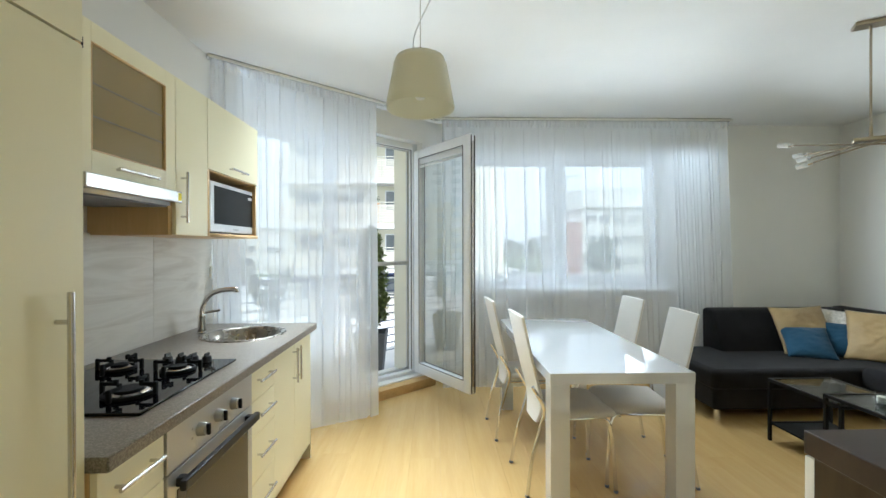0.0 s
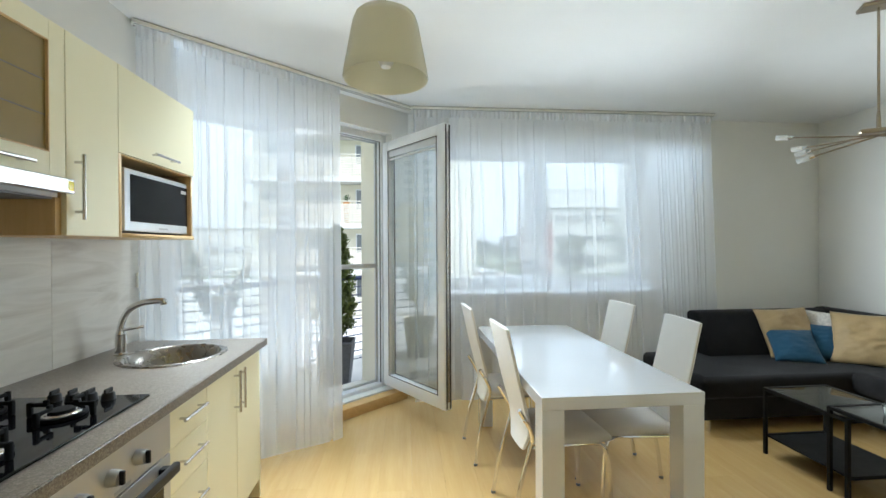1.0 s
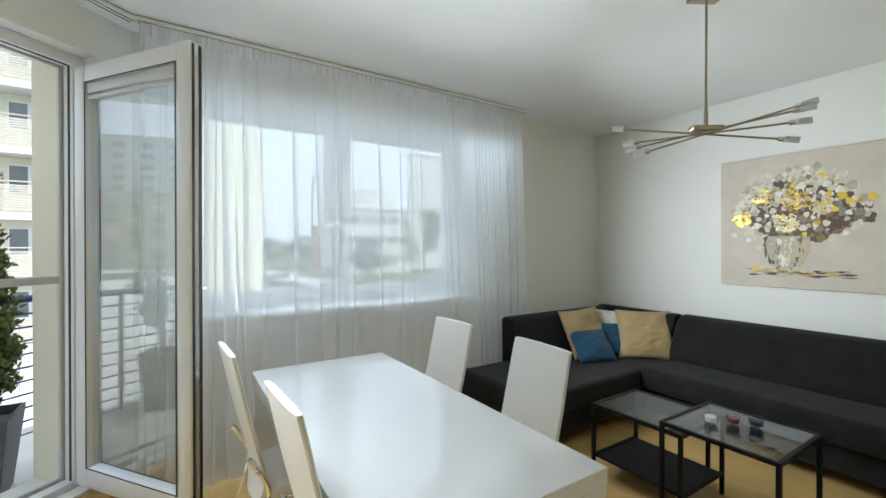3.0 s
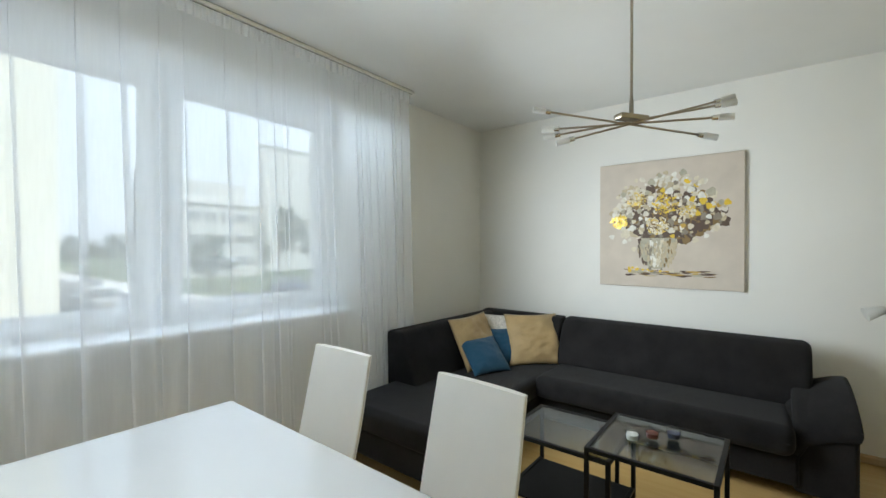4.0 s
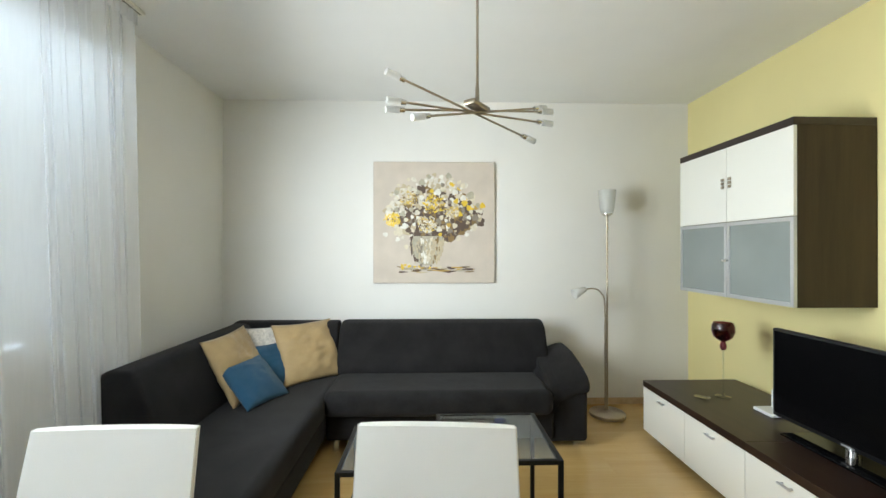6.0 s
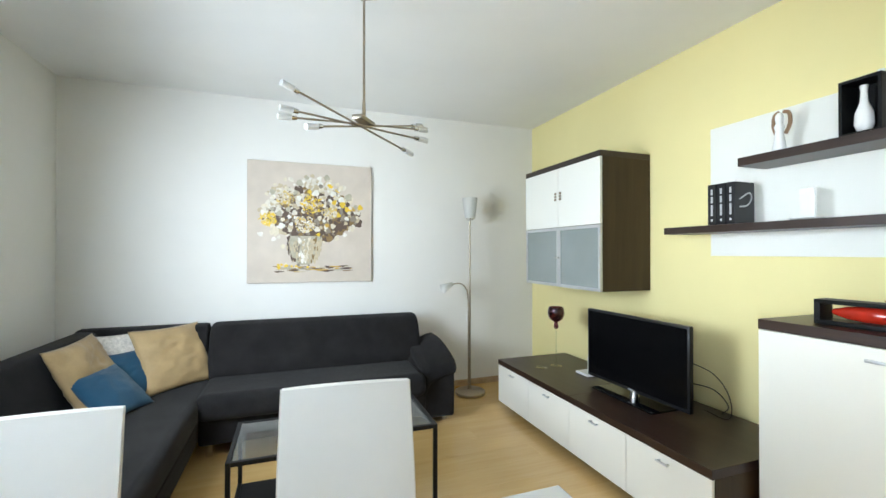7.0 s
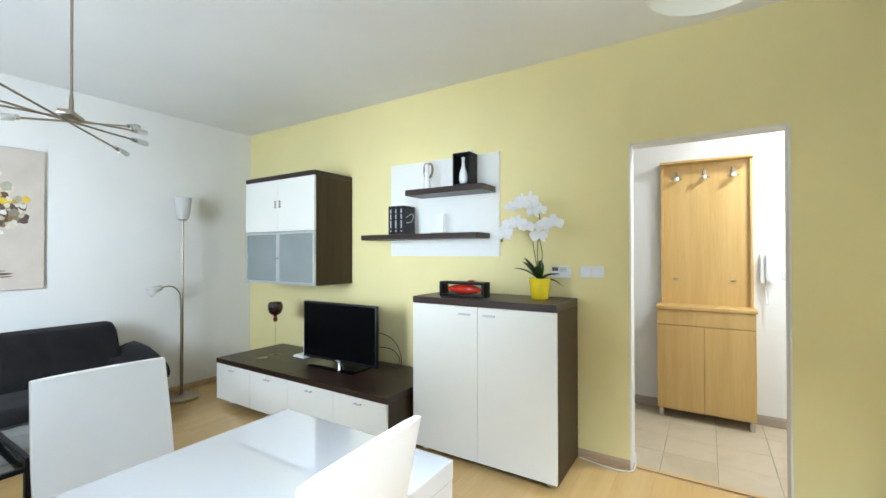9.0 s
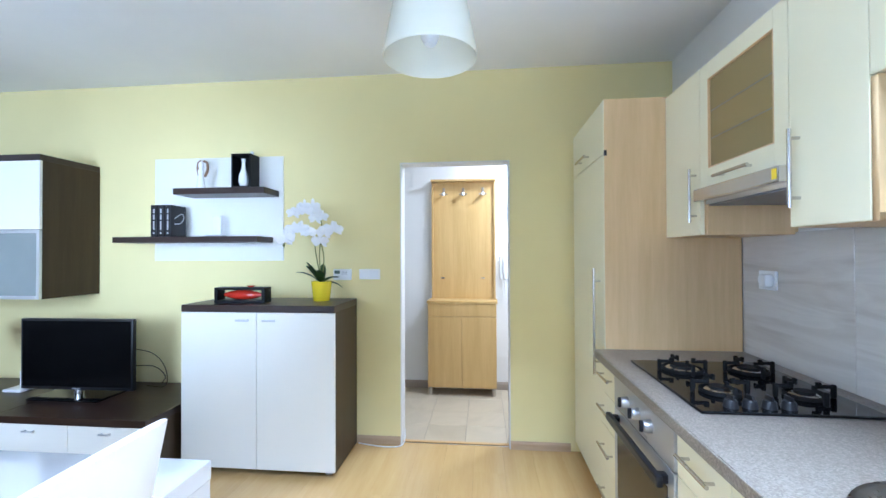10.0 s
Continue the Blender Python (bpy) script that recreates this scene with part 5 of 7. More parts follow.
for x0, x1, hx in ((CX0 + 0.001, xm - 0.0015, xm - 0.030), (xm + 0.0015, CX1 - 0.001, xm + 0.030)):
    d = part("door", box((x0, CY1 - 0.020, zm + 0.002), (x1, CY1 - 0.001, CZ1 - 0.042), 0.0015), M_IVORY, wc, "ivory door")
    hb = bmesh.new()
    for z in (1.725, 1.748, 1.771):
        box((hx - 0.012, CY1 - 0.001, z), (hx + 0.012, CY1 + 0.008, z + 0.018), 0.003, bm=hb)
    part("handle", hb, M_NICKEL, d, "small square silver handle")
    gf = bmesh.new()
    for a, b in (((x0, CZ0 + 0.001), (x0 + 0.022, zm - 0.002)), ((x1 - 0.022, CZ0 + 0.001), (x1, zm - 0.002)), ((x0 + 0.022, CZ0 + 0.001), (x1 - 0.022, CZ0 + 0.023)), ((x0 + 0.022, zm - 0.024), (x1 - 0.022, zm - 0.002))):
        box((a[0], CY1 - 0.020, a[1]), (b[0], CY1 - 0.001, b[1]), 0.0015, bm=gf)
    g = part("glass_door", gf, M_SILVER, wc, "aluminium-framed frosted glass door")
    part("pane", box((x0 + 0.022, CY1 - 0.013, CZ0 + 0.023), (x1 - 0.022, CY1 - 0.007, zm - 0.024)), M_FROST, g, "grey frosted glass", False)
    kx = x1 - 0.011 if x1 < xm + 0.1 else x0 + 0.011
    part("knob", turned(lathe([(0, 0), (0.006, 0), (0.009, 0.012), (0.008, 0.018), (0, 0.018)], n=14), Matrix.Translation((kx, CY1 - 0.001, 1.28)) @ Euler((radians(-90), 0, 0)).to_matrix().to_4x4()), M_CHROME, g)

# white back panel with two shelves
wp = thing("shelf_panel", "white wall panel carrying two dark floating shelves", "shelf", (1.81, 0.0, 1.30))
part("panel", box((1.311, 0.003, 1.300), (2.313, 0.020, 2.060), 0.0015), M_IVORY, wp)
part("lower_shelf", box((1.385, 0.021, 1.430), (2.455, 0.235, 1.470), 0.002), M_WENGE, wp, "long dark wenge shelf")
part("upper_shelf", box((1.340, 0.021, 1.762), (2.0, 0.235, 1.805), 0.002), M_WENGE, wp, "short dark wenge shelf")

# television
TX0, TX1, TZ0, TZ1 = 2.150, 2.953, 0.452, 0.922
tv = thing("television", "black flat-screen television on a glossy stand, switched off", "television", (2.55, 0.40, 0.408))
tilt = Matrix.Translation((2.55, 0.4, 0)) @ Euler((0, 0, radians(1.0))).to_matrix().to_4x4() @ Matrix.Translation((-2.55, -0.4, 0))
part("housing", turned(box((TX0, 0.368, TZ0), (TX1, 0.400, TZ1), 0.006), tilt), M_BLACK, tv)
part("screen", turned(box((TX0 + 0.014, 0.399, TZ0 + 0.022), (TX1 - 0.014, 0.4015, TZ1 - 0.014)), tilt), M_SCREEN, tv, "dark glossy screen", False)
part("brand_bar", box((2.52, 0.4, TZ0 + 0.006), (2.58, 0.4025, TZ0 + 0.014)), M_TEXTGREY, tv, smooth=False)
part("neck", lathe([(0, 0.42), (0.03, 0.42), (0.027, 0.47), (0, 0.47)], (2.55, 0.375, 0), 20), M_CHROME, tv)
part("stand", box((2.30, 0.27, 0.409), (2.80, 0.50, 0.421), 0.005), M_HOBGLASS, tv, "glossy black stand plate")
cb = thing("cable", "black television cable hanging behind the bench", "cable", (2.1, 0.2, 0.41))
part("wire", tube(spline([(2.2, 0.34, 0.72), (2.105, 0.29, 0.68), (2.055, 0.25, 0.60), (2.04, 0.23, 0.50), (2.09, 0.2, 0.425), (2.25, 0.16, 0.415)], 8), 0.0026, 7), M_BLACK, cb)
part("wire", tube(spline([(2.25, 0.34, 0.60), (2.13, 0.25, 0.58), (2.08, 0.2, 0.50), (2.16, 0.14, 0.42)], 8), 0.003, 7), M_BLACK, cb)
rt = thing("router", "small white router with an upright aerial beside the television", "router", (3.07, 0.33, 0.408))
part("case", box((3.0, 0.26, 0.409), (3.14, 0.37, 0.428), 0.006), M_PVC, rt)
part("aerial", box((3.11, 0.265, 0.42), (3.122, 0.275, 0.53), 0.003), M_PVC, rt)
# wine glass
wg = thing("wine_glass", "purple glass goblet on a clear stem", "glass", (3.345, 0.40, 0.408))
part("foot", lathe([(0, 0), (0.045, 0), (0.045, 0.003), (0.012, 0.010), (0.005, 0.02), (0, 0.02)], (3.345, 0.40, 0.408), 28), M_SMALLGLASS, wg)
part("stem", lathe([(0, 0.018), (0.005, 0.018), (0.0045, 0.30), (0, 0.30)], (3.345, 0.40, 0.408), 10), M_SMALLGLASS, wg)
part("knot", lathe([(0, 0.297), (0.012, 0.30), (0.020, 0.317), (0.017, 0.337), (0.012, 0.355), (0, 0.355)], (3.345, 0.40, 0.408), 20), M_PURPLE, wg)
part("bowl", lathe([(0, 0.355), (0.025, 0.357), (0.054, 0.382), (0.066, 0.42), (0.063, 0.455), (0.055, 0.474), (0.0535, 0.474), (0.061, 0.45), (0.063, 0.42), (0.052, 0.386), (0.025, 0.363), (0, 0.361)], (3.345, 0.40, 0.408), 32), M_PURPLE, wg, "purple glass bowl")
ds = thing("saucer", "small clear glass dish on the television bench", "dish", (3.33, 0.52, 0.408))
part("dish", lathe([(0, 0.001), (0.03, 0.001), (0.045, 0.008), (0.044, 0.010), (0.03, 0.004), (0, 0.004)], (3.33, 0.545, 0.408), 28), M_SMALLGLASS, ds)

# red vase in a black frame on the sideboard
rv = thing("red_vase", "red spindle-shaped vase lying in a black open frame", "vase", (1.40, 0.35, SZ))
fr_bm = bmesh.new()
for a, b in (((1.245, 1.036), (1.575, 1.054)), ((1.245, 1.118), (1.575, 1.134)), ((1.245, 1.054), (1.265, 1.118)), ((1.555, 1.054), (1.575, 1.118))):
    box((a[0], 0.315, a[1]), (b[0], 0.405, b[1]), 0.001, bm=fr_bm)
part("stand_frame", turned(fr_bm, Matrix.Translation((1.4, 0.36, 0)) @ Euler((0, 0, radians(2))).to_matrix().to_4x4() @ Matrix.Translation((-1.4, -0.36, 0))), M_BLACKSTEEL, rv)
body = turned(lathe([(0, -0.135), (0.010, -0.125), (0.022, -0.09), (0.030, -0.03), (0.031, 0.02), (0.025, 0.075), (0.012, 0.12), (0, 0.132)], n=28), Matrix.Translation((1.41, 0.362, 1.086)) @ Euler((0, radians(90), 0)).to_matrix().to_4x4())
part("vase_body", body, M_RED, rv, "glossy red spindle body", "all")
part("spout", lathe([(0, 0), (0.010, 0.0), (0.009, 0.025), (0.022, 0.034), (0.024, 0.038), (0.010, 0.038), (0, 0.03)], (1.355, 0.362, 1.108), 20), M_RED, rv)

# orchid
OX, OY = 0.945, 0.21
orc = thing("orchid", "white artificial orchid in a bright yellow pot", "plant", (OX, OY, SZ))
part("pot", lathe([(0, 0.0), (0.052, 0.0), (0.054, 0.006), (0.066, 0.115), (0.067, 0.13), (0.062, 0.13), (0.058, 0.10), (0, 0.10)], (OX, OY, SZ), 36), M_YELLOWPOT, orc, "bright yellow glazed pot")
part("soil", lathe([(0, 0.112), (0.059, 0.112), (0, 0.118)], (OX, OY, SZ), 20), M_BARK, orc)


def leaf_blade(base, heading, length, width, rise, droop):
    bm = bmesh.new()
    rows = []
    n = 9
    hd = Vector((math.cos(heading), math.sin(heading), 0))
    sd = Vector((-hd.y, hd.x, 0))
    for k in range(n + 1):
        t = k / n
        c = Vector(base) + hd * length * t + Vector((0, 0, rise * t - droop * t * t))
        w = width * math.sin(math.pi * min(0.97, 0.12 + 0.85 * t)) ** 0.8
        rows.append([bm.verts.new(c + sd * w * v + Vector((0, 0, 0.10 * w * 4 * abs(v) ** 1.5))) for v in (-1, -0.5, 0, 0.5, 1)])
    for a, b in zip(rows, rows[1:]):
        for k in range(4):
            bm.faces.new((a[k], a[k + 1], b[k + 1], b[k]))
    bmesh.ops.solidify(bm, geom=bm.faces[:], thickness=0.002)
    return bm


for hd_, ln, w, ri, dr_ in ((2.7, 0.16, 0.024, 0.11, 0.06), (0.5, 0.16, 0.026, 0.16, 0.08), (1.8, 0.15, 0.024, 0.15, 0.05), (-0.4, 0.15, 0.024, 0.17, 0.05), (3.5, 0.14, 0.022, 0.06, 0.09), (5.0, 0.11, 0.024, 0.17, 0.04), (1.0, 0.12, 0.022, 0.19, 0.04)):
    part("leaf", leaf_blade((OX, OY, SZ + 0.11), hd_, ln, w, ri, dr_), M_LEAF, orc)


def petal_flower(at, facing, size, seed):
    rnd = random.Random(seed)
    f = Vector(facing).normalized()
    q = f.to_track_quat("Z", "Y")
    bm = bmesh.new()
    for k, (ang, r, w) in enumerate(((90, 1, 0.5), (215, 0.95, 0.45), (325, 0.95, 0.45), (10, 1.05, 0.85), (170, 1.05, 0.85))):
        a = radians(ang + rnd.uniform(-8, 8))
        c, s = math.cos(a), math.sin(a)
        ring = []
        n = 10
        mid = bm.verts.new(Vector(at) + q @ Vector((c * size * r * 0.5, s * size * r * 0.5, 0.006 + 0.002 * k)))
        for j in range(n):
            t = 6.283 * j / n
            u, v = 0.5 + 0.5 * math.cos(t), 0.5 * w * math.sin(t)
            ring.append(bm.verts.new(Vector(at) + q @ Vector(((c * u - s * v) * size * r, (s * u + c * v) * size * r, 0.014 * (u - 0.5) ** 2 - 0.01 * u + 0.002 * k))))
        for j in range(n):
            bm.faces.new((mid, ring[j], ring[(j + 1) % n]))
    merge(bm, tube([Vector(at), Vector(at) + f * 0.012], 0.005, 6, r_end=0.002))
    return bm


stems = (
    [(OX, OY, SZ + 0.11), (OX + 0.015, OY, SZ + 0.30), (OX - 0.005, OY + 0.01, SZ + 0.50), (OX + 0.02, OY + 0.02, SZ + 0.57), (OX + 0.09, OY + 0.04, SZ + 0.615), (OX + 0.19, OY + 0.05, SZ + 0.575)],
    [(OX, OY, SZ + 0.11), (OX + 0.035, OY + 0.005, SZ + 0.30), (OX + 0.05, OY + 0.03, SZ + 0.44), (OX + 0.11, OY + 0.05, SZ + 0.47), (OX + 0.20, OY + 0.06, SZ + 0.44), (OX + 0.235, OY + 0.06, SZ + 0.37)],
    [(OX, OY, SZ + 0.11), (OX - 0.02, OY + 0.01, SZ + 0.28), (OX - 0.005, OY + 0.02, SZ + 0.40), (OX - 0.05, OY + 0.05, SZ + 0.46), (OX - 0.145, OY + 0.06, SZ + 0.49)],
)
sd_ = 20
for st_pts in stems:
    line = spline(st_pts, 8)
    part("stem", tube(line, 0.0042, 7, r_end=0.0022), M_STALK, orc)
    n = len(line)
    for k in range(int(n * 0.50), n - 1, 2):
        sd_ += 1
        rr = random.Random(sd_)
        part("flower", petal_flower(line[k] + Vector((rr.uniform(-0.02, 0.02), 0.016, rr.uniform(-0.02, 0.03))), (rr.uniform(-0.6, 0.2), 1, rr.uniform(-0.2, 0.4)), rr.uniform(0.044, 0.058), sd_), M_PETAL, orc, smooth="all")
    part("bud", lathe([(0, -0.012), (0.007, -0.006), (0.008, 0.004), (0, 0.014)], tuple(line[-1]), 10), M_STALK, orc)

# things on the shelves
for k in range(3):
    bk = thing("book", "black hardcover volume with a pale spine print, standing on the shelf", "book", (2.148 - k * 0.052, 0.16, 1.471), "three matching books")
    x0 = 2.126 - k * 0.052
    part("cover", box((x0, 0.075, 1.471), (x0 + 0.047, 0.225, 1.692), 0.003), M_BLACK, bk)
    for z, h in ((1.49, 0.012), (1.52, 0.06), (1.59, 0.035), (1.635, 0.03)):
        part("spine_print", box((x0 + 0.017, 0.2252, z), (x0 + 0.028, 0.2260, z + h)), M_TEXTPALE, bk, "pale bar of print", False)
    if k == 2:
        part("cover_print", tube(spline([(x0 - 0.0006, 0.19, 1.60), (x0 - 0.0006, 0.12, 1.635), (x0 - 0.0006, 0.10, 1.61), (x0 - 0.0006, 0.13, 1.57), (x0 - 0.0006, 0.19, 1.56)], 5), 0.004, 6), M_TEXTPALE, bk, "pale curved print")
ph_ = thing("photo_plaque", "small white porcelain plaque on a dish", "ornament", (1.75, 0.13, 1.471))
part("plaque", box((1.72, 0.115, 1.480), (1.782, 0.130, 1.62), 0.004), M_PORCELAIN, ph_)
part("dish", lathe([(0, 0), (0.05, 0), (0.065, 0.010), (0.063, 0.012), (0.05, 0.004), (0, 0.004)], (1.75, 0.135, 1.4705), 28), M_PORCELAIN, ph_)
fig = lathe([(0, 0), (0.028, 0), (0.030, 0.01), (0.022, 0.07), (0.017, 0.11), (0.022, 0.13), (0.014, 0.148), (0.017, 0.165), (0.017, 0.185), (0.008, 0.20), (0, 0.202)], (1.86, 0.14, 1.806), 20)
single("figurine", fig, M_PORCELAIN, "small white porcelain figurine standing on the upper shelf", "ornament", smooth="all")
# the angel figurine's two brown wings, as bent tubes
wing = bmesh.new()
tube(spline([(1.84, 0.128, 1.90), (1.823, 0.122, 1.95), (1.828, 0.122, 2.0), (1.85, 0.128, 2.012)], 5), 0.009, 8, wing)
tube(spline([(1.88, 0.128, 1.90), (1.897, 0.122, 1.95), (1.892, 0.122, 2.0), (1.87, 0.128, 2.012)], 5), 0.009, 8, wing)
single("angel_wings", wing, M_BROWNGLAZE, "brown wings behind the angel figurine", "ornament")
bx_ = thing("white_vase", "white porcelain bottle vase standing in a black open box", "vase", (1.52, 0.15, 1.806))
ob_bm = bmesh.new()
for a, b in (((1.452, 1.806), (1.592, 1.818)), ((1.452, 2.028), (1.592, 2.040)), ((1.452, 1.818), (1.464, 2.028)), ((1.580, 1.818), (1.592, 2.028))):
    box((a[0], 0.09, a[1]), (b[0], 0.205, b[1]), 0.001, bm=ob_bm)
box((1.464, 0.09, 1.818), (1.580, 0.096, 2.028), bm=ob_bm)
part("open_box", ob_bm, M_BLACKSTEEL, bx_)
part("vase", lathe([(0, 0), (0.022, 0), (0.032, 0.03), (0.030, 0.075), (0.014, 0.12), (0.011, 0.165), (0.015, 0.19), (0.013, 0.19), (0.009, 0.165), (0, 0.15)], (1.52, 0.175, 1.8185), 24), M_PORCELAIN, bx_, smooth="all")
single("bottle_top", lathe([(0, 0), (0.012, 0), (0.012, 0.03), (0, 0.034)], (1.49, 0.12, 2.041), 14), M_PORCELAIN, "small white cap standing on the black box", "ornament")

# switches and thermostat
sw = thing("light_switch", "white double rocker light switch on the yellow wall", "switch", (0.672, 0.0, 1.20))
part("plate", box((0.596, 0.001, 1.165), (0.748, 0.009, 1.238), 0.003), M_PVC, sw)
for x in (0.602, 0.675):
    part("rocker", box((x, 0.009, 1.172), (x + 0.067, 0.014, 1.231), 0.003), M_PVC, sw)
th_ = thing("thermostat", "white wall thermostat with a small grey display", "thermostat", (0.868, 0.0, 1.20))
part("case", box((0.803, 0.001, 1.160), (0.935, 0.022, 1.238), 0.004), M_PVC, th_)
part("display", box((0.885, 0.0222, 1.205), (0.925, 0.0232, 1.228)), M_LCD, th_, smooth=False)
for k in range(3):
    part("print_bar", box((0.83, 0.0222, 1.222 - k * 0.010), (0.873, 0.0229, 1.225 - k * 0.010)), M_TEXTGREY, th_, smooth=False)
part("print_bar", box((0.895, 0.0222, 1.176), (0.925, 0.0229, 1.181)), M_TEXTGREY, th_, smooth=False)
fc = thing("cable", "white cable lying along the baseboard by the doorway", "cable", (0.6, 0.03, 0.0))
part("wire", tube(spline([(0.75, 0.02, 0.006), (0.62, 0.05, 0.006), (0.52, 0.06, 0.006), (0.44, 0.04, 0.01), (0.425, -0.02, 0.03), (0.43, -0.05, 0.09)], 8), 0.004, 7), M_PVC, fc)


# ---- kitchen ----
KF, CT, KB = -0.715, 0.868, -1.385   # cabinet fronts, worktop height, cabinet backs
UP0, UP1, UF = 1.42, 2.11, -1.035    # upper cabinets
EASTWARD = (1, 0, 0)


def k_front(parent, y0, y1, z0, z1, name="door", label="cream lacquered front"):
    return part(name, box((KF - 0.018, y0 + 0.0015, z0 + 0.0015), (KF, y1 - 0.0015, z1 - 0.0015), 0.0015), M_CREAM, parent, label)


# tall unit with a built-in fridge
TF, TY1 = -0.738, 0.764
tu = thing("tall_cabinet", "tall cream cabinet with maple sides and a built-in fridge", "cabinet", (-1.05, 0.42, 0))
part("body", box((KB, 0.062, 0.10), (TF - 0.019, TY1 - 0.018, 2.115), 0.001), M_MAPLE, tu)
part("side_panel", box((KB, TY1 - 0.018, 0.0), (TF - 0.004, TY1, 2.118), 0.001), M_MAPLE, tu, "maple side panel")
part("plinth", box((KB, 0.065, 0.0), (TF - 0.06, TY1 - 0.018, 0.10)), M_MAPLE, tu)
for z0, z1, ha, hb_ in ((1.8465, 2.1135, (0.28, 1.895), (0.50, 1.895)), (0.1015, 1.8405, (0.690, 0.72), (0.690, 1.268))):
    d = part("door", box((TF - 0.018, 0.0655, z0), (TF, TY1 - 0.002, z1), 0.0015), M_CREAM, tu, "cream lacquered front")
    bar_handle(d, (TF, *ha), (TF, *hb_), EASTWARD, 0.007, 0.032)
part("hinge_cover", box((TF - 0.016, TY1 - 0.002, 1.835), (TF - 0.002, TY1 + 0.003, 1.862), 0.001), M_BLACK, tu)


def drawer_unit(y0, y1):
    du = thing("drawer_unit", "narrow cream kitchen unit with four drawers", "cabinet", (-1.05, (y0 + y1) / 2, 0), "base units")
    part("body", box((KB, y0 + 0.001, 0.10), (KF - 0.019, y1 - 0.001, CT - 0.039)), M_MAPLE, du)
    part("plinth", box((KB, y0 + 0.001, 0.0), (KF - 0.06, y1 - 0.001, 0.10)), M_MAPLE, du)
    zs = (0.10, 0.31, 0.52, 0.68, CT - 0.040)
    for a, b in zip(zs, zs[1:]):
        f = k_front(du, y0, y1, a, b, "drawer_front")
        c = (y0 + y1) / 2
        h = min(0.085, (y1 - y0) * 0.38)
        bar_handle(f, (KF, c - h, (a + b) / 2 + 0.01), (KF, c + h, (a + b) / 2 + 0.01), EASTWARD)


KY = (0.767, 1.015, 1.595, 1.872, 2.172, 2.470)
drawer_unit(KY[0], KY[1])
drawer_unit(KY[2], KY[3])

# oven
ov = thing("oven", "stainless steel built-in oven with three knobs", "oven", (-1.05, (KY[1] + KY[2]) / 2, 0))
y0, y1 = KY[1] + 0.002, KY[2] - 0.002
part("body", box((KB, y0, 0.10), (KF - 0.012, y1, CT - 0.040)), M_BLACKSTEEL, ov)
part("plinth", box((KB, y0, 0.0), (KF - 0.06, y1, 0.10)), M_MAPLE, ov)
part("control_panel", box((KF - 0.012, y0, 0.685), (KF + 0.008, y1, CT - 0.045), 0.003), M_OVENSTEEL, ov, "brushed steel control panel")
dr = part("door", box((KF - 0.012, y0, 0.215), (KF + 0.008, y1, 0.680), 0.003), M_OVENSTEEL, ov, "steel oven door")
part("window", box((KF + 0.008, y0 + 0.045, 0.262), (KF + 0.0105, y1 - 0.045, 0.618)), M_OVENGLASS, dr, "dark oven window", False)
hb = box((KF + 0.03, y0 + 0.02, 0.625), (KF + 0.052, y1 - 0.02, 0.66), 0.006)
for y in (y0 + 0.04, y1 - 0.07):
    box((KF + 0.006, y, 0.628), (KF + 0.034, y + 0.03, 0.657), 0.004, bm=hb)
part("handle", hb, M_BLACK, dr, "black oven handle")
part("drawer_front", box((KF - 0.012, y0, 0.105), (KF + 0.006, y1, 0.210), 0.003), M_OVENSTEEL, ov)
for k, y in enumerate((y0 + 0.17, y0 + 0.285, y0 + 0.40)):
    kb_ = turned(lathe([(0, 0), (0.023, 0), (0.021, 0.022), (0.019, 0.026), (0, 0.026)], n=24), Matrix.Translation((KF + 0.008, y, 0.752)) @ Euler((0, radians(90), 0)).to_matrix().to_4x4())
    kn = part("knob", kb_, M_OVENSTEEL, ov, "round steel knob")
    part("grip", box((KF + 0.03, y - 0.005, 0.733), (KF + 0.046, y + 0.005, 0.771), 0.003), M_BLACK, kn)
for z in (0.735, 0.765):
    part("print_mark", box((KF + 0.008, y0 + 0.125, z), (KF + 0.0087, y0 + 0.133, z + 0.008)), M_TEXTGREY, ov, smooth=False)
part("print_mark", box((KF + 0.008, y0 + 0.30, 0.692), (KF + 0.0087, y0 + 0.37, 0.702)), M_TEXTGREY, ov, smooth=False)

# sink unit
su = thing("sink_cabinet", "cream kitchen sink cabinet with two doors", "cabinet", (-1.05, 2.17, 0), "base units")
part("body", box((KB, KY[3] + 0.001, 0.10), (KF - 0.019, KY[5] + 0.002, CT - 0.18)), M_MAPLE, su)
part("side_panel", box((KB, KY[5] + 0.002, 0.0), (KF - 0.002, KY[5] + 0.020, CT - 0.039)), M_CREAM, su)
part("plinth", box((KB, KY[3] + 0.001, 0.0), (KF - 0.06, KY[5] + 0.001, 0.10)), M_MAPLE, su)
for a, b, hy in ((KY[3], KY[4], KY[4] - 0.028), (KY[4], KY[5], KY[4] + 0.030)):
    d = k_front(su, a, b, 0.10, CT - 0.040)
    bar_handle(d, (KF, hy, 0.60), (KF, hy, 0.795), EASTWARD)

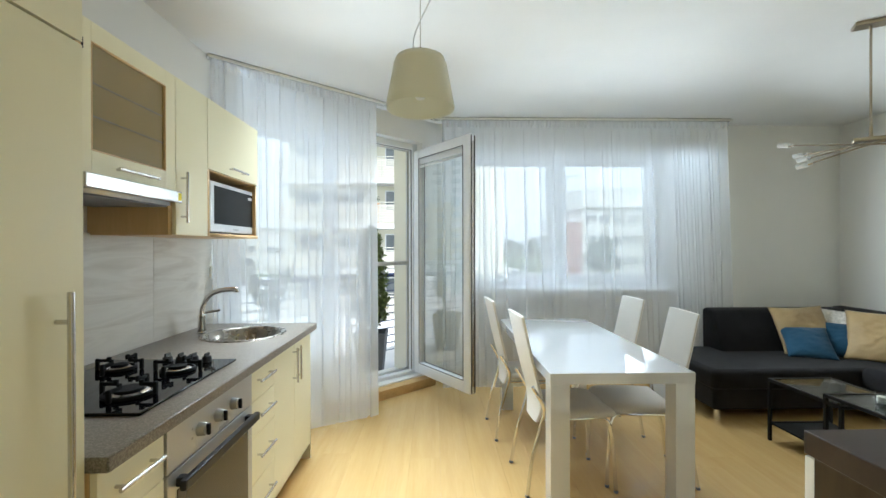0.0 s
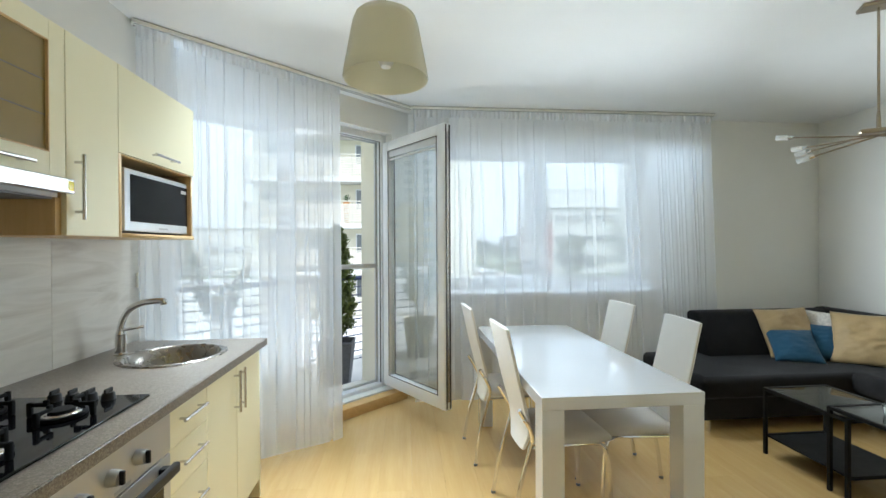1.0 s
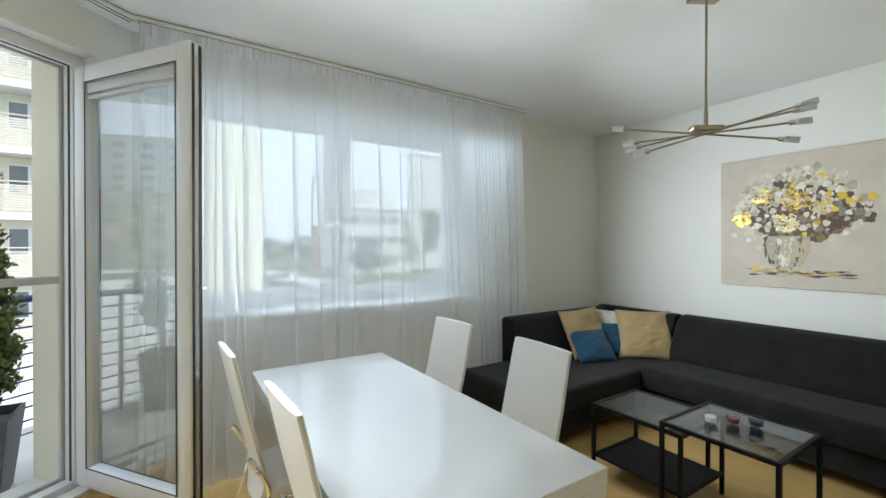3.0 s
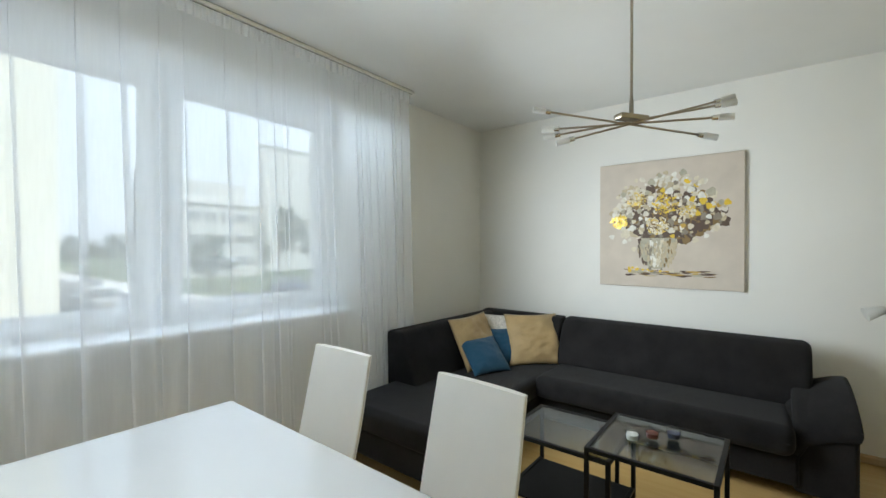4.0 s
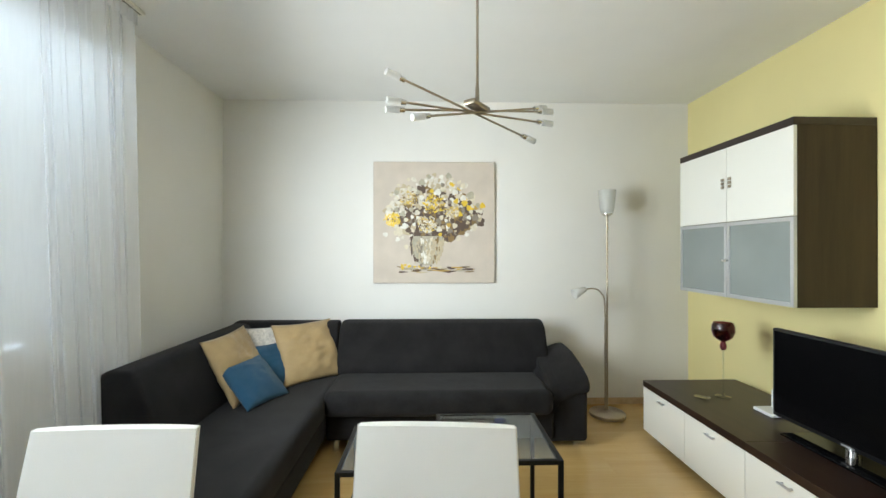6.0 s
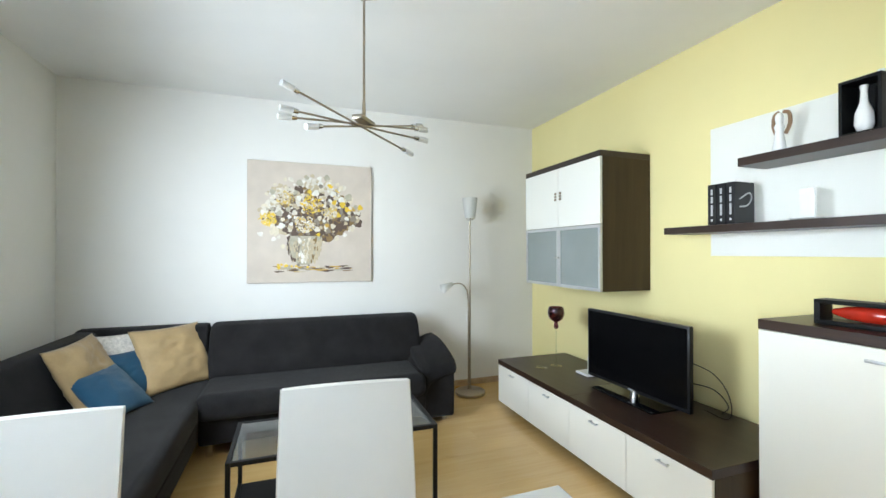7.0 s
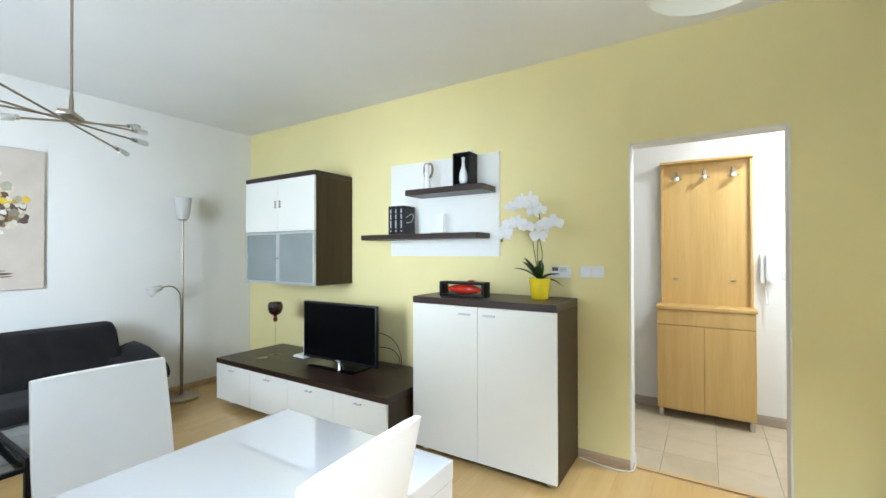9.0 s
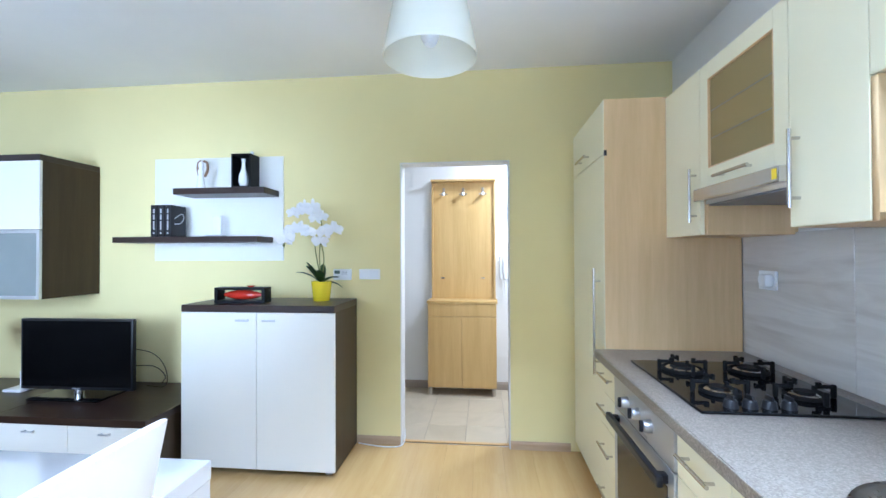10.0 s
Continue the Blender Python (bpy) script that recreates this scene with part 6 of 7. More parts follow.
# worktop with a round hole for the sink
SKX, SKY, SKR = -1.005, 2.185, 0.205
wt = bmesh.new()
XA, XB, YA, YB = KB, -0.690, 0.766, 2.520
n = 48
inner, ring = [], []
for k in range(n):
    a = 2 * math.pi * k / n
    c, s = math.cos(a), math.sin(a)
    inner.append((SKX + SKR * c, SKY + SKR * s))
    f = min((XB - SKX) / c if c > 1e-6 else 9, (XA - SKX) / c if c < -1e-6 else 9, (YB - SKY) / s if s > 1e-6 else 9, (1.86 - SKY) / s if s < -1e-6 else 9)
    ring.append((SKX + f * c, SKY + f * s))
for z, flip in ((CT, False), (CT - 0.038, True)):
    vi = [wt.verts.new((*p, z)) for p in inner]
    vo = [wt.verts.new((*p, z)) for p in ring]
    for k in range(n):
        q = (vi[k], vo[k], vo[(k + 1) % n], vi[(k + 1) % n])
        wt.faces.new(q[::-1] if flip else q)
bmesh.ops.recalc_face_normals(wt, faces=wt.faces[:])
for x, y in ((XA, YB), (XB, YB), (XA, 1.86), (XB, 1.86)):
    near = sorted(ring, key=lambda p: (p[0] - x) ** 2 + (p[1] - y) ** 2)[:2]
    for z in (CT, CT - 0.038):
        wt.faces.new([wt.verts.new((*near[0], z)), wt.verts.new((x, y, z)), wt.verts.new((*near[1], z))])
box((XA, YA, CT - 0.038), (XB, 1.86, CT), bm=wt)
worktop = single("worktop", wt, M_GRANITE, "speckled grey-brown laminate kitchen worktop", "worktop", smooth=False)
part("edge_band", box((XB - 0.0005, YA, CT - 0.038), (XB + 0.006, YB, CT - 0.001), 0.003), M_GRANITE, worktop, "rounded front edge of the worktop")
part("edge_band", box((XA, YB - 0.0005, CT - 0.038), (XB + 0.004, YB + 0.004, CT - 0.0005), 0.0015), M_GRANITE, worktop)

sk = thing("sink", "round stainless steel sink set into the worktop", "sink", (SKX, SKY, CT))
part("bowl", lathe([(0.228, 0.001), (0.226, 0.006), (0.205, 0.006), (0.196, 0.0), (0.186, -0.05), (0.165, -0.135), (0.12, -0.155), (0.03, -0.158), (0, -0.158)], (SKX, SKY, CT), 56), M_SINK, sk, smooth="all")
part("drain", lathe([(0, -0.157), (0.035, -0.157), (0.038, -0.153), (0.03, -0.150), (0, -0.150)], (SKX, SKY, CT), 24), M_CHROME, sk)
part("overflow", turned(lathe([(0, 0), (0.013, 0), (0.013, 0.004), (0, 0.004)], n=16), Matrix.Translation((SKX - 0.186, SKY - 0.03, CT - 0.05)) @ Euler((0, radians(90), 0)).to_matrix().to_4x4()), M_GASKET_GAP, sk)
TXX, TY = -1.262, 2.215
tp = thing("tap", "chrome single-lever kitchen tap with a curved spout", "tap", (TXX, TY, CT))
part("body", lathe([(0, 0), (0.028, 0), (0.028, 0.006), (0.023, 0.012), (0.022, 0.09), (0.024, 0.10), (0.015, 0.115), (0, 0.115)], (TXX, TY, CT), 28), M_CHROME, tp)
part("spout", tube(spline([(TXX, TY, CT + 0.08), (TXX + 0.005, TY - 0.002, CT + 0.15), (TXX + 0.045, TY - 0.01, CT + 0.215), (TXX + 0.11, TY - 0.02, CT + 0.248), (TXX + 0.205, TY - 0.03, CT + 0.258), (TXX + 0.212, TY - 0.03, CT + 0.240)], 8), 0.0145, 14), M_CHROME, tp)
part("lever", tube(spline([(TXX, TY, CT + 0.11), (TXX + 0.03, TY + 0.0, CT + 0.122), (TXX + 0.10, TY + 0.01, CT + 0.132)], 6), 0.007, 10), M_CHROME, tp)

# gas hob
hbx = thing("gas_hob", "black glass gas hob with four burners and cast grates", "hob", (-1.04, 1.305, CT))
part("glass", box((-1.30, 1.005, CT + 0.001), (-0.780, 1.608, CT + 0.010), 0.003), M_HOBGLASS, hbx, "black glass plate")
for bx, by, r in ((-1.17, 1.17, 0.045), (-1.17, 1.455, 0.034), (-0.925, 1.165, 0.052), (-0.925, 1.43, 0.038)):
    br = part("burner", lathe([(0, 0.010), (r + 0.012, 0.010), (r + 0.010, 0.018), (r, 0.024), (0, 0.024)], (bx, by, CT), 28), M_STEEL, hbx, "steel burner ring")
    part("burner_cap", lathe([(0, 0.024), (r * 0.85, 0.024), (r * 0.8, 0.033), (0, 0.034)], (bx, by, CT), 28), M_CASTIRON, br)
    gb = bmesh.new()
    for k in range(4):
        a = radians(45 + 90 * k)
        c, s = math.cos(a), math.sin(a)
        own = box((0.034, -0.005, 0.040), (0.092, 0.005, 0.052), 0.003)
        box((0.080, -0.0065, 0.010), (0.094, 0.0065, 0.054), 0.004, bm=own)
        box((0.034, -0.005, 0.050), (0.050, 0.005, 0.060), 0.003, bm=own)
        merge(gb, turned(own, Matrix.Translation((bx, by, CT)) @ Euler((0, 0, a - radians(45))).to_matrix().to_4x4()))
    lathe([(r + 0.016, 0.010), (r + 0.024, 0.012), (r + 0.024, 0.022), (r + 0.016, 0.024)], (bx, by, CT), 24, gb)
    part("grate", gb, M_CASTIRON, hbx, "black enamelled pan support")
for k in range(4):
    kn = part("knob", lathe([(0, 0.010), (0.021, 0.010), (0.018, 0.030), (0.015, 0.034), (0, 0.034)], (-1.05 + 0.055 * k, 1.565, CT), 20), M_BLACK, hbx)
    part("grip", box((-1.05 + 0.055 * k - 0.004, 1.547, CT + 0.032), (-1.05 + 0.055 * k + 0.004, 1.583, CT + 0.048), 0.003), M_BLACK, kn)


# upper cabinets
def u_front(parent, y0, y1, z0, z1, label="cream lacquered front"):
    return part("door", box((UF - 0.018, y0 + 0.0015, z0 + 0.0015), (UF, y1 - 0.0015, z1 - 0.0015), 0.0015), M_CREAM, parent, label)


def upper(y0, y1, label):
    uc = thing("upper_cabinet", label, "cabinet", (-1.2, (y0 + y1) / 2, UP0), "upper units")
    return uc


UY = (0.767, 1.092, 1.600, 1.858, 2.448)
for a, b, hy in ((UY[0], UY[1], 1.060), (UY[2], UY[3], 1.640)):
    uc = upper(a, b, "narrow cream upper cabinet with a tall bar handle")
    part("body", box((-1.398, a + 0.001, UP0), (UF - 0.019, b - 0.001, UP1)), M_MAPLE, uc)
    d = u_front(uc, a, b, UP0, UP1)
    bar_handle(d, (UF, hy, 1.475), (UF, hy, 1.70), EASTWARD)
uc = upper(UY[1], UY[2], "cream upper cabinet with a frosted glass door above the hood")
part("body", box((-1.398, UY[1] + 0.001, 1.609), (UF - 0.045, UY[2] - 0.001, UP1)), M_MAPLE, uc)
gf = bmesh.new()
a, b, z0, z1 = UY[1] + 0.0015, UY[2] - 0.0015, 1.610, UP1 - 0.0015
for p, q in (((a, z0), (a + 0.062, z1)), ((b - 0.062, z0), (b, z1)), ((a + 0.062, z0), (b - 0.062, z0 + 0.075)), ((a + 0.062, z1 - 0.065), (b - 0.062, z1))):
    box((UF - 0.018, p[0], p[1]), (UF, q[0], q[1]), 0.0015, bm=gf)
gd = part("glass_door", gf, M_CREAM, uc, "cream framed flap door")
gl = bmesh.new()
for p, q in (((a + 0.0625, z0 + 0.0755), (a + 0.066, z1 - 0.0655)), ((b - 0.066, z0 + 0.0755), (b - 0.0625, z1 - 0.0655)), ((a + 0.066, z0 + 0.0755), (b - 0.066, z0 + 0.079)), ((a + 0.066, z1 - 0.069), (b - 0.066, z1 - 0.0655))):
    box((UF - 0.019, p[0], p[1]), (UF + 0.0005, q[0], q[1]), bm=gl)
part("edge_trim", gl, M_MAPLE, gd, smooth=False)
part("pane", box((UF - 0.014, a + 0.066, z0 + 0.079), (UF - 0.009, b - 0.066, z1 - 0.069)), M_FROSTGREY, gd, "grey-brown frosted glass", False)
for z in (1.80, 1.91):
    part("shelf_line", box((UF - 0.0095, a + 0.066, z), (UF - 0.0085, b - 0.066, z + 0.004)), M_SHELFLINE, gd, smooth=False)
bar_handle(gd, (UF, 1.24, 1.640), (UF, 1.45, 1.640), EASTWARD)

hd_th = thing("cooker_hood", "slim pull-out cooker hood with a steel front", "cooker hood", (-1.2, 1.346, 1.50))
part("body", box((-1.398, UY[1] + 0.022, 1.545), (UF - 0.01, UY[2] - 0.022, 1.606)), M_SILVER, hd_th)
part("front", box((UF - 0.008, UY[1] + 0.003, 1.557), (UF + 0.03, UY[2] - 0.003, 1.606), 0.004), M_STEEL, hd_th, "brushed steel front strip")
part("filter", box((-1.36, UY[1] + 0.03, 1.538), (UF - 0.02, UY[2] - 0.03, 1.545)), M_WIRE, hd_th, "grey grease filter")
part("sticker", box((UF + 0.0302, UY[2] - 0.030, 1.566), (UF + 0.0308, UY[2] - 0.008, 1.598), 0.0), M_YELLOWPOT, hd_th, "small yellow label", False)
for y in (UY[1] + 0.0005, UY[2] - 0.0185):
    part("side_panel", box((-1.398, y, UP0), (UF - 0.02, y + 0.018, 1.545)), M_MAPLE, hd_th, "maple side panel", False)

uc = upper(UY[3], UY[4], "cream upper cabinet with a niche for the microwave")
part("body", box((-1.398, UY[3] + 0.001, 1.755), (UF - 0.019, UY[4], UP1)), M_MAPLE, uc)
part("side_panel", box((-1.398, UY[3] + 0.001, UP0), (UF - 0.002, UY[3] + 0.019, 1.755)), M_MAPLE, uc)
part("side_panel", box((-1.398, UY[4] - 0.018, UP0 + 0.018), (UF - 0.010, UY[4], 1.755)), M_MAPLE, uc)
part("shelf", box((-1.398, UY[3] + 0.019, UP0), (UF - 0.002, UY[4], UP0 + 0.018)), M_MAPLE, uc)
part("back_panel", box((-1.398, UY[3] + 0.019, UP0 + 0.018), (-1.392, UY[4] - 0.018, 1.755)), M_MAPLE, uc)
d = u_front(uc, UY[3], UY[4], 1.757, UP1)
bar_handle(d, (UF, 2.06, 1.795), (UF, 2.25, 1.795), EASTWARD)
mw = thing("microwave", "silver microwave oven with a dark door in the cabinet niche", "microwave", (-1.2, 2.17, 1.44))
part("case", box((-1.385, 1.93, 1.446), (UF - 0.050, 2.425, 1.715), 0.004), M_BLACK, mw)
md = part("door", box((UF - 0.050, 1.93, 1.448), (UF - 0.025, 2.425, 1.713), 0.005), M_SILVER, mw, "silver door frame")
part("window", box((UF - 0.0252, 1.965, 1.490), (UF - 0.0235, 2.425 - 0.004, 1.690)), M_SCREEN, md, "dark glass window", False)
part("brand_bar", box((UF - 0.0236, 2.36, 1.655), (UF - 0.0228, 2.41, 1.672)), M_TEXTPALE, md, smooth=False)
part("print_bar", box((UF - 0.0250, 2.17, 1.463), (UF - 0.0240, 2.24, 1.470)), M_TEXTGREY, md, smooth=False)
for y in (1.96, 2.40):
    part("foot", lathe([(0, 0), (0.012, 0), (0.012, 0.010), (0, 0.010)], (-1.15, y, 1.438), 10), M_BLACK, mw)

# sockets over the worktop
for y, z, nm in ((0.955, 1.225, "white double power socket on the tiled splashback"), (2.575, 1.20, "ivory power socket beside the curtain")):
    sc_ = thing("power_socket", nm, "socket", (-1.385, y, z))
    w = 0.055 if y < 2 else 0.04
    part("plate", box((-1.387, y - w, z - 0.042), (-1.375, y + w, z + 0.042), 0.004), M_PVC if y < 2 else M_IVORY, sc_)
    for k in ((-0.5, 0.5) if y < 2 else (0,)):
        part("insert", turned(lathe([(0, 0.003), (0.019, 0.003), (0.021, 0.006), (0.024, 0.006), (0.024, 0), (0, 0)], n=20), Matrix.Translation((-1.375, y + k * 0.052, z)) @ Euler((0, radians(90), 0)).to_matrix().to_4x4()), M_PVC, sc_)
single("plug", box((-1.372, 0.962, 1.20), (-1.335, 1.005, 1.252), 0.006), M_PVC, "white plug pushed into the socket", "plug")

# ---- hall: coat rack over a shoe cabinet ----
hc = thing("shoe_cabinet", "beech shoe cabinet with a drawer and two doors in the hall", "cabinet", (0.07, -1.12, 0))
part("body", box((-0.255, HB + 0.002, 0.075), (0.395, -1.045, 0.872)), M_BEECH, hc)
part("top", box((-0.265, HB + 0.002, 0.872), (0.405, -1.02, 0.898), 0.003), M_BEECH, hc)
part("drawer_front", box((-0.254, -1.045, 0.752), (0.394, -1.027, 0.868), 0.002), M_BEECH, hc)
part("door", box((0.0715, -1.045, 0.078), (0.394, -1.027, 0.746), 0.002), M_BEECH, hc)
part("door", box((-0.254, -1.045, 0.078), (0.0685, -1.027, 0.746), 0.002), M_BEECH, hc)
for x in (-0.23, 0.37):
    part("foot", lathe([(0, 0), (0.018, 0), (0.018, 0.075), (0, 0.075)], (x, -1.06, 0), 12), M_STEEL, hc)
    part("foot", lathe([(0, 0), (0.018, 0), (0.018, 0.075), (0, 0.075)], (x, -1.20, 0), 12), M_STEEL, hc)
cr = thing("coat_rack", "beech panel with three coat hooks above the shoe cabinet", "coat rack", (0.065, HB, 0.9))
part("panel", box((-0.235, HB + 0.002, 0.899), (0.360, HB + 0.02, 2.055), 0.001), M_BEECH, cr)
for x in (-0.253, 0.360):
    part("side_strip", box((x, HB + 0.002, 0.899), (x + 0.018, HB + 0.05, 2.055), 0.001), M_BEECH, cr)
part("top", box((-0.255, HB + 0.002, 2.055), (0.380, HB + 0.115, 2.073), 0.002), M_BEECH, cr)
for x in (-0.13, 0.064, 0.258):
    hk = box((x - 0.012, HB + 0.02, 1.925), (x + 0.012, HB + 0.034, 2.0), 0.003)
    tube([(x, HB + 0.03, 1.935), (x, HB + 0.075, 1.93)], 0.009, 10, hk)
    tube([(x - 0.04, HB + 0.058, 1.932), (x + 0.04, HB + 0.058, 1.932)], 0.007, 8, hk)
    h_ = part("hook", hk, M_NICKEL, cr, "steel coat hook")
    part("hook_knob", lathe([(0, -0.018), (0.016, -0.012), (0.018, 0.0), (0.016, 0.014), (0, 0.018)], (x, HB + 0.082, 1.93), 14), M_PORCELAIN, h_)
for x in (-0.13, 0.27):
    part("peg", box((x - 0.018, HB + 0.02, 1.10), (x + 0.018, HB + 0.028, 1.108)), M_CHROME, cr, smooth=False)
ic = thing("intercom", "white wall intercom handset in the hall", "intercom", (-0.33, HB, 1.2))
part("case", box((-0.375, HB + 0.001, 1.09), (-0.295, HB + 0.04, 1.32), 0.006), M_PVC, ic)
part("handset", box((-0.36, HB + 0.04, 1.10), (-0.325, HB + 0.065, 1.31), 0.010), M_PVC, ic)
part("cord", tube(spline([(-0.34, HB + 0.05, 1.10), (-0.35, HB + 0.05, 1.0), (-0.335, HB + 0.04, 0.93), (-0.32, HB + 0.03, 1.09)], 8), 0.004, 6), M_PVC, ic)
sw2 = thing("light_switch", "white light switch in the hall", "switch", (-0.47, HB, 1.16))
part("plate", box((-0.51, HB + 0.001, 1.12), (-0.43, HB + 0.010, 1.20), 0.003), M_PVC, sw2)
part("rocker", box((-0.50, HB + 0.010, 1.13), (-0.44, HB + 0.014, 1.19), 0.003), M_PVC, sw2)

# ---- balcony ----
bal = slant_box(-1.4, 3.4, 0.555, 1.75, -0.22, -0.02)
single("balcony_floor", bal, M_CONCRETE, "pale concrete balcony floor", "balcony floor", kind="structure", smooth=False)
single("balcony_slab_above", slant_box(-1.6, 3.2, 0.56, 0.78, 2.72, 2.92), M_FACADEWHITE, "white underside of the balcony above", "balcony slab", kind="structure", smooth=False)
rl = thing("railing", "balcony railing with a dark blue handrail and thin horizontal bars", "railing", tuple(dg(1.0, 1.65, -0.2)))
RO = 1.60
part("handrail", tube([dg(-1.4, RO, 0.99), dg(3.35, RO, 0.99)], 0.028, 12), M_RAIL, rl, "dark blue handrail")
for k in range(11):
    part("bar", tube([dg(-1.4, RO, 0.88 - k * 0.10), dg(3.35, RO, 0.88 - k * 0.10)], 0.0075, 6), M_RAIL, rl)
for k in range(49):
    part("mesh_wire", tube([dg(-1.4 + k * 0.1, RO + 0.006, -0.13), dg(-1.4 + k * 0.1, RO + 0.006, 0.93)], 0.0016, 5), M_WIRE, rl)
for s in (-1.35, -0.15, 1.05, 3.3):
    part("post", tube([dg(s, RO, -0.2), dg(s, RO, 0.99)], 0.018, 10), M_RAIL, rl)


def planter(at, w, h, label):
    x, y, z = at
    pt = thing("planter", label, "planter", at)
    bm = bmesh.new()
    lo = [bm.verts.new((x + sx * w * 0.36, y + sy * w * 0.36, z)) for sx, sy in ((-1, -1), (1, -1), (1, 1), (-1, 1))]
    hi = [bm.verts.new((x + sx * w * 0.5, y + sy * w * 0.5, z + h)) for sx, sy in ((-1, -1), (1, -1), (1, 1), (-1, 1))]
    li = [bm.verts.new((x + sx * w * 0.45, y + sy * w * 0.45, z + h)) for sx, sy in ((-1, -1), (1, -1), (1, 1), (-1, 1))]
    bt = [bm.verts.new((x + sx * w * 0.43, y + sy * w * 0.43, z + h - 0.05)) for sx, sy in ((-1, -1), (1, -1), (1, 1), (-1, 1))]
    for a, b in ((lo, hi), (hi, li), (li, bt)):
        for k in range(4):
            bm.faces.new((a[k], a[(k + 1) % 4], b[(k + 1) % 4], b[k]))
    bm.faces.new(bt)
    bm.faces.new(lo[::-1])
    bmesh.ops.recalc_face_normals(bm, faces=bm.faces[:])
    part("pot", bm, M_POTGREY, pt, smooth=False)
    return pt


def leafy(bm, c, r, n, rnd, size):
    """A clump of n small blades round c."""
    for _ in range(n):
        d = Vector((rnd.gauss(0, 1), rnd.gauss(0, 1), rnd.gauss(0, 1))).normalized()
        p = Vector(c) + d * r * rnd.uniform(0.3, 1.0)
        e = Vector((rnd.gauss(0, 1), rnd.gauss(0, 1), rnd.gauss(0, 1) + 0.8)).normalized() * size * rnd.uniform(0.6, 1.3)
        f = e.cross(d).normalized() * size * 0.28 if e.cross(d).length > 1e-4 else Vector((size * 0.3, 0, 0))
        v = [bm.verts.new(p - f * 0.6), bm.verts.new(p + f), bm.verts.new(p + e), bm.verts.new(p + e * 0.5 - f * 1.2)]
        bm.faces.new(v)


def conifer(at, h, r, seed, label):
    rnd = random.Random(seed)
    th = thing("conifer", label, "plant", at)
    x, y, z = at
    part("trunk", tube([(x, y, z - 0.02), (x + 0.01, y, z + h * 0.5), (x, y, z + h * 0.93)], 0.014, 7, r_end=0.003), M_BARK, th)
    bm = bmesh.new()
    for k in range(270):
        t = rnd.random() ** 0.9
        rr = r * (1 - t) ** 0.55 * min(1.0, 0.45 + t * 3.2) * rnd.uniform(0.55, 1.05)
        a = rnd.uniform(0, 6.283)
        leafy(bm, (x + rr * math.cos(a), y + rr * math.sin(a), z + h * (0.08 + 0.9 * t)), 0.055, 26, rnd, 0.040)
    part("crown", bm, M_CONIFER, th, smooth=False)


pot_at = tuple(dg(1.80, 0.86, -0.02))
planter(pot_at, 0.34, 0.46, "tall woven grey planter on the balcony")
conifer((pot_at[0], pot_at[1], pot_at[2] + 0.43), 1.18, 0.225, 5, "slim green conifer growing in the grey planter")
for k, s in enumerate((-0.35, 0.25, 0.85)):
    p = tuple(dg(s, 1.30, -0.02))
    planter(p, 0.32, 0.50, "woven grey planter by the railing")
    rnd = random.Random(40 + k)
    sh = thing("shrub", "leafy green shrub in a planter on the balcony", "plant", (p[0], p[1], p[2] + 0.46))
    bm = bmesh.new()
    st = bmesh.new()
    for j in range(9):
        tip = Vector((p[0] + rnd.uniform(-0.26, 0.26), p[1] + rnd.uniform(-0.26, 0.26), p[2] + 0.46 + rnd.uniform(0.35, 0.85)))
        mid = Vector((p[0], p[1], p[2] + 0.46)).lerp(tip, 0.5) + Vector((0, 0, 0.06))
        tube(spline([(p[0], p[1], p[2] + 0.42), mid, tip], 4), 0.004, 5, st)
        for q in range(6):
            leafy(bm, mid.lerp(tip, q / 5), 0.07, 9, rnd, 0.06)
    part("stems", st, M_BARK, sh)
    part("foliage", bm, M_BUSH, sh, smooth=False)

# ---- outdoors ----
G = -3.1
single("ground", box((-900, -900, G - 0.5), (900, 900, G)), M_GRASS, "grass ground around the houses", "ground", kind="structure", smooth=False)
single("road", box((6, 4, G), (13, 400, G + 0.02)), M_ASPHALT, "grey asphalt street", "road", kind="structure", smooth=False)
single("pavement", box((13, 4, G), (16.5, 400, G + 0.12)), M_PAVE, "pale paved footpath with a kerb", "pavement", kind="structure", smooth=False)
single("pavement", box((-90, 3, G), (6, 62.0, G + 0.06)), M_PAVE, "pale paved yard", "pavement", kind="structure", smooth=False)
single("road", box((16.5, 34, G), (120, 42, G + 0.02)), M_ASPHALT, "grey asphalt side street", "road", kind="structure", smooth=False)


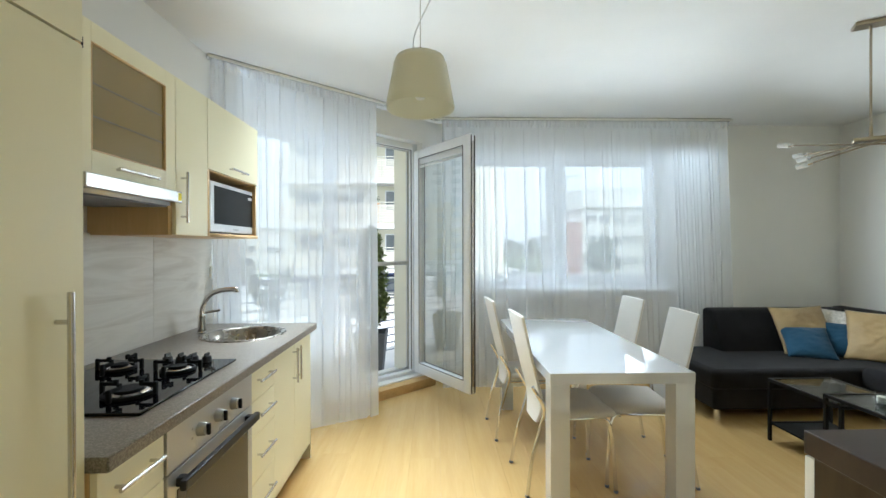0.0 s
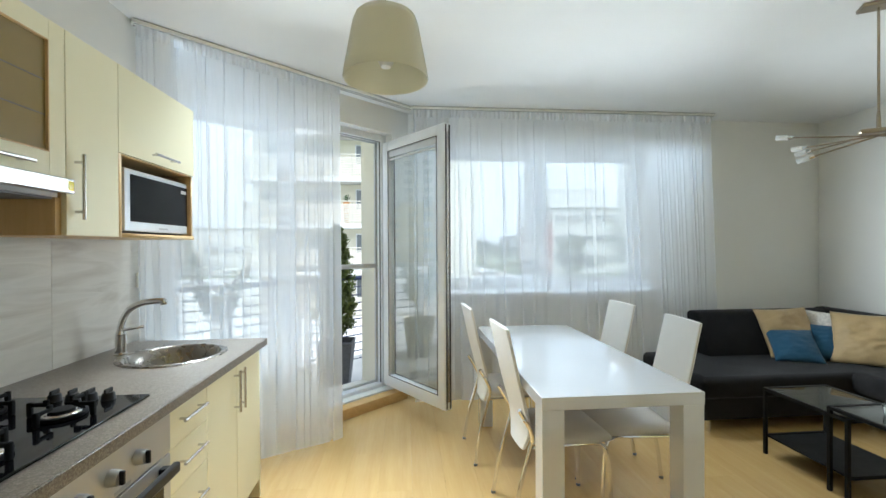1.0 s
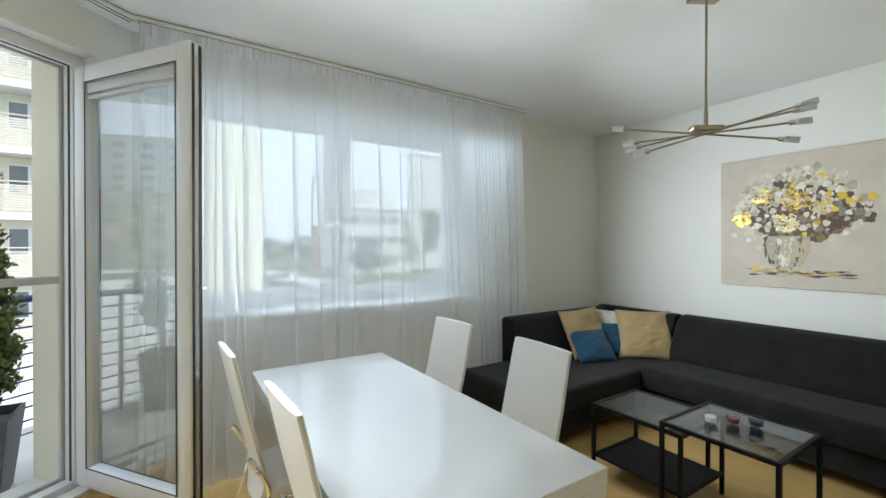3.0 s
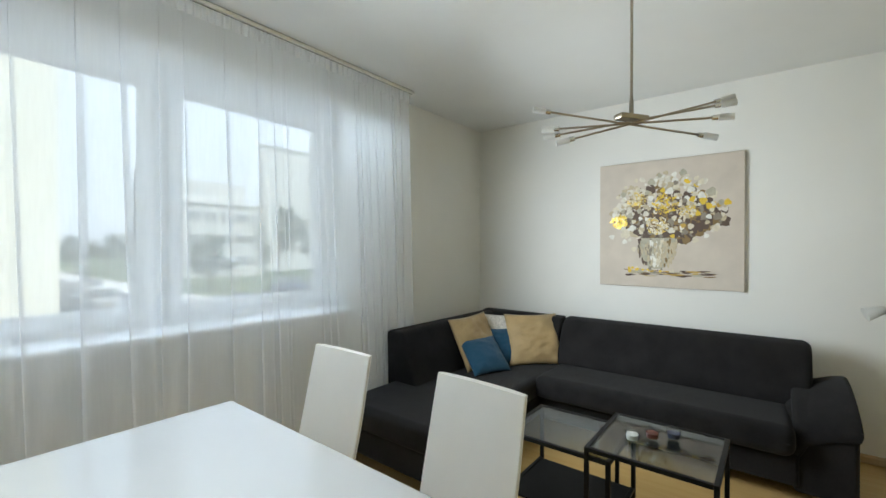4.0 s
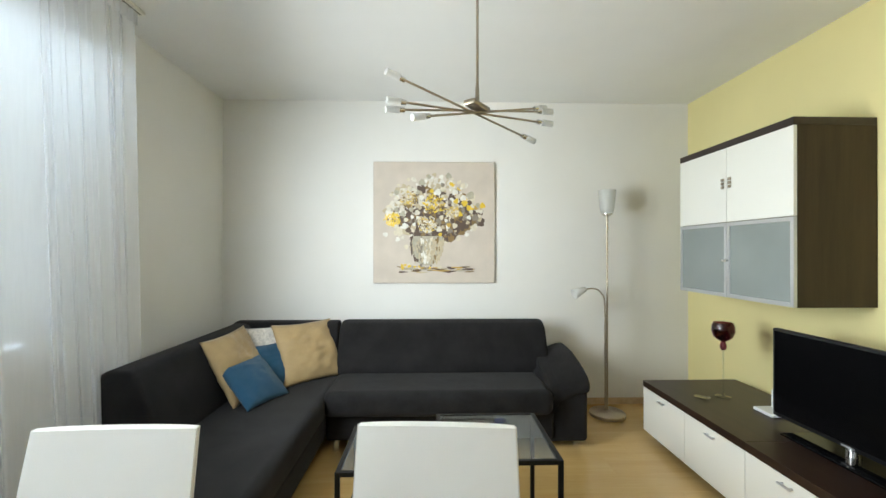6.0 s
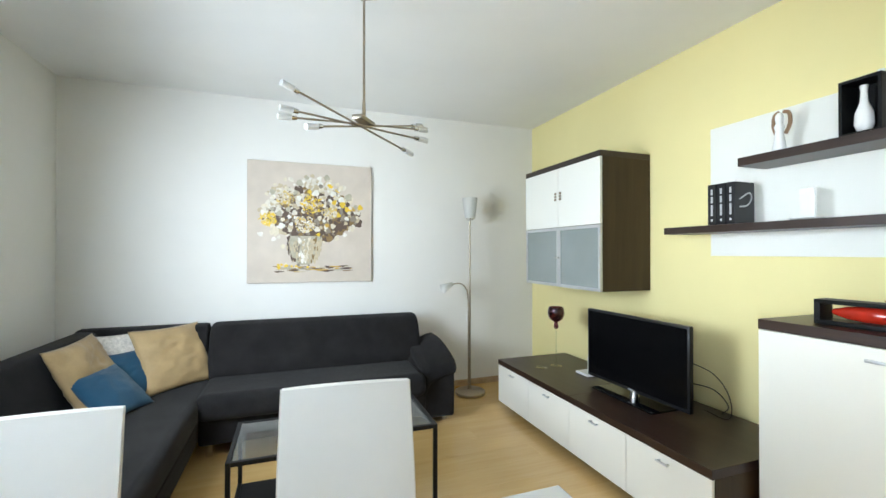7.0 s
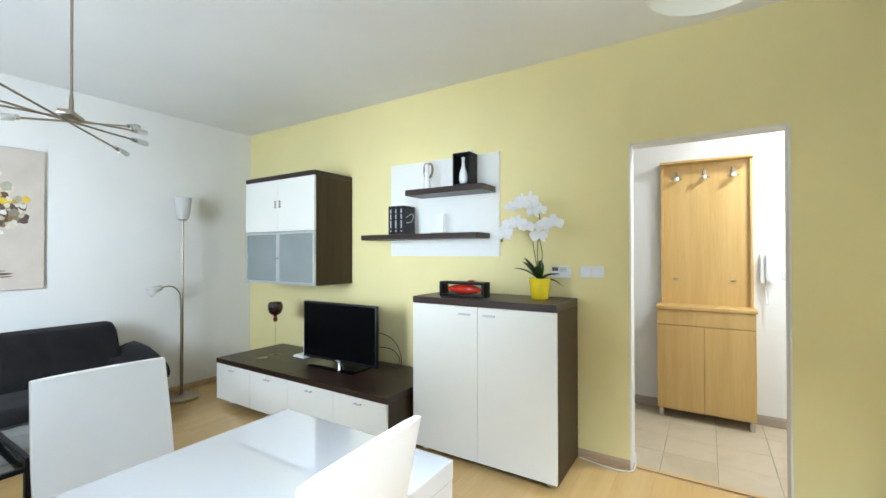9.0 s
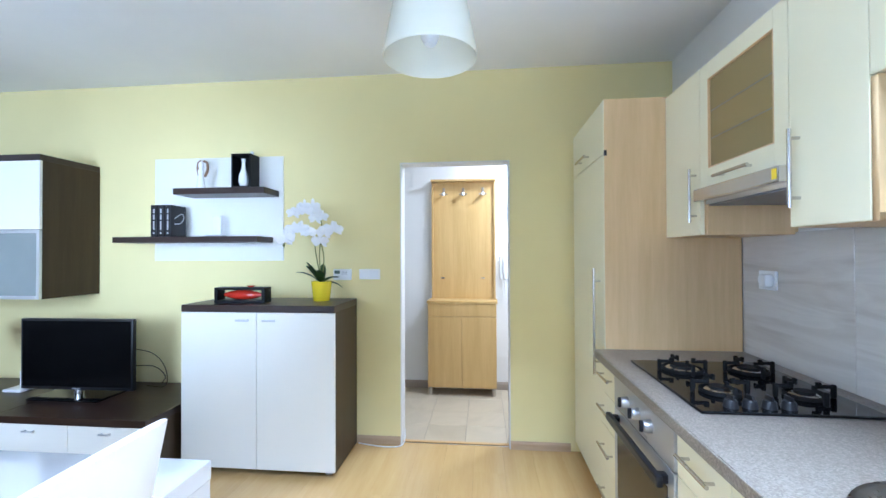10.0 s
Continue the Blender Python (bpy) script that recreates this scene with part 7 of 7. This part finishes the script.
def block(name, label, x0, x1, y0, y1, z1, mat, side, cols, rows, z_first, storey, ww, wh, roof=True, last=1e9):
    """A building; side tells which face carries the windows: s (towards -y), e (towards +x) or w."""
    th = thing(name, label, "building", ((x0 + x1) / 2, (y0 + y1) / 2, G), kind="")
    part("wall", box((x0, y0, G), (x1, y1, z1)), mat, th, smooth=False)
    if roof:
        part("roof", box((x0 - 0.3, y0 - 0.3, z1), (x1 + 0.3, y1 + 0.3, z1 + 0.35)), M_FACADEWHITE, th, smooth=False)
    lo, hi = (x0, x1) if side == "s" else (y0, y1)
    for c in range(cols):
        for r in range(rows):
            m = lo + (hi - lo) * (c + 0.5) / cols
            z = z_first + r * storey
            if m > last:
                continue
            if side == "s":
                w = part("window", box((m - ww / 2, y0 - 0.06, z), (m + ww / 2, y0 + 0.02, z + wh)), M_PVC, th, smooth=False)
                for q in (-1, 1):
                    part("pane", box((m + q * ww / 4 - ww / 4 + 0.07, y0 - 0.085, z + 0.08), (m + q * ww / 4 + ww / 4 - 0.07, y0 - 0.058, z + wh - 0.08)), M_FARGLASS, w, smooth=False)
            else:
                xx = x1 if side == "e" else x0
                part("window", box((xx - 0.06, m - ww / 2, z), (xx + 0.06, m + ww / 2, z + wh)), M_FARGLASS, th, smooth=False)
    return th


# cream house across the yard, with balconies
ch_ = block("apartment_house", "cream apartment house with long slatted balconies", -9.6, 4.8, 27.8, 39.0, 14.9, M_FACADE, "s", 5, 6, -1.98, 2.9, 1.5, 1.35, True, 1.2)
for k in range(6):
    z = -2.9 + k * 2.9
    bl = part("balcony_slab", box((-9.8, 26.4, z - 0.34), (1.3, 27.8, z), 0.02), M_FACADEWHITE, ch_)
    for j in range(11):
        part("slat", box((-9.8, 26.36, z + 0.06 + j * 0.105), (1.3, 26.39, z + 0.138 + j * 0.105)), M_SLAT, bl, smooth=False)
    part("handrail", tube([(-9.8, 26.38, z + 1.34), (1.3, 26.38, z + 1.34)], 0.03, 8), M_SLAT, bl)
    for x in (-9.7, -6.5, -3.2, 0.1, 1.2):
        part("post", box((x - 0.03, 26.4, z), (x + 0.03, 26.45, z + 1.33)), M_SLAT, bl, smooth=False)
for k, (x, z) in enumerate(((-6.1, 3.05), (-3.6, 3.05), (-2.2, 3.05), (-4.0, 0.1), (-7.4, 0.1))):
    fp = thing("flower_pot", "orange flower pot with a plant on a balcony across the yard", "flower pot", (x, 26.75, z - 0.1))
    part("pot", lathe([(0, -0.1), (0.14, -0.1), (0.2, 1.15 if z > 2 else 0.2), (0.17, 1.15 if z > 2 else 0.2), (0, 1.0 if z > 2 else 0.1)], (x, 26.75, z), 14), plain("orange_clay", (0.55, 0.25, 0.06), 0.7) if k == 0 else bpy.data.materials["orange_clay"], fp)
    bm = bmesh.new()
    leafy(bm, (x, 26.75, z + (1.4 if z > 2 else 0.45)), 0.25, 60, random.Random(70 + k), 0.12)
    part("foliage", bm, M_BUSH, fp, smooth=False)

# tall red and ochre block far to the west
rb = thing("apartment_block", "tall apartment block in grey, ochre and brick red", "building", (-118, 40, G))
for y0, y1, z1, mt in ((-25, 12, 16, M_FACADEYEL), (12, 30, 15, M_FACADERED), (30, 52, 13.5, M_FACADEYEL), (52, 66, 14, M_FACADERED), (66, 95, 12, M_FACADEYEL)):
    part("wall", box((-118, y0, G), (-104, y1, z1)), mt, rb, smooth=False)
part("wall", box((-135, -30, G), (-121, 100, 30)), M_FACADEWHITE, rb, smooth=False)
for r in range(6):
    for c in range(26):
        y = -22 + c * 4.5
        part("window", box((-104.02, y - 1.2, -1.6 + r * 2.75), (-103.9, y + 1.2, -0.2 + r * 2.75)), M_FACADEWHITE if (c + r) % 3 == 0 else M_FARGLASS, rb, smooth=False)
for r in range(5):
    for c in range(18):
        y = -22 + c * 6.5
        part("window", box((-121.02, y - 1.3, 15.5 + r * 2.8), (-120.9, y + 1.3, 17.0 + r * 2.8)), M_FARGLASS if c % 4 else M_FACADERED, rb, smooth=False)

ofc = block("office_building", "low white office building with rows of windows", 24, 35.5, 66, 80, 7.6, M_FACADEWHITE, "s", 5, 3, -1.4, 3.3, 1.9, 1.4)
part("upper_storey", box((24.5, 68, 7.95), (33.5, 79, 11.2)), M_FACADEWHITE, ofc, smooth=False)
part("side_wing", box((21.8, 66.5, G), (24, 78, 5.2)), M_FACADERED, ofc, "brick-red side wing", False)
block("apartment_block", "pale apartment tower beyond the street with a blank side wall", 40.6, 62, 75, 77, 20, M_FACADEWHITE, "s", 0, 0, -1.6, 2.9, 1.6, 1.4)
block("warehouse", "long low white building behind the trees", -70, -24, 70, 84, 4.5, M_FACADEWHITE, "s", 10, 1, 0.5, 3, 2.5, 1.2)
block("shop", "low brick-red pavilion by the street", 7, 15, 92, 99, 2.5, M_FACADERED, "s", 2, 1, -1.5, 3, 2.0, 1.4)


def street_tree(x, y, h, r, seed):
    rnd = random.Random(seed)
    th = thing("tree", "leafy green street tree", "tree", (x, y, G), "street trees")
    bm = tube(spline([(x, y, G), (x + 0.05, y, G + h * 0.3), (x, y + 0.05, G + h * 0.55)], 4), 0.16, 8, r_end=0.07)
    bm2 = bmesh.new()
    for k in range(26):
        a, t = rnd.uniform(0, 6.283), rnd.random()
        rr = r * math.sin(math.pi * (0.18 + 0.75 * t)) * rnd.uniform(0.45, 1.0)
        c = (x + rr * math.cos(a), y + rr * math.sin(a), G + h * (0.32 + 0.62 * t))
        tube([(x, y, G + h * (0.25 + 0.3 * t)), c], 0.04, 5, bm, 0.012)
        leafy(bm2, c, r * 0.34, 90, rnd, 0.30)
    part("trunk", bm, M_BARK, th)
    part("crown", bm2, M_BUSH, th, smooth=False)


for k, (x, y, h, r) in enumerate(((19, 46, 5.5, 2.4), (26, 100, 7.0, 3.4), (30, 52, 10.0, 3.8), (8.5, 86, 6, 3), (4.2, 70, 6, 2.8), (36.5, 54, 10.5, 4.0), (41, 44, 6, 2.6), (-34, 66, 6, 3), (-46, 68, 5.5, 3), (16.5, 88, 6, 3), (21, 90, 6.5, 3))):
    street_tree(x, y, h, r, 100 + k)


def car(x, y, head, paint, label):
    th = thing("car", label, "car", (x, y, G + 0.03))
    m = pose(x, y, G + 0.03, 0, 0, head)
    b = prism([(-2.1, 0.25), (-2.12, 0.75), (-1.6, 0.85), (-1.2, 0.9), (1.0, 0.9), (1.9, 0.75), (2.1, 0.6), (2.1, 0.25)], -0.85, 0.85, "y")
    part("body", turned(rounded(b, 0.06, 2, 15), m), paint, th)
    c = prism([(-1.5, 0.88), (-1.05, 1.42), (0.25, 1.45), (0.95, 0.9)], -0.72, 0.72, "y")
    part("cabin", turned(rounded(c, 0.06, 2, 15), m), M_FARGLASS, th)
    part("roof", turned(box((-1.0, -0.66, 1.43), (0.25, 0.66, 1.47), 0.015), m), paint, th)
    for wx in (-1.3, 1.35):
        for wy in (-0.8, 0.8):
            w = turned(lathe([(0, -0.1), (0.30, -0.1), (0.32, -0.06), (0.32, 0.06), (0.30, 0.1), (0, 0.1)], n=18), m @ Matrix.Translation((wx, wy, 0.32)) @ Euler((radians(90), 0, 0)).to_matrix().to_4x4())
            part("wheel", w, M_TYRE, th)


car(9.0, 40, 90, M_CARWHITE, "white car parked in the street")
car(10.8, 52, 90, M_CARWHITE, "white car driving down the street, standing still")
car(24, 39, 5, M_CARBLUE, "dark blue car parked in the side street")
car(31, 39.5, 0, M_CARWHITE, "pale car parked in the side street")
lp = thing("street_lamp", "grey steel street lamp with a curved arm", "street lamp", (9.45, 34, G))
part("pole", tube(spline([(9.45, 34, G), (9.45, 34, 2.5), (9.5, 34, 6.3), (10.1, 34, 7.2), (11.2, 34, 7.25)], 6), 0.08, 8), M_WIRE, lp)
part("lamp_head", box((11.1, 33.85, 7.18), (11.9, 34.15, 7.32), 0.05), M_SILVER, lp)

# ---- floor planks, hall tiles and splashback tiles, piece by piece ----
floor = single("floor", box((XW - 0.2, -0.06, -0.08), (XE + 0.1, YN + 0.1, -0.009)), M_GROUT, "beech laminate plank floor with a satin gloss", "floor", kind="structure", smooth=False)
PL, PW = 1.285, 0.193


def plank_mesh(length, width):
    bm = box((-width / 2, -length / 2, -0.009), (width / 2, length / 2, 0.0), 0.0003, 1)
    me = bpy.data.meshes.new("plank")
    bm.to_mesh(me)
    bm.free()
    me.materials.append(M_FLOOR)
    return me


whole = plank_mesh(PL - 0.0003, PW - 0.0003)
cuts = {}
rnd = random.Random(9)
x = XW - 0.02
while x < XE + 0.02:
    xc = x + PW / 2
    top = YN + 0.02 if xc > 0.2 else min(YN + 0.02, 2.522 + (xc + 1.395) / 0.755 * 0.656 + 0.32)
    y = -0.03 - rnd.uniform(0, PL * 0.8)
    while y < top:
        a, b = max(y, -0.03), min(y + PL, top)
        if b - a > 0.05:
            if b - a > PL - 0.001:
                me = whole
            else:
                key = round(b - a, 2)
                me = cuts.setdefault(key, plank_mesh(b - a - 0.0003, PW - 0.0003))
            ob = new("plank", me)
            ob.parent = floor
            ob.location = (xc, (a + b) / 2, 0)
        y += PL
    x += PW

hall_floor = single("floor_hall", box((HX0, HB - 0.05, -0.08), (HX1, -0.0605, -0.004)), M_HALLGROUT, "beige ceramic tile floor in the hall", "floor", kind="structure", smooth=False)
me = bpy.data.meshes.new("tile")
bm = box((-0.1485, -0.1485, -0.007), (0.1485, 0.1485, 0.0), 0.002, 1)
bm.to_mesh(me)
bm.free()
me.materials.append(M_HALLTILE)
for i in range(12):
    for j in range(4):
        ob = new("tile", me)
        ob.parent = hall_floor
        ob.location = (HX0 + 0.15 + i * 0.30, -0.2105 - j * 0.30, 0)
single("threshold", box((DX0, -0.075, -0.002), (DX1, -0.045, 0.004), 0.002), M_BEECH_Y, "thin wooden threshold strip in the doorway", "threshold", kind="structure")

splash = single("splashback", box((XW, 0.766, CT - 0.03), (XW + 0.006, 2.60, UP0 + 0.01)), M_GROUT, "grey marbled tile splashback over the worktop", "splashback", kind="structure", smooth=False)
for k in range(3):
    w = 0.6086
    bm = box((XW + 0.004, 0.768 + k * 0.61, CT - 0.02), (XW + 0.013, 0.768 + k * 0.61 + w, UP0 + 0.008), 0.001, 1)
    part("tile", bm, M_SPLASH, splash, smooth=False)
